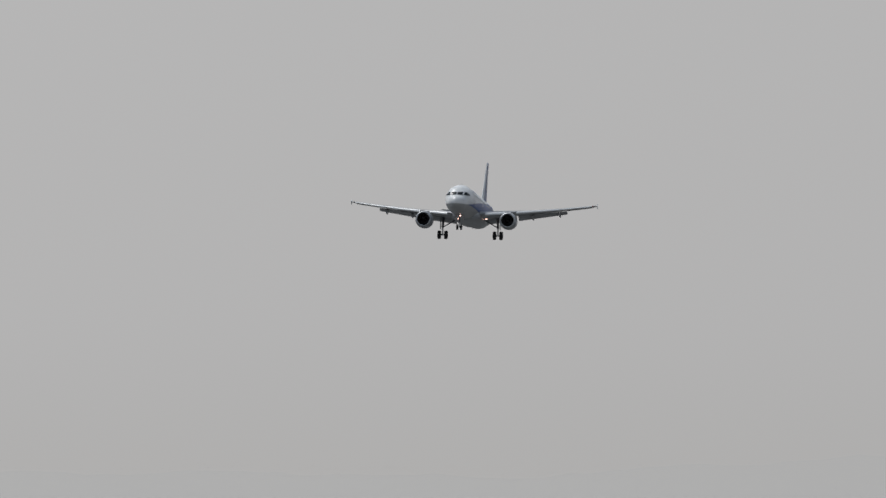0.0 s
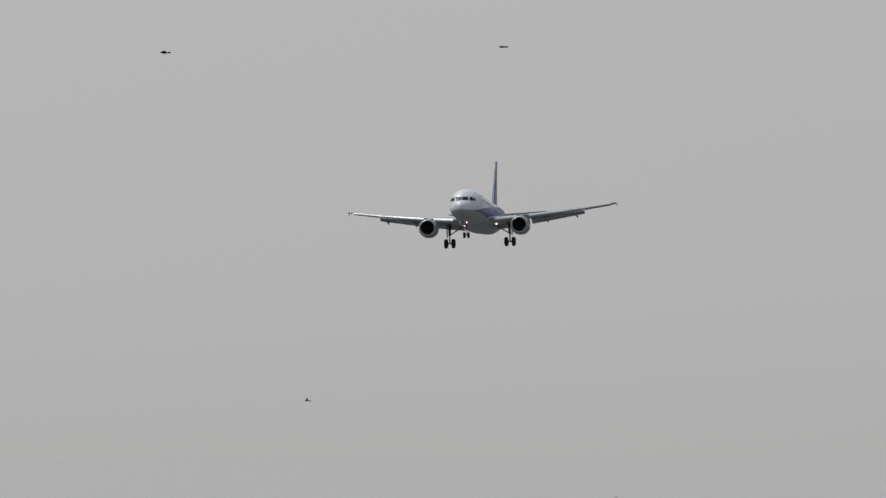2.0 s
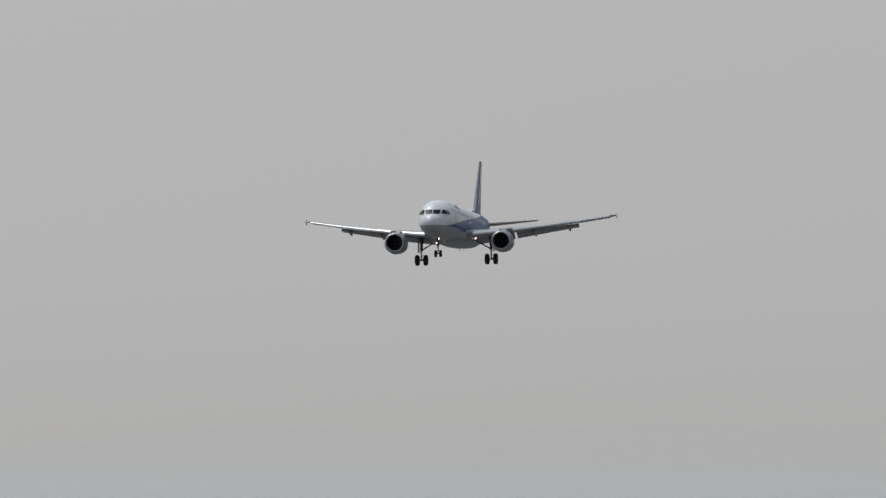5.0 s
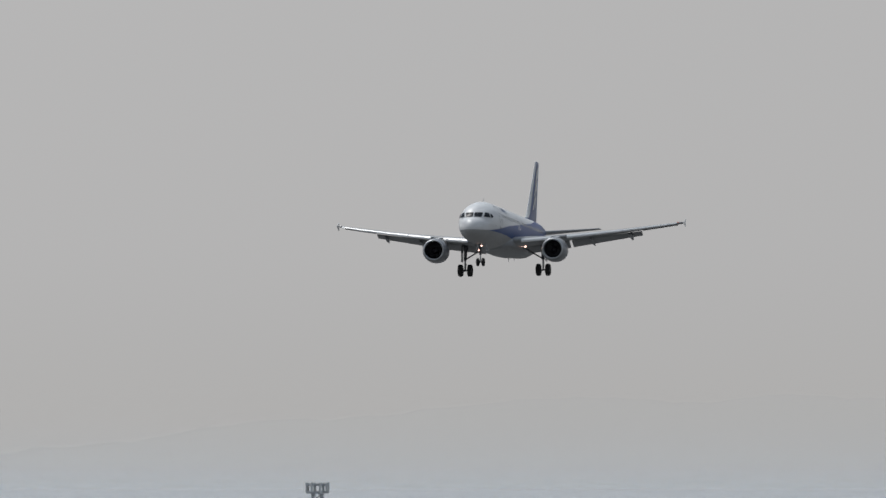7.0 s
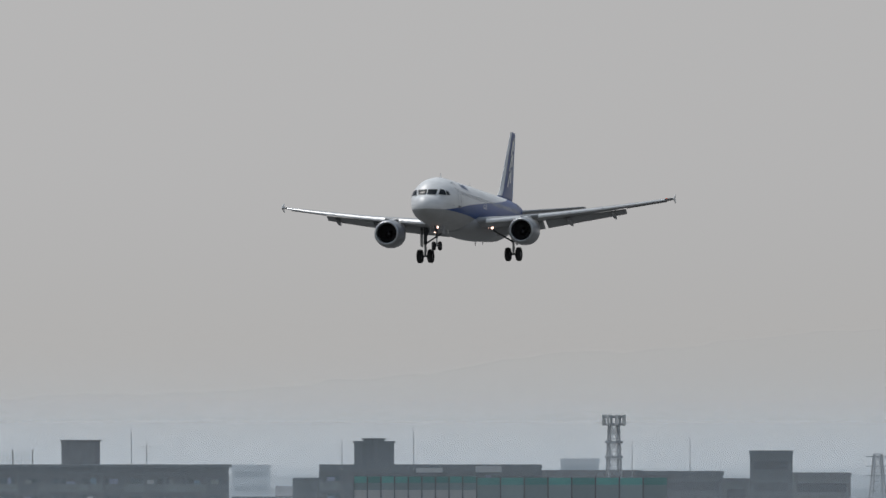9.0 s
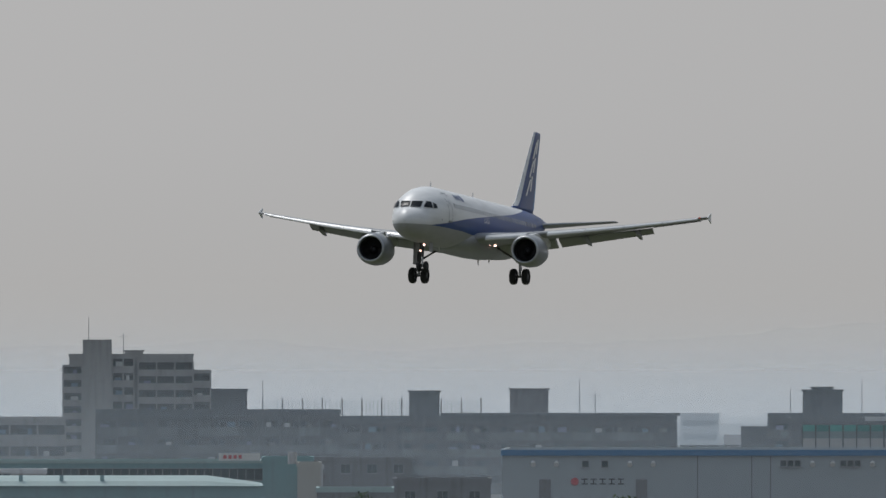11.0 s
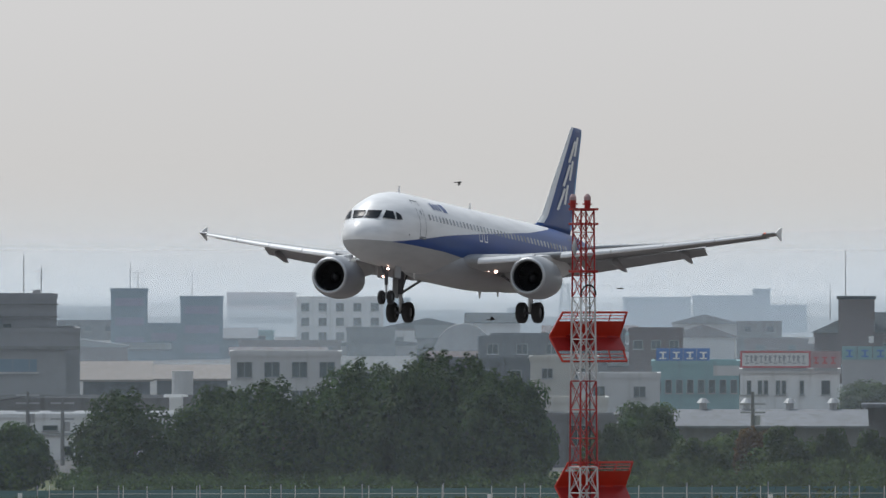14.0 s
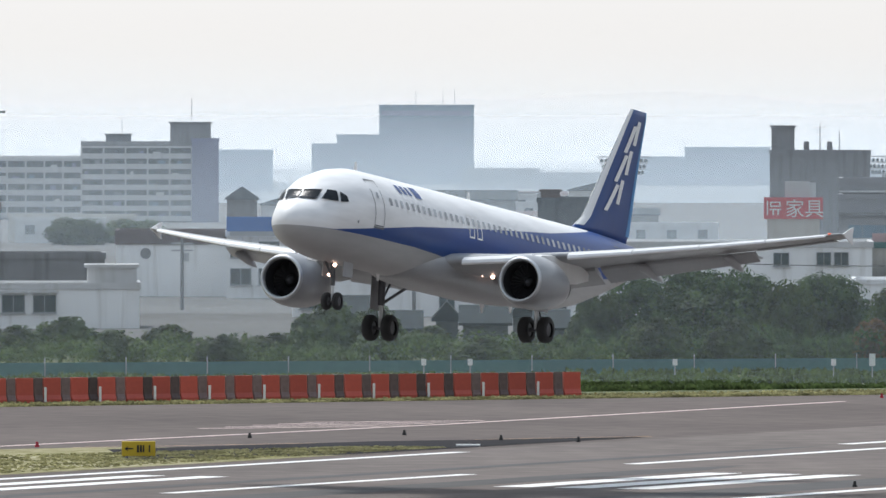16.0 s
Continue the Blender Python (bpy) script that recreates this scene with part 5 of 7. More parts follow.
for a in ((-2.4, -2.28, 6.75, 8.05), (-2.1, -1.15, 7.85, 7.97), (-2.1, -1.15, 7.5, 7.62), (-2.1, -1.98, 7.62, 7.85), (-1.27, -1.15, 7.62, 7.85), (-2.15, -1.1, 7.2, 7.32), (-1.9, -1.75, 6.75, 7.2), (-1.45, -1.3, 6.75, 7.2)):
    add_box(bm, a[0], a[1], -.06, -.004, a[2] + .6, a[3] + .6)
part("sign_character", bm, WHITE_SIGN, sg, "white sign stroke group, not legible")
for ch, x in (("\u5bb6", -.75), ("\u5177", 1.0)):
    cu = bpy.data.curves.new("sign_character", "FONT")
    cu.body, cu.size, cu.extrude = ch, 1.75, .03
    cu.materials.append(WHITE_SIGN)
    tx = new("sign_character", cu)
    tx.parent, tx.location, tx.rotation_euler = sg, (x, -.04, 7.3), (radians(90), 0, 0)
# stadium lights
for b, r in ((.93, 1500), (2.31, 1520)):
    ob = thing("floodlight_tower", "stadium floodlight rack on twin grey pillars", "floodlight", site(b, b + .01, r)[0])
    for x in (-.9, .9):
        part("pillar", tube((x, 0, -.2), (x, 0, 8.3), .35, .3, 10), CONCRETE, ob)
    bm = bmesh.new()
    for k in range(4):
        add_box(bm, -2.6 - .35 * k, 2.6 + .35 * k, -.1, .1, 8.3 + .8 * k, 8.45 + .8 * k)
    for x in range(-6, 7):
        add_tube(bm, (x * .42, 0, 8.3), (x * .58, 0, 10.9), .05, sides=5)
    rack = part("rack", bm, STEEL, ob)
    for k in range(3):
        for x in range(-5, 6):
            part("lamp", tube((x * (.5 + .05 * k), -.1, 8.75 + .8 * k), (x * (.5 + .05 * k), -.4, 8.65 + .8 * k), .2, .24, 8), GLASS, rack)
    part("aerial", tube((-.3, 0, 10.9), (-.3, 0, 13.2), .06, .04, 6), STEEL, ob)
# white office cluster near the left
o, w = block("white_office", "white two-storey office with rows of windows", -.78, .72, 900, 5.8, 14, WHITE_WALL, PALE_WALL)
K = 900 * math.pi / 180
for b in (-.72, -.58, -.5, -.42, -.34):
    window(o, (b + .03) * K, 3.6, .5, 1.2, 0, 0)
for b in (-.1, .02, .22, .32, .43):
    window(o, (b + .03) * K, 3.6, 1.2, 1.15, 0, 1)
for b in (.55,):
    window(o, (b + .03) * K, 3.0, .5, 1.6, 0, 0)
for b in (-.7, .02, .35, .6):
    window(o, (b + .03) * K, .6, 1.3, 1.2, 0, 1)
for b in (-.3, -.1, .1, .3):
    part("air_unit", box((b + .03) * K - .5, (b + .03) * K + .5, 2, 2.8, 5.5, 6.5), CONCRETE, o)
o, w = block("white_office_upper", "stepped upper storeys of the white office", -.52, -.2, 950, 9.0, 10, WHITE_WALL)
penthouse(o, -w / 2 + .5, w / 2 - 2, 2, 6, 8.7, 10.5, DARK_CONCRETE)
bays(o, w, 5.9, 1.5, 2, 1.5)
o, w = block("white_office_upper", "stepped upper storeys of the white office", -.78, -.52, 955, 7.6, 10, WHITE_WALL)
bays(o, w, 4.8, 1.5, 2, 1.5)
o, w = block("grey_office", "grey office with a ribbon of dark windows", -.05, .48, 960, 7.6, 10, CONCRETE)
bays(o, w, 5.6, 1.2, 6, 1.2, mullions=0)
o, w = block("grey_block", "plain grey block with rooftop unit", .49, .86, 1100, 8.2, 12, DARK_CONCRETE)
penthouse(o, -w / 2 + .3, -w / 2 + 2.2, 2, 4, 8, 9.0, BROWN_WALL)
o, w = block("white_terrace_office", "white low office with three shaded windows", -2.7, -1.57, 850, 3.5, 12, WHITE_WALL, PALE_WALL)
for x in (-3.6, -1.3, 1.1):
    window(o, x, 1.2, 1.8, 1.4, 0, 1)
    part("window_hood", box(x - 1.1, x + 1.1, -.5, -.004, 2.75, 2.85), PALE_WALL, o)
penthouse(o, w / 2 - 4.0, w / 2 - .2, 1, 6, 3.4, 4.9, PALE_WALL)
o, w = block("grey_terrace", "grey upper terrace with railing and parked machines", -2.6, -1.75, 900, 5.2, 10, CONCRETE)
o, w = block("white_store", "white store with brown roof band", -1.69, -1.1, 1000, 6.0, 14, WHITE_WALL, BROWN_WALL, parapet=1.3)
part("round_mark", tube((-2.5, -.05, 3.9), (-2.5, -.004, 3.9), .5, .5, 12), CONCRETE, o)
o, w = block("grey_store", "white-grey shop building with blue roof sign", -1.12, -.68, 990, 6.0, 12, WHITE_WALL)
bays(o, w, 3.6, 1.5, 3, 1.9)
bays(o, w, 1.2, 1.5, 3, 1.9)
sg = thing("blue_roof_sign", "plain blue sign board on a shop roof", "sign", site(-1.12, -.8, 989)[0])
ww = site(-1.12, -.8, 989)[1]
part("board", box(-ww / 2, ww / 2, 0, .25, 6.0, 7.3), BLUE_SIGN, sg)
part("legs", box(-ww / 2 + .3, ww / 2 - .3, .06, .14, 5.6, 6.0), STEEL, sg)
o, w = block("dark_slab_tower", "dark gridded slab building with overhanging roof", -2.75, -2.3, 1250, 16.6, 16, DARK_CONCRETE)
bays(o, w, 13, 1.4, 6, 1.3, mullions=0)
bays(o, w, 10.8, 1.4, 6, 1.3, mullions=0)
part("roof_slab", box(-w / 2, w / 2 + .8, -1, 10, 16.62, 16.9), PALE_WALL, o)
o, w = block("brown_block", "plain brown tiled block", -2.75, -2.29, 930, 9.0, 12, BROWN_WALL)
o, w = block("mid_rise_flats", "pale mid-rise flats with rows of balconies", -2.35, -1.87, 1750, 10.0, 14, PALE_WALL)
balconies(o, w, 0.2, 9.2, 5, 5, PALE_WALL)
o, w = block("mid_rise_flats", "grey mid-rise flats with white balconies and mauve end wall", -1.87, -1.3, 1700, 12.4, 14, CONCRETE)
balconies(o, w, 0.2, 11.4, 7, 5, PALE_WALL)
penthouse(o, -w * .28, -w * .05, 3, 9, 12, 13.6, DARK_CONCRETE)
o, w = block("mid_rise_flats", "mauve-grey blind end of the mid-rise flats", -1.3, -1.16, 1698, 12.9, 14, MAUVE_WALL)
penthouse(o, -w / 2 - 3.3, w / 2 - 1.2, 3, 9, 12.4, 15.4, CONCRETE)
aerial(-1.3, 1705, 15, 4)
aerial(-1.66, 1705, 12, 4)
gable("barrel_hall", "small house with dark rounded roof", -1.13, -.95, 1400, 5.9, 7.4, 8, CONCRETE, DARK_CONCRETE, along=False)
# --- hazy far towers and blocks, many with haze blue put into the wall colour
for b0, b1, r, t, mt, lab in ((-.33, .16, 2640, 19.0, BLUE_HAZE_WALL, "tall hazy blue-grey tower block"), (-.55, -.33, 2650, 11.9, BLUE_HAZE_WALL, "hazy blue-grey tower block"), (-.68, -.55, 2655, 9.7, BLUE_HAZE_WALL, "hazy blue-grey stepped tower block"), (-1.16, -.88, 2400, 9.0, BLUE_HAZE_WALL, "hazy blue-grey tower block"),
                              (1.25, 1.69, 2600, 9.0, BLUE_HAZE_WALL, "pale hazy stepped block of flats"), (.97, 1.25, 2600, 6.8, BLUE_HAZE_WALL, "pale hazy stepped block of flats"),
                              (.1, .5, 2500, 4.5, CONCRETE, "distant hazy grey town block"), (.5, .96, 2450, 3.8, CONCRETE, "distant hazy grey town block"), (3.78, 3.97, 1640, 10.6, BLUE_HAZE_WALL, "hazy bluish stair tower"),
                              (4.14, 4.36, 1650, 9.4, BLUE_HAZE_WALL, "hazy bluish tower block"), (3.97, 4.14, 1645, 5.4, BLUE_HAZE_WALL, "hazy low link block"), (4.38, 4.74, 2300, 7.5, PINK_WALL, "hazy pinkish flat-roofed block"),
                              (4.38, 4.74, 2250, 4.0, PALE_WALL, "hazy white flat-roofed block"), (3.45, 3.8, 2300, 4.6, PALE_WALL, "distant hazy grey town block"), (5.19, 5.33, 2200, 6.8, BLUE_HAZE_WALL, "hazy slim bluish block"),
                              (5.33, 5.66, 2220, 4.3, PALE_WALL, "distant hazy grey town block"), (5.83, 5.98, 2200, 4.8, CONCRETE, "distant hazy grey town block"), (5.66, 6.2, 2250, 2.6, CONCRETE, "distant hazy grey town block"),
                              (6.43, 6.78, 2200, 6.9, BLUE_HAZE_WALL, "hazy block of flats"), (6.79, 7.17, 2210, 7.2, BLUE_HAZE_WALL, "hazy block of flats"), (7.17, 7.38, 2190, 5.4, BLUE_HAZE_WALL, "hazy block of flats with sloping roof"),
                              (7.1, 7.19, 2195, 8.6, BLUE_HAZE_WALL, "hazy slim lift tower"), (11.88, 12.08, 2300, 7.4, PALE_WALL, "pale hazy stepped flats"), (13.58, 13.78, 2500, 8.0, PALE_WALL, "pale hazy block of flats"),
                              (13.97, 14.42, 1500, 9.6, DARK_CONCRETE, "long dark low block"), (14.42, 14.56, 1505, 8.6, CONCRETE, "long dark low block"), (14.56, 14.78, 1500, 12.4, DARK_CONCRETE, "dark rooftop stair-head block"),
                              (14.78, 15.08, 1500, 9.4, CONCRETE, "grey flat-roofed low block"), (15.5, 16.2, 1900, 8, BLUE_HAZE_WALL, "distant hazy grey town block"), (2.22, 2.6, 2300, 5.8, CONCRETE, "distant hazy grey town block"),
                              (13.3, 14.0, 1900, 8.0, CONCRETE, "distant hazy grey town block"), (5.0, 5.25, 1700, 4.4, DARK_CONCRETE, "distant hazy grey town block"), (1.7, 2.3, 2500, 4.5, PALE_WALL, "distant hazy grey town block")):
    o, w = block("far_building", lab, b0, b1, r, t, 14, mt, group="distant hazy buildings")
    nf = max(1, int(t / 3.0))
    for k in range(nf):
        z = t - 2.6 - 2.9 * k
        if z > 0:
            part("window_band", box(-w / 2 + .6, w / 2 - .6, -.06, -.004, z, z + 1.2), DARK_GAP if mt not in (BLUE_HAZE_WALL,) else MAUVE_WALL, o)
o, w = block("white_flats", "white mid-rise flats with regular square windows", 4.74, 5.19, 1900, 8.3, 12, WHITE_WALL)
for z in (.8, 3.3, 5.8):
    bays(o, w, z, 1.4, 5, 1.4)
o, w = block("grey_flats", "plain grey three-storey flats", 4.4, 4.97, 1050, 6.7, 12, PALE_WALL)
for z in (1.5, 4.2):
    bays(o, w, z, 1.5, 4, 1.5)
gable("low_roofs", "low workshop with pale pitched roof", 3.62, 4.0, 1000, 4.6, 6.2, 12, DARK_CONCRETE, TAN_ROOF)
gable("low_roofs", "low workshop with pale pitched roof", 4.0, 4.4, 990, 4.8, 6.0, 12, DARK_CONCRETE, TAN_ROOF)
ob = thing("water_tank", "white cylindrical rooftop water tank", "tank", Matrix.Translation(at(4.15, 980, 0)))
part("tank", tube((0, 0, 3.5), (0, 0, 5.6), .95, .95, 16), PALE_WALL, ob)
part("stand", box(-1.2, 1.2, -1, 1, -.2, 3.49), CONCRETE, ob)
# rounded hall
m, w = site(5.45, 5.76, 1500)
ob = thing("arched_hall", "hazy grey hall with an arched roof", "hall", m)
rr = [[(w * .5 * math.cos(math.pi * i / 12), y, 2.0 + 4.3 * math.sin(math.pi * i / 12)) for i in range(13)] + [(-w * .5, y, -.3), (w * .5, y, -.3)] for y in (0, 12)]
part("hall", loft(rr), CONCRETE, ob)
# small houses and workshops that fill the lanes between the larger buildings
rt = random.Random(21)
for i in range(150):
    b = rt.uniform(-2.9, 15.8)
    r = rt.uniform(1240, 2050)
    if 7.1 < b < 8.2 and r < 1380:
        r += 160
    hmax = 16.3 - (0.5 + .08 * math.sin(b * 3)) * r * math.pi / 180 if r < 1500 else rt.uniform(2.8, 5.6)
    t = min(max(hmax * rt.uniform(.6, 1.0), 2.6), 6.6)
    wd = rt.uniform(7, 18) / r * 180 / math.pi
    wm = rt.choice((CONCRETE, PALE_WALL, CREAM_WALL, BLUE_HAZE_WALL, DARK_CONCRETE, TEAL_WALL, BROWN_WALL, PALE_WALL, CONCRETE))
    if rt.random() < .45:
        gable("town_house", "small town house with a pitched roof", b, b + wd, r, t * .66, t, rt.uniform(6, 9), wm, rt.choice((SLATE_ROOF, GREY_ROOF, SLATE_ROOF, BROWN_WALL)), along=rt.random() < .6)
    else:
        o, w = block("town_building", "small flat-roofed town building with plain windows", b, b + wd, r, t, rt.uniform(6, 10), wm, group="small town buildings")
        bays(o, w, t - 2.1, 1.2, max(2, int(w / 3.2)), 1.3)
# masts, pylons and nets
ob = thing("broadcast_mast", "hazy red and white broadcasting mast", "mast", Matrix.Translation(at(3.07, 2900)))
lattice(ob, "lattice", 4.2, 2.6, -.2, 16.5, 9, .06, PINK_WALL)
part("platform", box(-2.4, 2.4, -2.4, 2.4, 16.5, 17.2), PALE_WALL, ob)
part("spire", tube((0, 0, 17.4), (0, 0, 24.2), .3, .14, 8), PALE_WALL, ob)
ob = thing("radio_tower", "grey lattice radio tower with round platforms", "mast", Matrix.Translation(at(13.856, 1495)))
lattice(ob, "lattice", 2.4, 1.2, -.2, 15.8, 9, .07, STEEL)
for z in (11.4, 13.4, 15.8, 16.8):
    part("platform", tube((0, 0, z), (0, 0, z + .35), 1.25 if z < 15 else 1.6, 1.25 if z < 15 else 1.6, 12), STEEL, ob)
for i in range(8):
    a = 2 * math.pi * i / 8
    part("aerial_panel", box(1.5 * math.cos(a) - .15, 1.5 * math.cos(a) + .15, 1.5 * math.sin(a) - .15, 1.5 * math.sin(a) + .15, 15.9, 17.3), WHITE_SIGN, ob)
for b, r, h in ((5.98, 2300, 10.5), (6.13, 2150, 9.8), (15.22, 1900, 10.8), (15.35, 1910, 10.7)):
    ob = thing("power_pylon", "hazy grey lattice power pylon with cross arms", "pylon", Matrix.Translation(at(b, r)))
    lattice(ob, "lattice", 3.0, 1.2, -.2, h, 7, .07, STEEL)
    for k in range(3):
        part("cross_arm", box(-2.2, 2.2, -.1, .1, h * (.65 + .15 * k), h * (.65 + .15 * k) + .18), STEEL, ob)
ob = thing("practice_net", "tall green practice net on grey poles", "net", site(9.72, 10.85, 1780)[0])
ww = site(9.72, 10.85, 1780)[1]
for i in range(12):
    x = -ww / 2 + ww * i / 11
    part("pole", tube((x, 0, -.2), (x, 0, 11.9), .12, .1, 8), CONCRETE, ob)
bm = bmesh.new()
for i in range(60):
    x = -ww / 2 + ww * i / 59
    add_box(bm, x - .02, x + .02, .2, .22, 4, 11.4)
for k in range(18):
    add_box(bm, -ww / 2, ww / 2, .2, .22, 4.5 + .4 * k, 4.52 + .4 * k)
part("netting", bm, GREEN_NET, ob)
for b, r, z, h in ((8.82, 1805, 21, 4), (9.0, 1806, 18.8, 3.5), (9.72, 1500, 10, 5), (11.36, 1480, 10, 5), (11.44, 1480, 10, 3.5), (12.82, 1500, 10, 5), (13.95, 1500, 9, 5), (14.25, 1500, 9, 5), (12.45, 1500, 9.8, 4),
                   (8.3, 1500, 9.8, 5), (7.9, 1400, 7, 5), (3.33, 1180, 11.5, 4.2), (3.42, 1180, 11.5, 3), (0, 2645, 18.8, 4), (.06, 2645, 18.8, 4), (-.14, 2645, 18.8, 3.5), (-.62, 2656, 9.5, 3.5), (4.2, 1655, 9.2, 4), (3.88, 1645, 10.4, 4), (3.92, 1645, 10.4, 3)):
    aerial(b, r, z, h, "yagi" if h < 4 else "mast")
# street poles and wires
for b, r, h in ((7.1, 790, 6.2), (3.35, 845, 5.5), (2.75, 847, 5.2), (-.15, 860, 6.0), (.38, 862, 6.2), (-.62, 858, 6.5), (-1.35, 930, 6.5), (10.24, 760, 5.8), (3.53, 838, 5.0), (8.3, 830, 5.2)):
    ob = thing("utility_pole", "grey concrete utility pole with cross arms", "utility pole", Matrix.Translation(at(b, r)))
    part("pole", tube((0, 0, -.2), (0, 0, h), .17, .12, 8), CONCRETE, ob)
    for k in range(3):
        part("cross_arm", box(-.9, .9, -.06, .06, h - .35 - .6 * k, h - .22 - .6 * k), STEEL, ob)
    part("transformer", tube((.35, .05, h - 2.4), (.35, .05, h - 1.7), .22, .22, 10), STEEL, ob)
for (b0, r0, z0), (b1, r1, z1) in (((-1.35, 930, 6.1), (-.62, 858, 6.1)), ((-.62, 858, 6.1), (-.15, 860, 5.6)), ((-.15, 860, 5.6), (.38, 862, 5.8)), ((.38, 862, 5.8), (2.75, 847, 4.9)), ((2.75, 847, 4.9), (3.35, 845, 5.2)),
                                   ((5.98, 2300, 10), (6.6, 2250, 9)), ((5.2, 2350, 10.5), (5.98, 2300, 10))):
    a, b = at(b0, r0, z0), at(b1, r1, z1)
    bm = bmesh.new()
    last = a
    for i in range(1, 9):
        f = i / 8
        p = a.lerp(b, f) - Vector((0, 0, .9 * 4 * f * (1 - f) * .5))
        add_tube(bm, last, p, .035, sides=4, caps=False)
        last = p
    tagged(part("power_line", bm, DARK_GAP), "thin sagging overhead cable between poles", "cable")

# ---------------------------------------------------------------- trees and shrubs
def leaf_mat(name, a, b):
    m = bpy.data.materials.new(name)
    m.use_nodes = True
    n, l = m.node_tree.nodes, m.node_tree.links
    bs = n["Principled BSDF"]
    bs.inputs["Roughness"].default_value = 0.6
    bs.inputs["Specular IOR Level"].default_value = 0.25
    geo = n.new("ShaderNodeNewGeometry")
    info = n.new("ShaderNodeObjectInfo")
    mx, tint = n.new("ShaderNodeMix"), n.new("ShaderNodeVectorMath")
    mx.data_type = "RGBA"
    mx.inputs[6].default_value, mx.inputs[7].default_value = (*a, 1), (*b, 1)
    l.new(geo.outputs["Random Per Island"], mx.inputs[0])
    mr = n.new("ShaderNodeMapRange")
    mr.inputs[3].default_value, mr.inputs[4].default_value = 0.75, 1.25
    l.new(info.outputs["Random"], mr.inputs[0])
    tint.operation = "SCALE"
    tc, clump, cr, both = (n.new("ShaderNode" + k) for k in ("TexCoord", "TexNoise", "MapRange", "Math"))
    clump.inputs["Scale"].default_value, clump.inputs["Detail"].default_value = 0.55, 3
    l.new(tc.outputs["Object"], clump.inputs["Vector"])
    cr.inputs[1].default_value, cr.inputs[2].default_value = .35, .65
    cr.inputs[3].default_value, cr.inputs[4].default_value = .5, 1.5
    l.new(clump.outputs[0], cr.inputs[0])
    both.operation = "MULTIPLY"
    l.new(cr.outputs[0], both.inputs[0])
    l.new(mr.outputs[0], both.inputs[1])
    l.new(mx.outputs[2], tint.inputs[0])
    l.new(both.outputs[0], tint.inputs["Scale"])
    l.new(tint.outputs[0], bs.inputs["Base Color"])
    tr = n.new("ShaderNodeBsdfTranslucent")
    l.new(tint.outputs[0], tr.inputs["Color"])
    ms = n.new("ShaderNodeMixShader")
    ms.inputs[0].default_value = 0.42
    l.new(bs.outputs[0], ms.inputs[1])
    l.new(tr.outputs[0], ms.inputs[2])
    l.new(ms.outputs[0], n["Material Output"].inputs["Surface"])
    return m


LEAF = leaf_mat("tree_leaves", (0.02, 0.042, 0.019), (0.062, 0.104, 0.032))
LEAF_BUSH = leaf_mat("shrub_leaves", (0.042, 0.07, 0.026), (0.085, 0.122, 0.04))
LEAF_RED = leaf_mat("reddish_leaves", (0.09, 0.05, 0.03), (0.17, 0.11, 0.05))
BARK = mat("bark", (0.09, 0.075, 0.06), 0.9, vary=0.25, scale=1.0, fine=6.0, bump=0.4)
WEED = leaf_mat("weed_leaves", (0.075, 0.11, 0.04), (0.1, 0.14, 0.05))
STRAW = leaf_mat("straw_blades", (0.22, 0.21, 0.1), (0.33, 0.31, 0.17))


def leaf_cloud(verts, faces, rnd, centre, radii, count, size):
    """Leaf sprays, each a bent pair of triangles, through the outer half of an ellipsoid."""
    for _ in range(count):
        d = Vector((rnd.gauss(0, 1), rnd.gauss(0, 1), rnd.gauss(0, 1))).normalized()
        k = (0.45 + 0.55 * rnd.random() ** 0.45) * (1 + rnd.uniform(-.06, .14))
        p = Vector((centre[0] + d.x * radii[0] * k, centre[1] + d.y * radii[1] * k, centre[2] + d.z * radii[2] * k))
        nrm = (d + Vector((rnd.gauss(0, .38), rnd.gauss(0, .38), rnd.gauss(.25, .35)))).normalized()
        u = nrm.orthogonal().normalized()
        u = (Matrix.Rotation(rnd.uniform(0, 6.28), 3, nrm) @ u)
        v = nrm.cross(u)
        s = size * rnd.uniform(.6, 1.35)
        i = len(verts)
        verts += [p - u * s, p - v * s * .5 + nrm * s * .15, p + u * s, p + v * s * .5 + nrm * s * .15]
        faces += [(i, i + 1, i + 2), (i, i + 2, i + 3)]


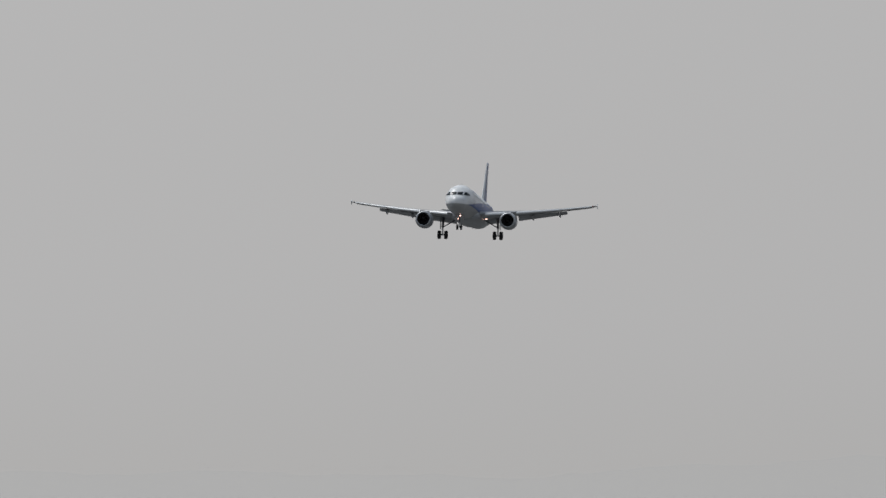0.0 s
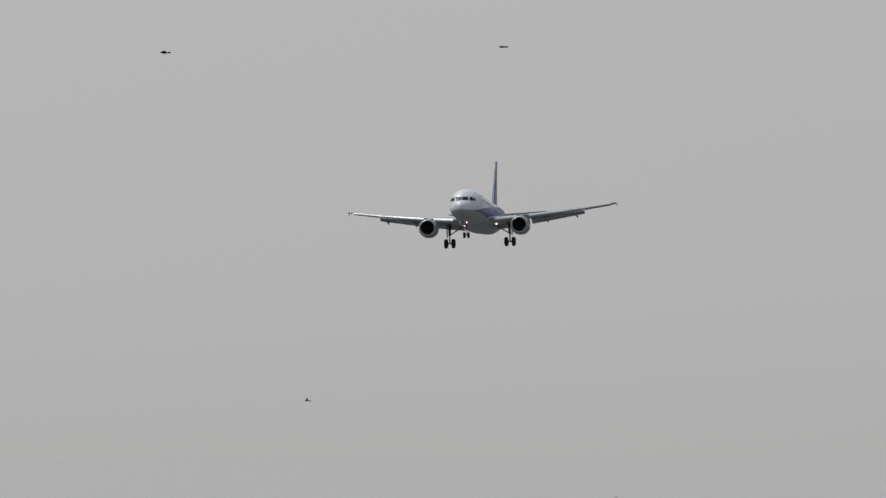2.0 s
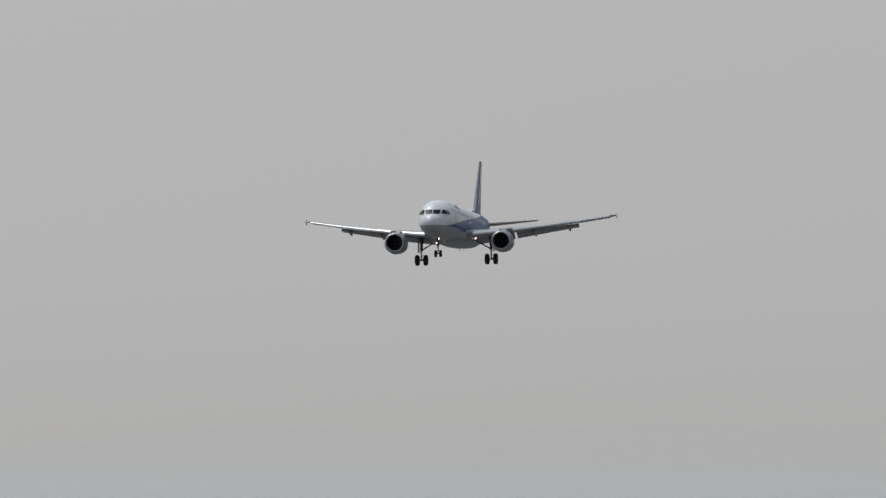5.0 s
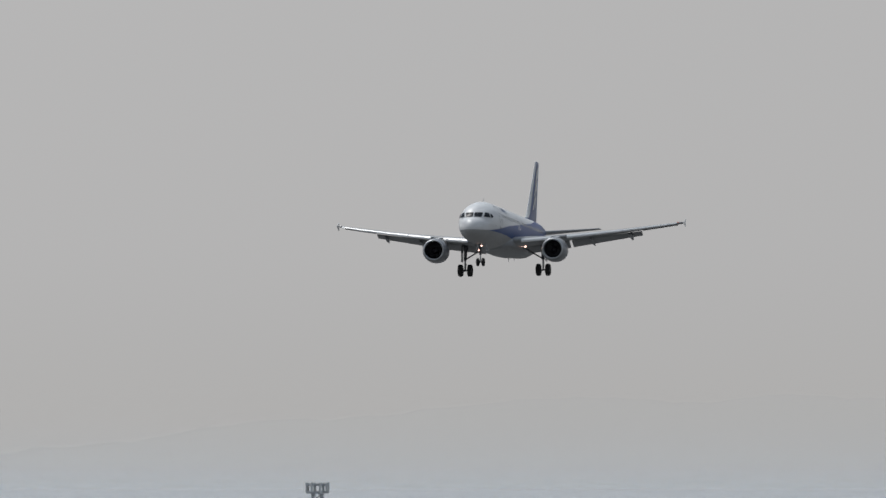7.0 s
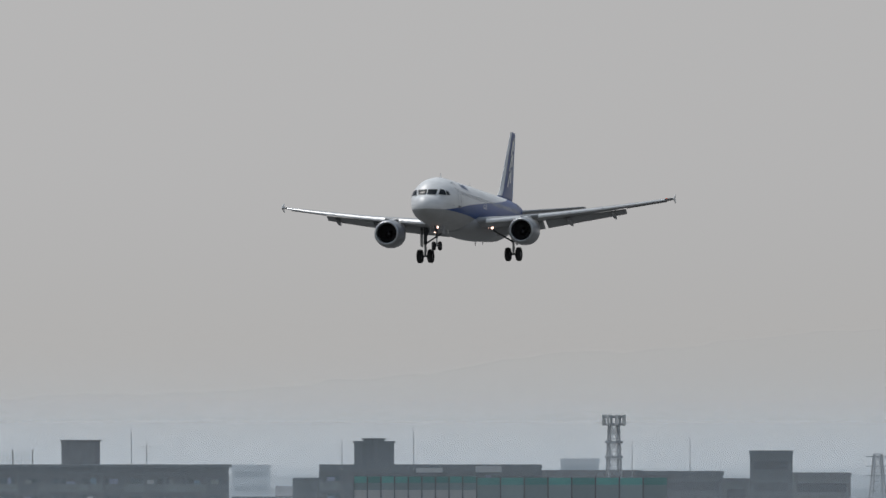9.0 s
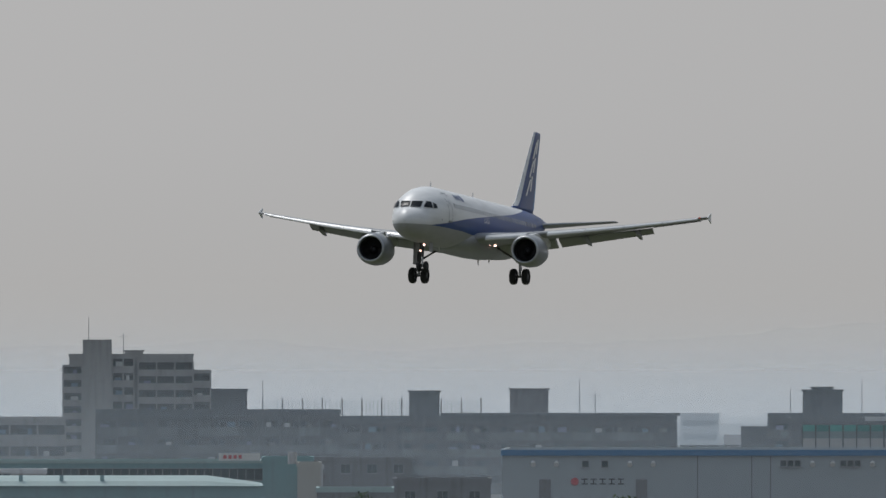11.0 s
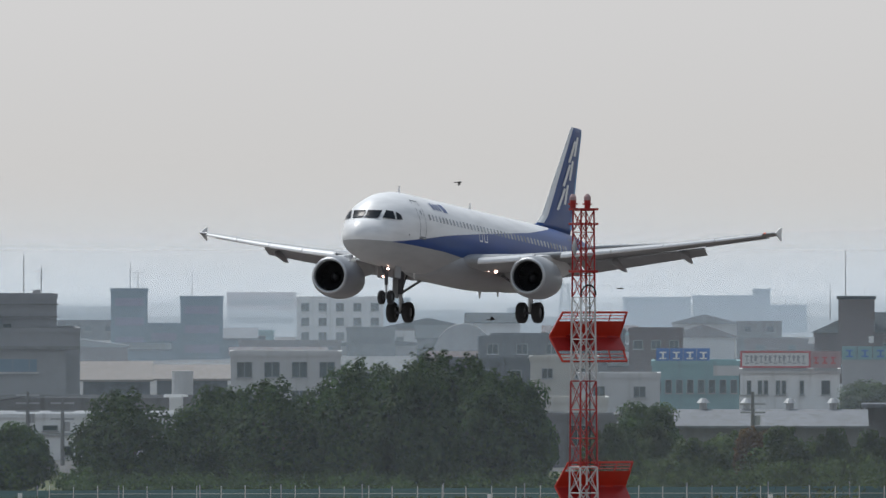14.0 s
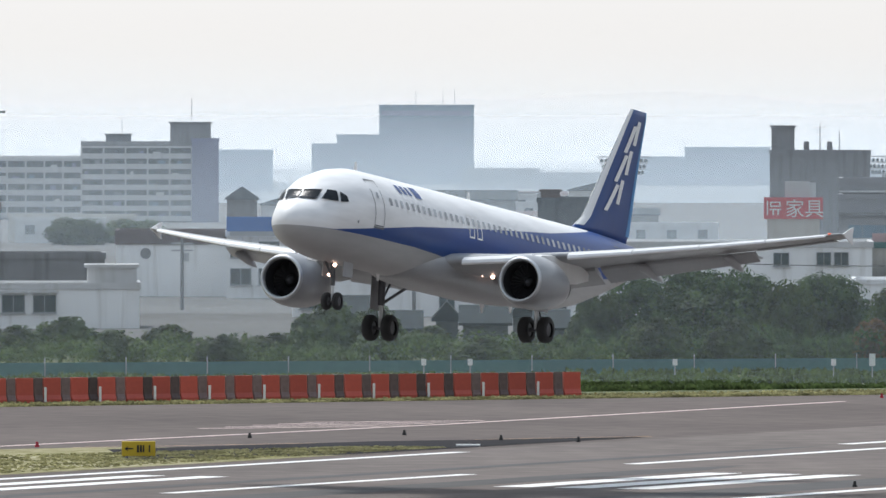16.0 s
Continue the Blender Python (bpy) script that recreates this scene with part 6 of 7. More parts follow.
def tree_template(seed, width, height, leaves, material, label, blobs=13, squat=False):
    rnd = random.Random(seed)
    ob = thing("tree", label, "tree", Matrix.Translation((0, 0, 0)), "airfield edge trees")
    bm = bmesh.new()
    tips = []
    th = height * (.22 if squat else .3)
    last, r = Vector((0, 0, -.2)), height * .028
    for i in range(3):
        p = Vector((rnd.uniform(-.15, .15), rnd.uniform(-.15, .15), th * (i + 1) / 3))
        add_tube(bm, last, p, r, r * .86, 8)
        last, r = p, r * .86
    for i in range(7):
        a = 2 * math.pi * i / 7 + rnd.uniform(-.3, .3)
        e = Vector((math.cos(a) * width * .3, math.sin(a) * width * .3, height * rnd.uniform(.5, .8)))
        mid = last.lerp(e, .5) + Vector((rnd.uniform(-.2, .2), rnd.uniform(-.2, .2), .25))
        add_tube(bm, last, mid, r * .6, r * .4, 6)
        add_tube(bm, mid, e, r * .4, r * .15, 5)
        tips.append(e)
    part("trunk", bm, BARK, ob, "brown bark trunk and limbs")
    verts, faces = [], []
    per = leaves // blobs
    for i in range(blobs):
        a = rnd.uniform(0, 6.28)
        q = rnd.random() ** .5
        zc = height * rnd.uniform(.1, .86)
        shrink = 1.0 - .62 * max(0, (zc / height - .42) / .5)
        rad = width * rnd.uniform(.1, .22)
        c = (math.cos(a) * q * width * .42 * shrink, math.sin(a) * q * width * .42 * shrink, zc)
        leaf_cloud(verts, faces, rnd, c, (rad, rad, min(rad * rnd.uniform(.8, 1.3), height - zc + .2)), per, .17)
    for i in range(blobs):                                   # shoots that break the outline
        a, q = rnd.uniform(0, 6.28), rnd.random() ** .5
        zc = height * (.97 - .5 * q * q) + rnd.uniform(-.3, .25)
        leaf_cloud(verts, faces, rnd, (math.cos(a) * q * width * .46, math.sin(a) * q * width * .46, zc), (width * .05, width * .05, height * rnd.uniform(.05, .1)), per // 7, .15)
    leaf_cloud(verts, faces, rnd, (0, 0, height * .42), (width * .42, width * .42, height * .42), leaves // 3, .24)
    me = bpy.data.meshes.new("crown")
    me.from_pydata([tuple(v) for v in verts], [], faces)
    me.materials.append(material)
    cr = new("crown", me)
    cr.parent = ob
    tagged(cr, "dense leafy crown")
    return ob


def put_trees(template, places, wd, ht):
    first = True
    for b, rng, w, h in places:
        m = Matrix.Translation(at(b, rng)) @ Matrix.Rotation(random.uniform(0, 6.28), 4, "Z") @ Matrix.Diagonal((w / wd, w / wd, h / ht, 1))
        if first:
            template.matrix_basis = m
            first = False
        else:
            made = copy_thing(template, m)
            made.matrix_basis = m


random.seed(4)
put_trees(tree_template(1, 8, 8, 9500, LEAF, "broad dark green broadleaf tree behind the fence", 34), [(5.1, 742, 8.8, 9.0), (5.5, 748, 9.4, 9.6), (4.62, 742, 8.4, 7.7), (9.1, 765, 10.5, 7.0), (5.75, 744, 7.5, 8.4), (3.85, 740, 8.0, 7.0), (1.35, 744, 8.4, 6.0), (1.95, 746, 8.6, 5.7)], 8, 8)
put_trees(tree_template(2, 7, 7, 8500, LEAF, "rounded dark green broadleaf tree behind the fence", 30), [(4.25, 746, 6.4, 6.0), (4.9, 746, 6, 7.2), (5.36, 738, 7.0, 8.6), (1.0, 740, 5.6, 5.6), (1.55, 742, 6.2, 5.9), (10.25, 762, 7.2, 7.4), (8.82, 760, 6.0, 6.6)], 7, 7)
put_trees(tree_template(3, 6, 6, 8000, LEAF, "rounded green broadleaf tree behind the fence", 28), [(3.29, 738, 5.4, 4.8), (1.28, 745, 6.0, 6.0), (2.0, 742, 5.8, 5.6), (4.35, 750, 5.6, 7.0), (5.9, 745, 5.4, 7.4), (10.7, 770, 6.8, 7.2), (6.55, 760, 6.0, 5.8)], 6, 6)
put_trees(tree_template(4, 6, 5, 7000, LEAF_BUSH, "lighter green bushy tree behind the fence", 28, True), [(7.7, 1000, 7.0, 4.4), (2.33, 738, 4.4, 4.6), (.8, 738, 4.2, 4.6), (1.8, 736, 4.8, 5.2), (11.6, 780, 6.5, 7.1), (6.95, 745, 4.5, 3.8), (9.5, 752, 5.5, 5.4), (8.0, 900, 4.6, 4.0), (9.95, 765, 4.6, 6.4), (2.6, 790, 3.6, 4.4), (-1.9, 1400, 9, 3.4), (-1.6, 1420, 10, 3.0)], 6, 5)
put_trees(tree_template(5, 4, 3, 5000, LEAF_BUSH, "low rounded green bush along the fence", 22, True),
          [(-2.5 + .27 * i, 722 + 9 * ((i * 7) % 5), random.uniform(3.2, 4.8), random.uniform(1.7, 2.6)) for i in range(13)] + [(6.35 + .23 * i, 728 + 7 * ((i * 3) % 6), random.uniform(3.4, 5.2), random.uniform(3.6, 5.0)) for i in range(20)]
          + [(-.6, 738, 5.5, 3.8), (-.35, 742, 4.6, 3.4), (1.1, 728, 4.5, 3.0), (1.5, 727, 4.2, 2.8), (3.1, 742, 3.5, 3.0), (11.2, 770, 5, 6.5), (12.0, 780, 5, 6.8)], 4, 3)
put_trees(tree_template(6, 4, 4, 4500, LEAF_RED, "reddish-brown autumn bush among green shrubs", 22, True), [(7.13, 735, 3.8, 4.5), (2.22, 730, 3.2, 2.9)], 4, 4)


def thicket(name, label, material, ways, count, seed, size=.17):
    """A tangled strip of shrubs along the fence, uneven in height and depth."""
    rnd = random.Random(seed)
    verts, faces = [], []
    for _ in range(count):
        b0, b1, r0, r1, h = rnd.choice(ways)
        b, r = rnd.uniform(b0, b1), rnd.uniform(r0, r1)
        hh = h * (.55 + .5 * (noise.noise(Vector((b * 2.3, r * .05, 0))) + .5)) * (.75 + .5 * rnd.random())
        c = at(b, r, hh * rnd.uniform(.1, .8))
        leaf_cloud(verts, faces, rnd, c, (rnd.uniform(.4, 1.1), rnd.uniform(.4, .9), rnd.uniform(.3, .7)), 22, size)
    me = bpy.data.meshes.new(name)
    me.from_pydata([tuple(v) for v in verts], [], faces)
    me.materials.append(material)
    return tagged(new(name, me), label, "shrubs", kind="stuff")


thicket("shrub_thicket", "tangled dark green shrubs behind the boundary fence", LEAF_BUSH, [(-3, 1.0, 722, 745, 1.9), (6.2, 9.2, 718, 750, 3.4), (9.0, 11.2, 730, 760, 3.8), (6.2, 9.2, 718, 740, 2.4)], 2300, 31)
thicket("shrub_thicket", "dark green undergrowth below the trees", LEAF, [(.7, 2.5, 726, 746, 2.6), (3.5, 6.1, 728, 746, 1.7)], 1300, 32)


def blades(name, label, material, spots, size, seed):
    rnd = random.Random(seed)
    verts, faces = [], []
    for p, h in spots:
        for _ in range(3):
            a = rnd.uniform(0, 3.14)
            d = Vector((math.cos(a), math.sin(a), 0)) * size * rnd.uniform(.6, 1.3)
            lean = Vector((rnd.uniform(-.3, .3), rnd.uniform(-.3, .3), 1)) * h * rnd.uniform(.6, 1.2)
            i = len(verts)
            verts += [tuple(p - d), tuple(p + d), tuple(p + lean + d * .2)]
            faces.append((i, i + 1, i + 2))
    me = bpy.data.meshes.new(name)
    me.from_pydata(verts, [], faces)
    me.materials.append(material)
    return tagged(new(name, me), label, "vegetation", kind="stuff")


rnd = random.Random(9)
spots = []
for _ in range(26000):
    b = rnd.uniform(-3.2, 11.5)
    r = 650 + 6 * b + 45 * rnd.random() ** 1.4
    if noise.noise(at(b, r) * .12) > -.25:
        h = .25 + .5 * max(0, .3 + noise.noise(at(b, r) * .06))
        spots.append((at(b, r), h * (.4 if b > 3.3 and r < 684 else .45 if r < 662 + 6 * b else 1)))
blades("weeds", "tall green weeds in front of the boundary fence", WEED, spots, .3, 3)
spots = [(at(b, 634 + 6 * b + 9 * q * q), .16) for b, q in ((rnd.uniform(-3.2, 9), rnd.random()) for _ in range(9000))]
blades("verge_grass", "short straw-coloured grass along the pavement edge", STRAW, spots, .22, 4)
spots = []
for _ in range(9000):
    u, q = rnd.uniform(-60, 36), rnd.random()
    spots.append((rw(u, -19.5 - q * min(20, (46 - u) * .42)), .09))
blades("island_grass", "bleached dry grass on the runway island", STRAW, spots, .2, 5)
sheet("dry_verge", [at(b, 634.5 + 6 * b) for b in (-6, -2, 2, 6, 10)] + [at(b, 643 + 6 * b) for b in (10, 6, 2, -2, -6)], .03, DRY_GRASS, "strip of dry yellow grass along the pavement", "grass")

# ---------------------------------------------------------------- fences, barrier, signs
WHITE_RAIL = mat("white_fence_paint", (0.5, 0.53, 0.48), 0.6, vary=0.12, scale=0.5, fine=3.0)
BARRIER_RED = mat("barrier_red_plastic", (0.42, 0.07, 0.045), 0.55, vary=0.12, scale=0.6, fine=4.0, random_tint=0.15)
BARRIER_DARK = mat("barrier_weathered_plastic", (0.13, 0.09, 0.085), 0.7, vary=0.3, scale=0.6, fine=4.0, random_tint=0.5)
TOWER_RED = mat("tower_red_paint", (0.37, 0.018, 0.016), 0.45, vary=0.1, scale=0.6, fine=4.0)
ANTENNA_RED = mat("antenna_orange_red", (0.58, 0.035, 0.014), 0.45, vary=0.1, scale=0.6, fine=4.0)
TOWER_WHITE = mat("tower_white_paint", (0.62, 0.62, 0.6), 0.5, vary=0.1, scale=0.6, fine=4.0)

fence = thing("white_fence", "white railed airfield fence with slightly leaning posts", "fence")
pts = [at(3.46 + .127 * i, 682 + .6 * i * .127) for i in range(50)]
for i, p in enumerate(pts):
    d = Vector((random.uniform(-.05, .05), 0, 0))
    part("post", tube(p + Vector((0, 0, -.2)), p + d + Vector((0, 0, 1.75 + random.uniform(-.04, .04))), .036, .03, 6), WHITE_RAIL, fence)
for k in range(4):
    z = .26 + .34 * k
    for a in range(0, 49):
        part("rail", tube(pts[a] + Vector((.055, 0, z)), pts[a + 1] + Vector((-.055, 0, z)), .016, .016, 5), WHITE_RAIL, fence)

gf = thing("boundary_fence", "low green mesh boundary fence on thin posts", "fence")
pts = [at(-5 + .42 * i, 696 + 3.2 * (-5 + .42 * i)) for i in range(46)]
for a, b in zip(pts, pts[1:]):
    d = (b - a).normalized()
    n_ = Vector((-d.y, d.x, 0)) * .02
    bm = bmesh.new()
    lo, hi = .05, .95
    vs = [bm.verts.new(p + s + Vector((0, 0, z))) for s in (-n_, n_) for p in (a + d * .04, b - d * .04) for z in (lo, hi)]
    for q in ((0, 1, 3, 2), (4, 6, 7, 5), (0, 4, 5, 1), (2, 3, 7, 6), (0, 2, 6, 4), (1, 5, 7, 3)):
        bm.faces.new([vs[i] for i in q])
    part("mesh_panel", bm, GREEN_NET, gf, "green mesh panel")
    part("post", tube(a + Vector((0, 0, -.2)), a + Vector((0, 0, 1.25)), .04, .04, 6), STEEL, gf)
for b, r, w, h in ((1.2, 690, .4, .5), (2.02, 690, .4, .5), (2.22, 689, .5, .95), (3.31, 690, .35, .5), (5.74, 690, .42, .4), (7.19, 690, .42, .4), (-.1, 690, .4, .5), (.14, 690, .4, .5)):
    ob = thing("marker_board", "small white marker board on a post", "marker", site(b, b + .001, r - 4)[0])
    part("board", box(-w * .38, w * .38, 0, .05, .85, .85 + h * .8), WHITE_SIGN, ob)
    part("post", box(-.04, .04, .055, .12, -.1, 1.0), STEEL, ob)


def barrier(name, label, material, length, tagged_post):
    ob = thing(name, label, "barrier", None, "red and dark barrier row")
    L = length / 2
    rr = [[(x, -.28, 0), (x, -.28, .2), (x, -.13, .45), (x, -.1, 1.42), (x, .1, 1.42), (x, .13, .45), (x, .28, .2), (x, .28, 0)] for x in (-L, -L + .03, L - .03, L)]
    for i in (0, 3):
        rr[i] = [(x, y * .9, z * .985 + .004) for x, y, z in rr[i]]
    part("body", loft(rr), material, ob)
    if tagged_post:
        part("reflector_post", box(-L - .05, -L + .09, -.34, -.285, .05, .9), WHITE_SIGN, ob, "thin white reflector post")
    return ob


def barrier_pose(k):
    b = .735 - .0705 - .1416 * k
    r = 643 + 5.15 * (b - .703) - .4
    return Matrix.Translation(at(b, r, .03)) @ Matrix.Rotation(-radians(b) + math.atan2(5.15, 11.2) * .95, 4, "Z"), b


reds = barrier("barrier", "red plastic road barrier in a row on the grass verge", BARRIER_RED, 1.06, False)
reds_post = barrier("barrier", "red plastic road barrier with white reflector post", BARRIER_RED, 1.06, True)
darks = barrier("barrier", "weathered dark brown road barrier between red ones", BARRIER_DARK, .52, False)
for k in range(34):
    m, b = barrier_pose(k)
    src = reds_post if k % 2 else reds
    if k < 2:
        src.matrix_basis = m
    else:
        copy_thing(src, m)
    m2, b = barrier_pose(k + .5)
    if k == 0:
        darks.matrix_basis = m2
    else:
        copy_thing(darks, m2)

SIGN_YELLOW = mat("sign_yellow", (0.55, 0.38, 0.02), 0.6, vary=0.08, scale=0.6, fine=4.0)
SIGN_BLACK = mat("sign_black", (0.015, 0.015, 0.016), 0.6, vary=0.1, scale=0.6, fine=4.0)
SIGN_RED = mat("sign_red", (0.4, 0.02, 0.04), 0.6, vary=0.08, scale=0.6, fine=4.0)
ob = thing("taxiway_sign", "yellow taxiway sign with black arrow on short legs", "sign", site(-1.66, -1.49, 527)[0])
part("board", box(-.8, .8, 0, .25, .12, .82, .02), SIGN_YELLOW, ob)
bm = bmesh.new()
add_box(bm, -.55, -.25, -.015, -.004, .44, .5)
v = [bm.verts.new((x, -.01, z)) for x, z in ((-.66, .47), (-.52, .6), (-.52, .34))]
bm.faces.new(v)
part("arrow", bm, SIGN_BLACK, ob)
for x0, x1 in ((-.08, .02), (.06, .16), (.2, .27), (.48, .55)):
    part("stroke", box(x0, x1, -.015, -.004, .3, .64), SIGN_BLACK, ob, "black sign stroke, not legible")
for x in (-.6, .6):
    part("leg", box(x - .04, x + .04, .1, .16, 0, .13), STEEL, ob)
ob = thing("runway_sign", "red runway sign with white characters beside a black panel", "sign", site(2.52, 2.64, 640)[0])
part("board", box(-.3, .82, 0, .25, .2, .95, .02), SIGN_RED, ob)
part("side_panel", box(-.75, -.32, 0, .25, .2, .95, .02), SIGN_BLACK, ob)
part("stroke", box(-.6, -.46, -.02, -.004, .38, .78), SIGN_YELLOW, ob)
cu = bpy.data.curves.new("sign_text", "FONT")
cu.body, cu.size, cu.extrude = "32L", .58, .008
cu.materials.append(WHITE_SIGN)
tx = new("sign_text", cu)
tx.parent, tx.location, tx.rotation_euler = ob, (-.2, -.015, .37), (radians(90), 0, 0)
for x in (-.6, .6):
    part("leg", box(x - .04, x + .04, .1, .16, -.05, .21), STEEL, ob)
for b, r, mt in ((2.27, 640, SIGN_RED), (3.12, 650, SIGN_RED), (-2.1, 545, SIGN_RED), (-1.0, 560, SIGN_BLACK), (-.2, 565, SIGN_BLACK), (.3, 556, SIGN_BLACK), (.7, 553, SIGN_BLACK), (2.13, 486, SIGN_BLACK), (2.5, 640, SIGN_BLACK)):
    ob = thing("edge_light", "small low airfield edge light", "airfield light", Matrix.Translation(at(b, r, .02)))
    part("base", tube((0, 0, 0), (0, 0, .1), .12, .1, 10), mt, ob)
    part("lens", tube((0, 0, .1), (0, 0, .26), .08, .06, 10), mt, ob)
ob = thing("white_slab", "small white concrete marker slab on the grass", "marker", site(.08, .18, 546)[0])
part("slab", box(-.6, .6, -.2, .2, .0, .12, .02), WHITE_SIGN, ob)
gable("grey_barn", "low weathered grey shed with shallow gabled roofs", 2.4, 2.78, 770, 2.1, 2.9, 6, CONCRETE, DARK_CONCRETE, along=False)
gable("grey_barn", "low weathered grey shed with shallow gabled roofs", 2.76, 3.04, 772, 2.2, 2.7, 6, DARK_CONCRETE, DARK_CONCRETE)
for b0, b1, r, e, along in ((-.62, -.3, 764, 3.9, True), (-.34, -.1, 756, 3.0, True), (-.06, .1, 770, 3.4, False), (.08, .36, 760, 3.3, True), (.34, .5, 774, 3.6, False), (.46, .66, 764, 2.9, True)):
    gable("small_house", "small old house with a tiled pitched roof behind bushes", b0, b1, r, e - 1.2, e, 6, DARK_CONCRETE, SLATE_ROOF, along=along)

# ---------------------------------------------------------------- glide-path antenna mast
mast = thing("antenna_mast", "red and white lattice mast with two red reflector antennas", "antenna mast", site(6.215, 6.235, 490)[0] @ Matrix.Rotation(radians(32), 4, "Z"))
for z0, z1, w0, w1, n, mt in ((-.3, 4.4, 0.99, 0.93, 3, TOWER_RED), (4.4, 6.7, 0.93, 0.88, 2, TOWER_WHITE), (6.7, 10.5, 0.88, 0.81, 3, TOWER_RED), (10.5, 14.2, 0.81, 0.73, 4, TOWER_WHITE), (14.2, 18.05, 0.73, 0.67, 4, TOWER_RED)):
    lattice(mast, "lattice_section", w0, w1, z0, z1, n, 0.028, mt, "red lattice section" if mt is TOWER_RED else "white lattice section")
for z in (15.3, 17.4, 18.05):
    part("platform", box(-.48, .48, -.48, .48, z, z + .1), TOWER_RED, mast)
part("cable", tube((.1, -.4, -.2), (.1, -.36, 15.5), .028, .028, 6), SIGN_BLACK, mast)
bm = bmesh.new()
for i in range(10):
    a, b = math.pi * i / 10, math.pi * (i + 1) / 10
    add_tube(bm, (.38 * math.cos(a), -.42, 14.3 + .45 * math.sin(a)), (.38 * math.cos(b), -.42, 14.3 + .45 * math.sin(b)), .04, sides=6)
bmesh.ops.remove_doubles(bm, verts=bm.verts, dist=.012)
part("cable_loop", bm, SIGN_BLACK, mast, "black looped feeder cable")
for x in (-.55, .2):
    lp = part("obstruction_light", tube((x, 0, 18.15), (x, 0, 18.5), .13, .15, 12), TOWER_RED, mast, "red obstruction light")
    part("lens", loft([[(x + r * math.cos(2 * math.pi * i / 12), r * math.sin(2 * math.pi * i / 12), z) for i in range(12)] for z, r in ((18.5, .16), (18.66, .15), (18.78, .06))]), PINK_WALL, lp)
    part("collar", tube((x, 0, 18.3), (x, 0, 18.36), .22, .22, 12), TOWER_RED, lp)
part("small_dish", loft([[(-.72 + .02 * k, .16 * s * math.cos(2 * math.pi * i / 14) - .3, 16.4 + .36 * s * math.sin(2 * math.pi * i / 14)) for i in range(14)] for k, s in ((0, .3), (1, .8), (3, 1.0), (5, .9))]), STEEL, mast, "small oval drum aerial")


def reflector(zc, dx):
    """A trough of two solid panels with open barred edges, held across the mast."""
    W, h = 1.82, 1.08
    rf = part("reflector", box(dx - W, dx + W, -.06, .0, zc - .03, zc + .03), ANTENNA_RED, mast, "orange-red trough reflector antenna")
    # profile in (y, z): open edge, panel edge, crease
    prof = {"upper": ((-.85, h), (-.55, .66), (0.0, 0.02)), "lower": ((-.85, -h), (-.55, -.62), (0.0, -0.02))}
    for nm, (e, p, c) in prof.items():
        rr = [[(dx + sx * W, c[0], zc + c[1]), (dx + sx * W * .985, p[0], zc + p[1]), (dx + sx * W * .985, p[0] - .02, zc + p[1] + .03), (dx + sx * W, c[0] - .05, zc + c[1])] for sx in (-1, 1)]
        part("panel", loft(rr), ANTENNA_RED if nm == "upper" else TOWER_RED, rf, "solid red reflector panel")
        bm = bmesh.new()
        for sx in (-1, 1):
            add_tube(bm, (dx + sx * W, c[0], zc + c[1]), (dx + sx * W * .92, e[0], zc + e[1]), .05, sides=6)
        add_tube(bm, (dx - W * .92, e[0], zc + e[1]), (dx + W * .92, e[0], zc + e[1]), .055, sides=6)
        for k in (0.33, .66):
            y, z = p[0] + (e[0] - p[0]) * k, p[1] + (e[1] - p[1]) * k
            add_tube(bm, (dx - W * .96, y, zc + z), (dx + W * .96, y, zc + z), .02, sides=5)
        for k in (-.5, 0, .5):
            add_tube(bm, (dx + k * W, p[0], zc + p[1]), (dx + k * W * .95, e[0], zc + e[1]), .03, sides=5)
        part("edge_bar", bm, ANTENNA_RED, rf, "barred open edge of the reflector")
    for x in (-1.0, 0, 1.0):
        part("dipole", tube((dx + x, -.35, zc), (dx + x + .5, -.35, zc), .04, .04, 6), TOWER_RED, rf)
    part("arm", box(dx - 1.0, dx - .4, -1.0, -.064, zc - .08, zc + .08), TOWER_RED, rf)
    rf.location.y = 1.35


reflector(12.45, .9)
reflector(5.8, 1.2)

# ---------------------------------------------------------------- haze

# haze is imitated by tinted upright sheets that thin out with height
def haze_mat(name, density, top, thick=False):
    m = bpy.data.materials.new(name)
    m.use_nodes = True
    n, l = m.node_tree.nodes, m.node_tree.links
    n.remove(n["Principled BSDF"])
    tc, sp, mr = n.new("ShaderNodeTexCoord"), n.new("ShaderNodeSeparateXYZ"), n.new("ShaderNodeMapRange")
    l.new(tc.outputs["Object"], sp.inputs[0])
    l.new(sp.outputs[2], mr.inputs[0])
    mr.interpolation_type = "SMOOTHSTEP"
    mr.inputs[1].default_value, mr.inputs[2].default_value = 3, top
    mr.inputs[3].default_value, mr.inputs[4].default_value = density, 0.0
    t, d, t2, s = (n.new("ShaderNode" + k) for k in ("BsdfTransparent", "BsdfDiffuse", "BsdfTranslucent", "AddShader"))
    d.inputs["Color"].default_value = (0.55, 0.55, 0.545, 1) if thick else (0.525, 0.6, 0.66, 1)      # haze tint put into the sheet, for light scattered back and onward by droplets
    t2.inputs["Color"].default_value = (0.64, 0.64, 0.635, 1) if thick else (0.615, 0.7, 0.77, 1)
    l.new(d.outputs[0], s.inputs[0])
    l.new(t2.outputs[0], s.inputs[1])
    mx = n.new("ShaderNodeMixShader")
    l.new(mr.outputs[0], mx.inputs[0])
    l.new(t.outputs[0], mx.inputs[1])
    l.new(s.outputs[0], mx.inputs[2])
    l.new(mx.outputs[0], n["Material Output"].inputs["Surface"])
    return m


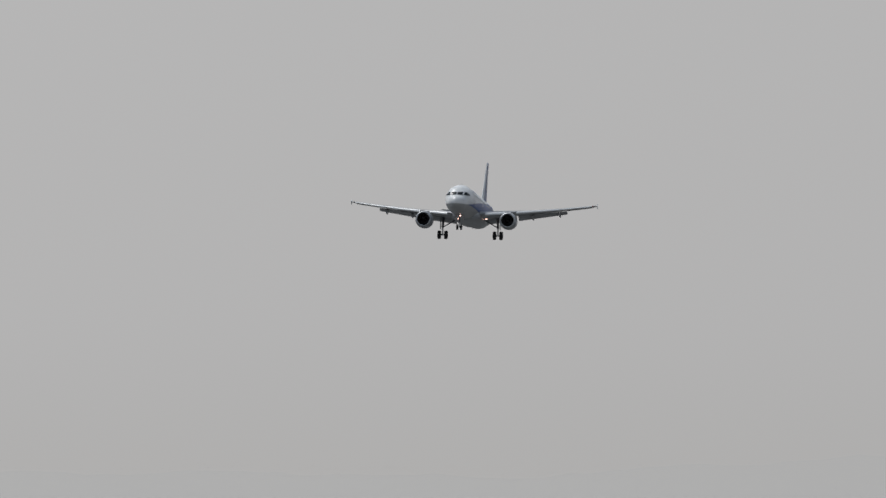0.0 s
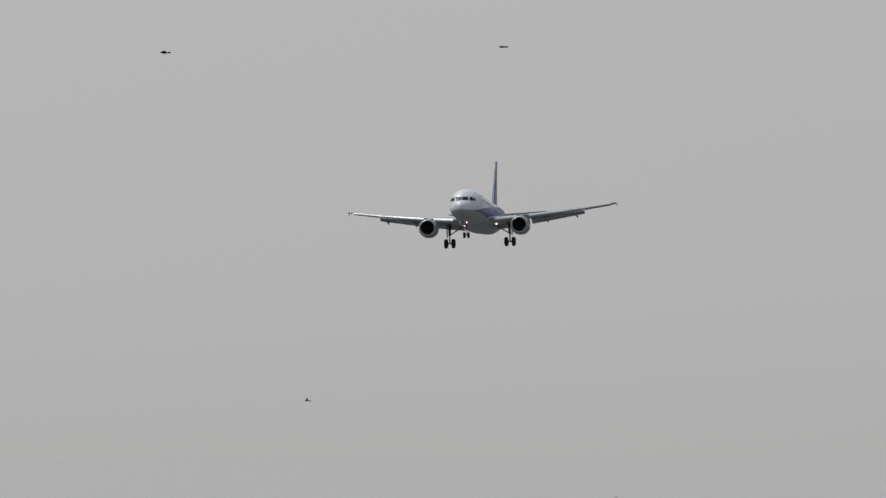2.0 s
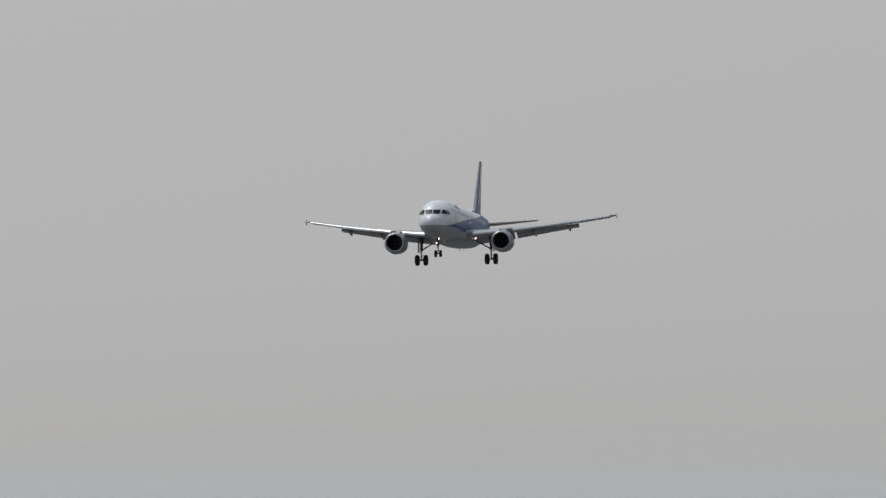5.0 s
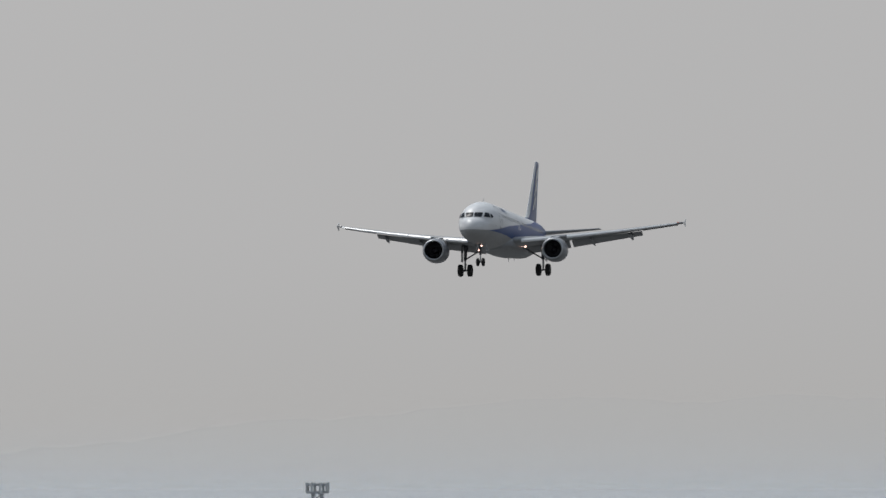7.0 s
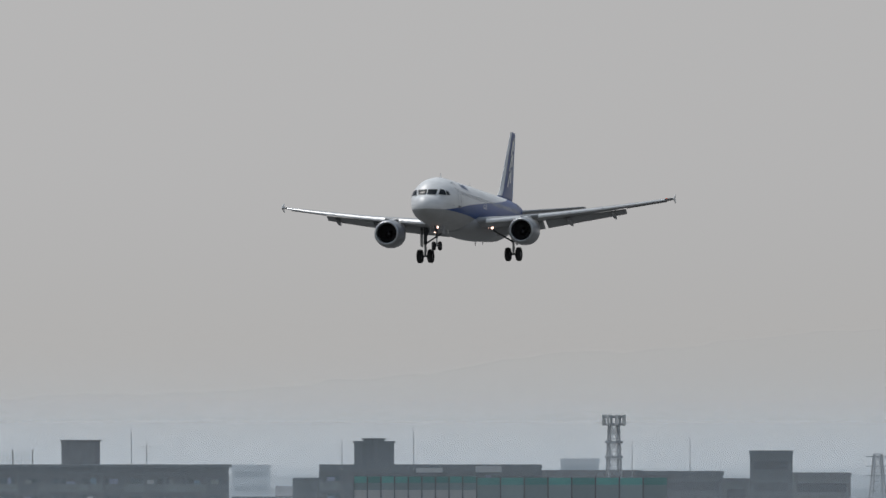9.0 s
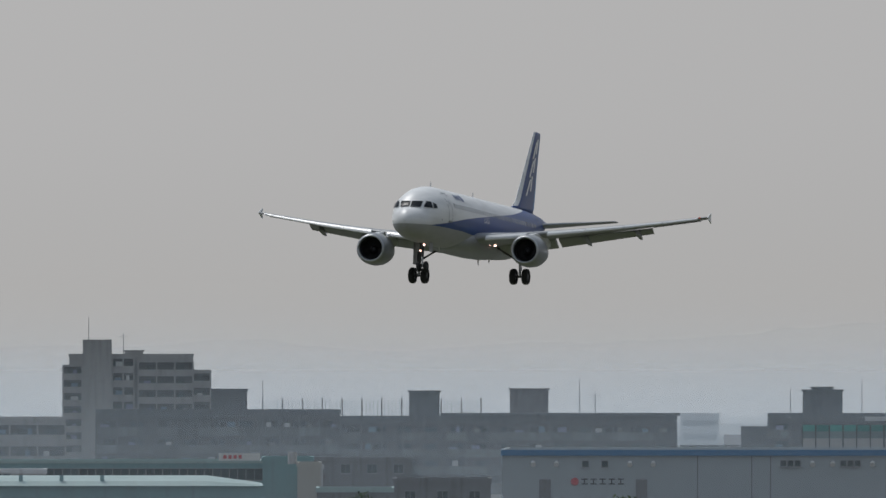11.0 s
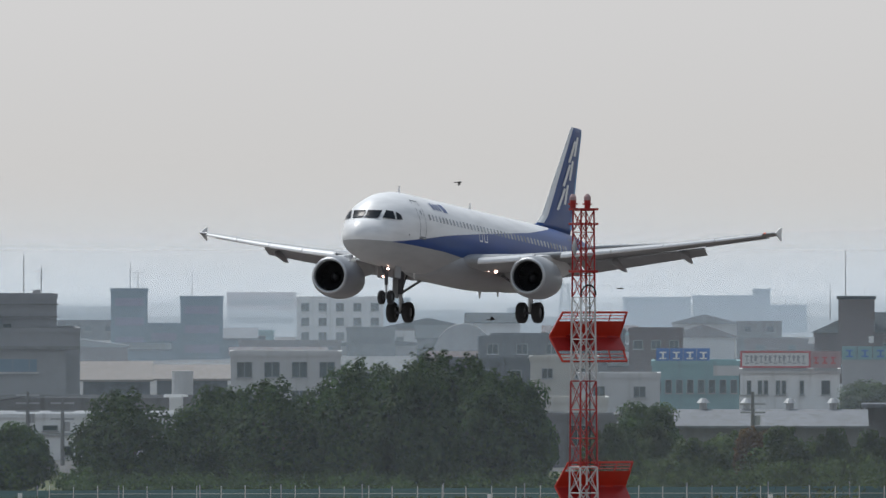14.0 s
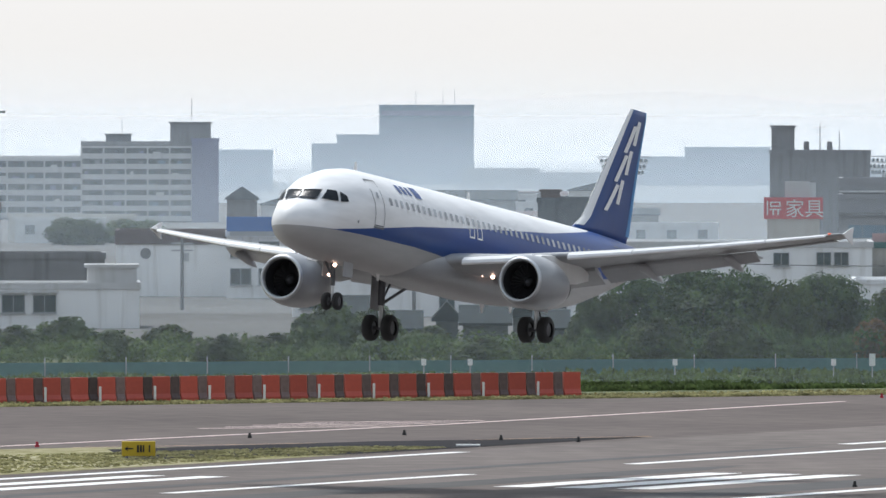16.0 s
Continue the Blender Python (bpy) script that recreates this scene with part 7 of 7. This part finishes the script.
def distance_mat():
    """Far air as a glowing sheet, its emission set as bright as the sky just above it."""
    m = bpy.data.materials.new("far_air_glow")
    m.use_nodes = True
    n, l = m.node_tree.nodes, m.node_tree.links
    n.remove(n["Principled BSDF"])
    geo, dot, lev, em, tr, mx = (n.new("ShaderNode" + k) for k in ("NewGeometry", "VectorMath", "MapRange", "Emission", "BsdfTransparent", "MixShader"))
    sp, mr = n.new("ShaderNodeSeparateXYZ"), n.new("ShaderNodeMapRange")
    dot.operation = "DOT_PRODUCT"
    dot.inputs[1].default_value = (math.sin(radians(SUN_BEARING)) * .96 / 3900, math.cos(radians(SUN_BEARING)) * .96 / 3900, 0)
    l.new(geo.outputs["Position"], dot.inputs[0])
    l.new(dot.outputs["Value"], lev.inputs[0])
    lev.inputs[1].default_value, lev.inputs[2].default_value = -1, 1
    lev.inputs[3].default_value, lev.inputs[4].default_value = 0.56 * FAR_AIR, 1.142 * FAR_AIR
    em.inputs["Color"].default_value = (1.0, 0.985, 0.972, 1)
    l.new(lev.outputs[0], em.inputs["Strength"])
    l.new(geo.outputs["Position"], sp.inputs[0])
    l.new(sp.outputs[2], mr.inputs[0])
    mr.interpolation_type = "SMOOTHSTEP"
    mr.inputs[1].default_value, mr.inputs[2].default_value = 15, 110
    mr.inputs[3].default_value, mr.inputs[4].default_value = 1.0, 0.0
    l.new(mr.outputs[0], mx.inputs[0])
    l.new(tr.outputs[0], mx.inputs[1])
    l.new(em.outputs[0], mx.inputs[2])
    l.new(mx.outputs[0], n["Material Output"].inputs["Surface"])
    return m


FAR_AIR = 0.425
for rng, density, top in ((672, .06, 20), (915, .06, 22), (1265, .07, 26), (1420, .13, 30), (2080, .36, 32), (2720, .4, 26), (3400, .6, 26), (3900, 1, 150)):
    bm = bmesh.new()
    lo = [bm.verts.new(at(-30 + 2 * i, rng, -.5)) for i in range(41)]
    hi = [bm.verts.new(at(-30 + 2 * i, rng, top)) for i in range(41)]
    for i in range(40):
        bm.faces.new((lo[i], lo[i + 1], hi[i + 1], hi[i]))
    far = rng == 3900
    tagged(part("distance_backdrop" if far else "haze_backdrop", bm, distance_mat() if far else haze_mat("haze", density, top, rng > 2400)), "glowing sheet coloured as thick pale haze far off" if far else "see-through sheet coloured as thin pale summer haze", "haze", kind="structure")


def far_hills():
    """A low wooded ridge, nearly lost in the far air: a see-through sheet glowing in haze blue."""
    m = bpy.data.materials.new("hills_haze_glow")
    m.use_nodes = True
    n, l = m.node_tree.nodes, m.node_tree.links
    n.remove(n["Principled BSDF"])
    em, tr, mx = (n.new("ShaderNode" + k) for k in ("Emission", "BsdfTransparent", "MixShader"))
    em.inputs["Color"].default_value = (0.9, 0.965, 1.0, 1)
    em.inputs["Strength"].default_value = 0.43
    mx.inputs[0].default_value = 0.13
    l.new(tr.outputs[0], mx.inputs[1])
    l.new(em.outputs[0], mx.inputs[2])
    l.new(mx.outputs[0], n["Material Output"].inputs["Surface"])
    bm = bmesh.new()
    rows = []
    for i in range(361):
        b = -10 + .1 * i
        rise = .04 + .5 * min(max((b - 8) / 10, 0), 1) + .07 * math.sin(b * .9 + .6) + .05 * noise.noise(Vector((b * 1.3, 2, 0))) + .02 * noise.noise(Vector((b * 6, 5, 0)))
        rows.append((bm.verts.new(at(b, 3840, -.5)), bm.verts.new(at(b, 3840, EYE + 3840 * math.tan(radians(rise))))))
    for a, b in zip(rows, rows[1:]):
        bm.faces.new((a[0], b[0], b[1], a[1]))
    tagged(part("hills_backdrop", bm, m), "low ridge drawn as a faint blue-grey glow in haze colour", "hills", kind="structure")


far_hills()

# ---------------------------------------------------------------- birds
BIRD = mat("dark_feathers", (0.03, 0.028, 0.026), 0.8, vary=0.2, scale=8, fine=30)
BIRD_RANGES = (400, 700, 760, 520, 560, 480, 440)
# time, bearing, elevation of each bird on its way past
BIRD_WAYS = [
    [(0.7, 20.14, 2.71), (1.0, 19.31, 2.78), (1.5, 17.79, 2.37), (2.0, 16.13, 2.57), (2.3, 15.21, 2.61)],
    [(1.2, 18.31, 0.41), (1.5, 17.56, 0.34), (2.0, 16.87, 0.77), (2.4, 16.39, 1.17), (2.8, 15.82, 1.59), (3.2, 14.95, 2.06)],
    [(2.4, 17.83, 0.55), (2.8, 17.19, 0.86), (3.2, 16.55, 1.05)],
    [(13.5, 4.91, 0.11), (14.0, 5.58, 0.35), (14.3, 6.27, 0.28)],
    [(13.5, 5.12, -0.02), (14.0, 6.42, -0.20), (14.3, 7.01, -0.37)],
    [(13.9, 5.72, -0.33), (14.0, 5.75, -0.36), (14.3, 6.54, -0.43)],
    [(1.7, 18.60, 2.85), (2.0, 17.88, 2.60), (2.2, 17.40, 2.92)],
]


def build_bird():
    ob = thing("bird", "small dark bird flying with spread wings", "bird", None, "passing birds")
    rr = [[(x, r * math.cos(2 * math.pi * i / 8), z + r * math.sin(2 * math.pi * i / 8)) for i in range(8)] for x, r, z in ((.15, .006, .01), (.11, .026, .01), (.06, .035, .005), (-.04, .04, 0), (-.12, .02, 0), (-.2, .028, .002), (-.24, .005, .002))]
    part("body", loft(rr), BIRD, ob, smooth=True)
    for sd in (-1, 1):
        bm = bmesh.new()
        pr = ((.06, .02), (.09, .12), (.03, .25), (-.04, .27), (-.05, .13), (-.06, .02))
        up = [bm.verts.new((x, sd * y, .012)) for x, y in pr]
        dn = [bm.verts.new((x, sd * y, .0)) for x, y in pr]
        bm.faces.new(up)
        bm.faces.new(dn[::-1])
        for i in range(6):
            bm.faces.new((up[i], dn[i], dn[(i + 1) % 6], up[(i + 1) % 6]))
        bmesh.ops.recalc_face_normals(bm, faces=bm.faces)
        part("wing", bm, BIRD, ob)
    return ob


birds = [build_bird() for _ in BIRD_WAYS]


# ---------------------------------------------------------------- what moves
def bird_rows(way, rng):
    """Straight on at the first and last pace before and after the seen stretch."""
    pts = [(t, at(b, rng, EYE + rng * math.tan(radians(e)))) for t, b, e in way]
    v0 = (pts[1][1] - pts[0][1]) / (pts[1][0] - pts[0][0])
    v1 = (pts[-1][1] - pts[-2][1]) / (pts[-1][0] - pts[-2][0])
    if pts[0][0] > 0:
        v0.z = 0.6 * abs(v0.z)
        pts.insert(0, (0.0, pts[0][1] - v0 * pts[0][0]))
    v1.z = abs(v1.z) * .3
    pts.append((16.0, pts[-1][1] + v1 * (16.0 - pts[-1][0])))
    out = []
    for i, (t, p) in enumerate(pts):
        d = pts[min(i + 1, len(pts) - 1)][1] - pts[max(i - 1, 0)][1]
        out.append((t, Matrix.Translation(p) @ pose(0, 0, 0, 0, 0, math.degrees(math.atan2(d.y, d.x)))))
    return out


def motions():
    walk(airliner, [(t, pose(x, y, z, r, p, h)) for t, x, y, z, r, p, h in FLIGHT])
    for k, (bird, way) in enumerate(zip(birds, BIRD_WAYS)):
        walk(bird, bird_rows(way, BIRD_RANGES[k]))
        for wing in bird.children:
            if wing.name.startswith("wing"):
                sd = 1 if wing.data.vertices[1].co.y > 0 else -1
                walk(wing, [(.1 * i, pose(0, 0, 0, sd * 38 * math.sin(1.9 * i + k))) for i in range(161)])


motions()
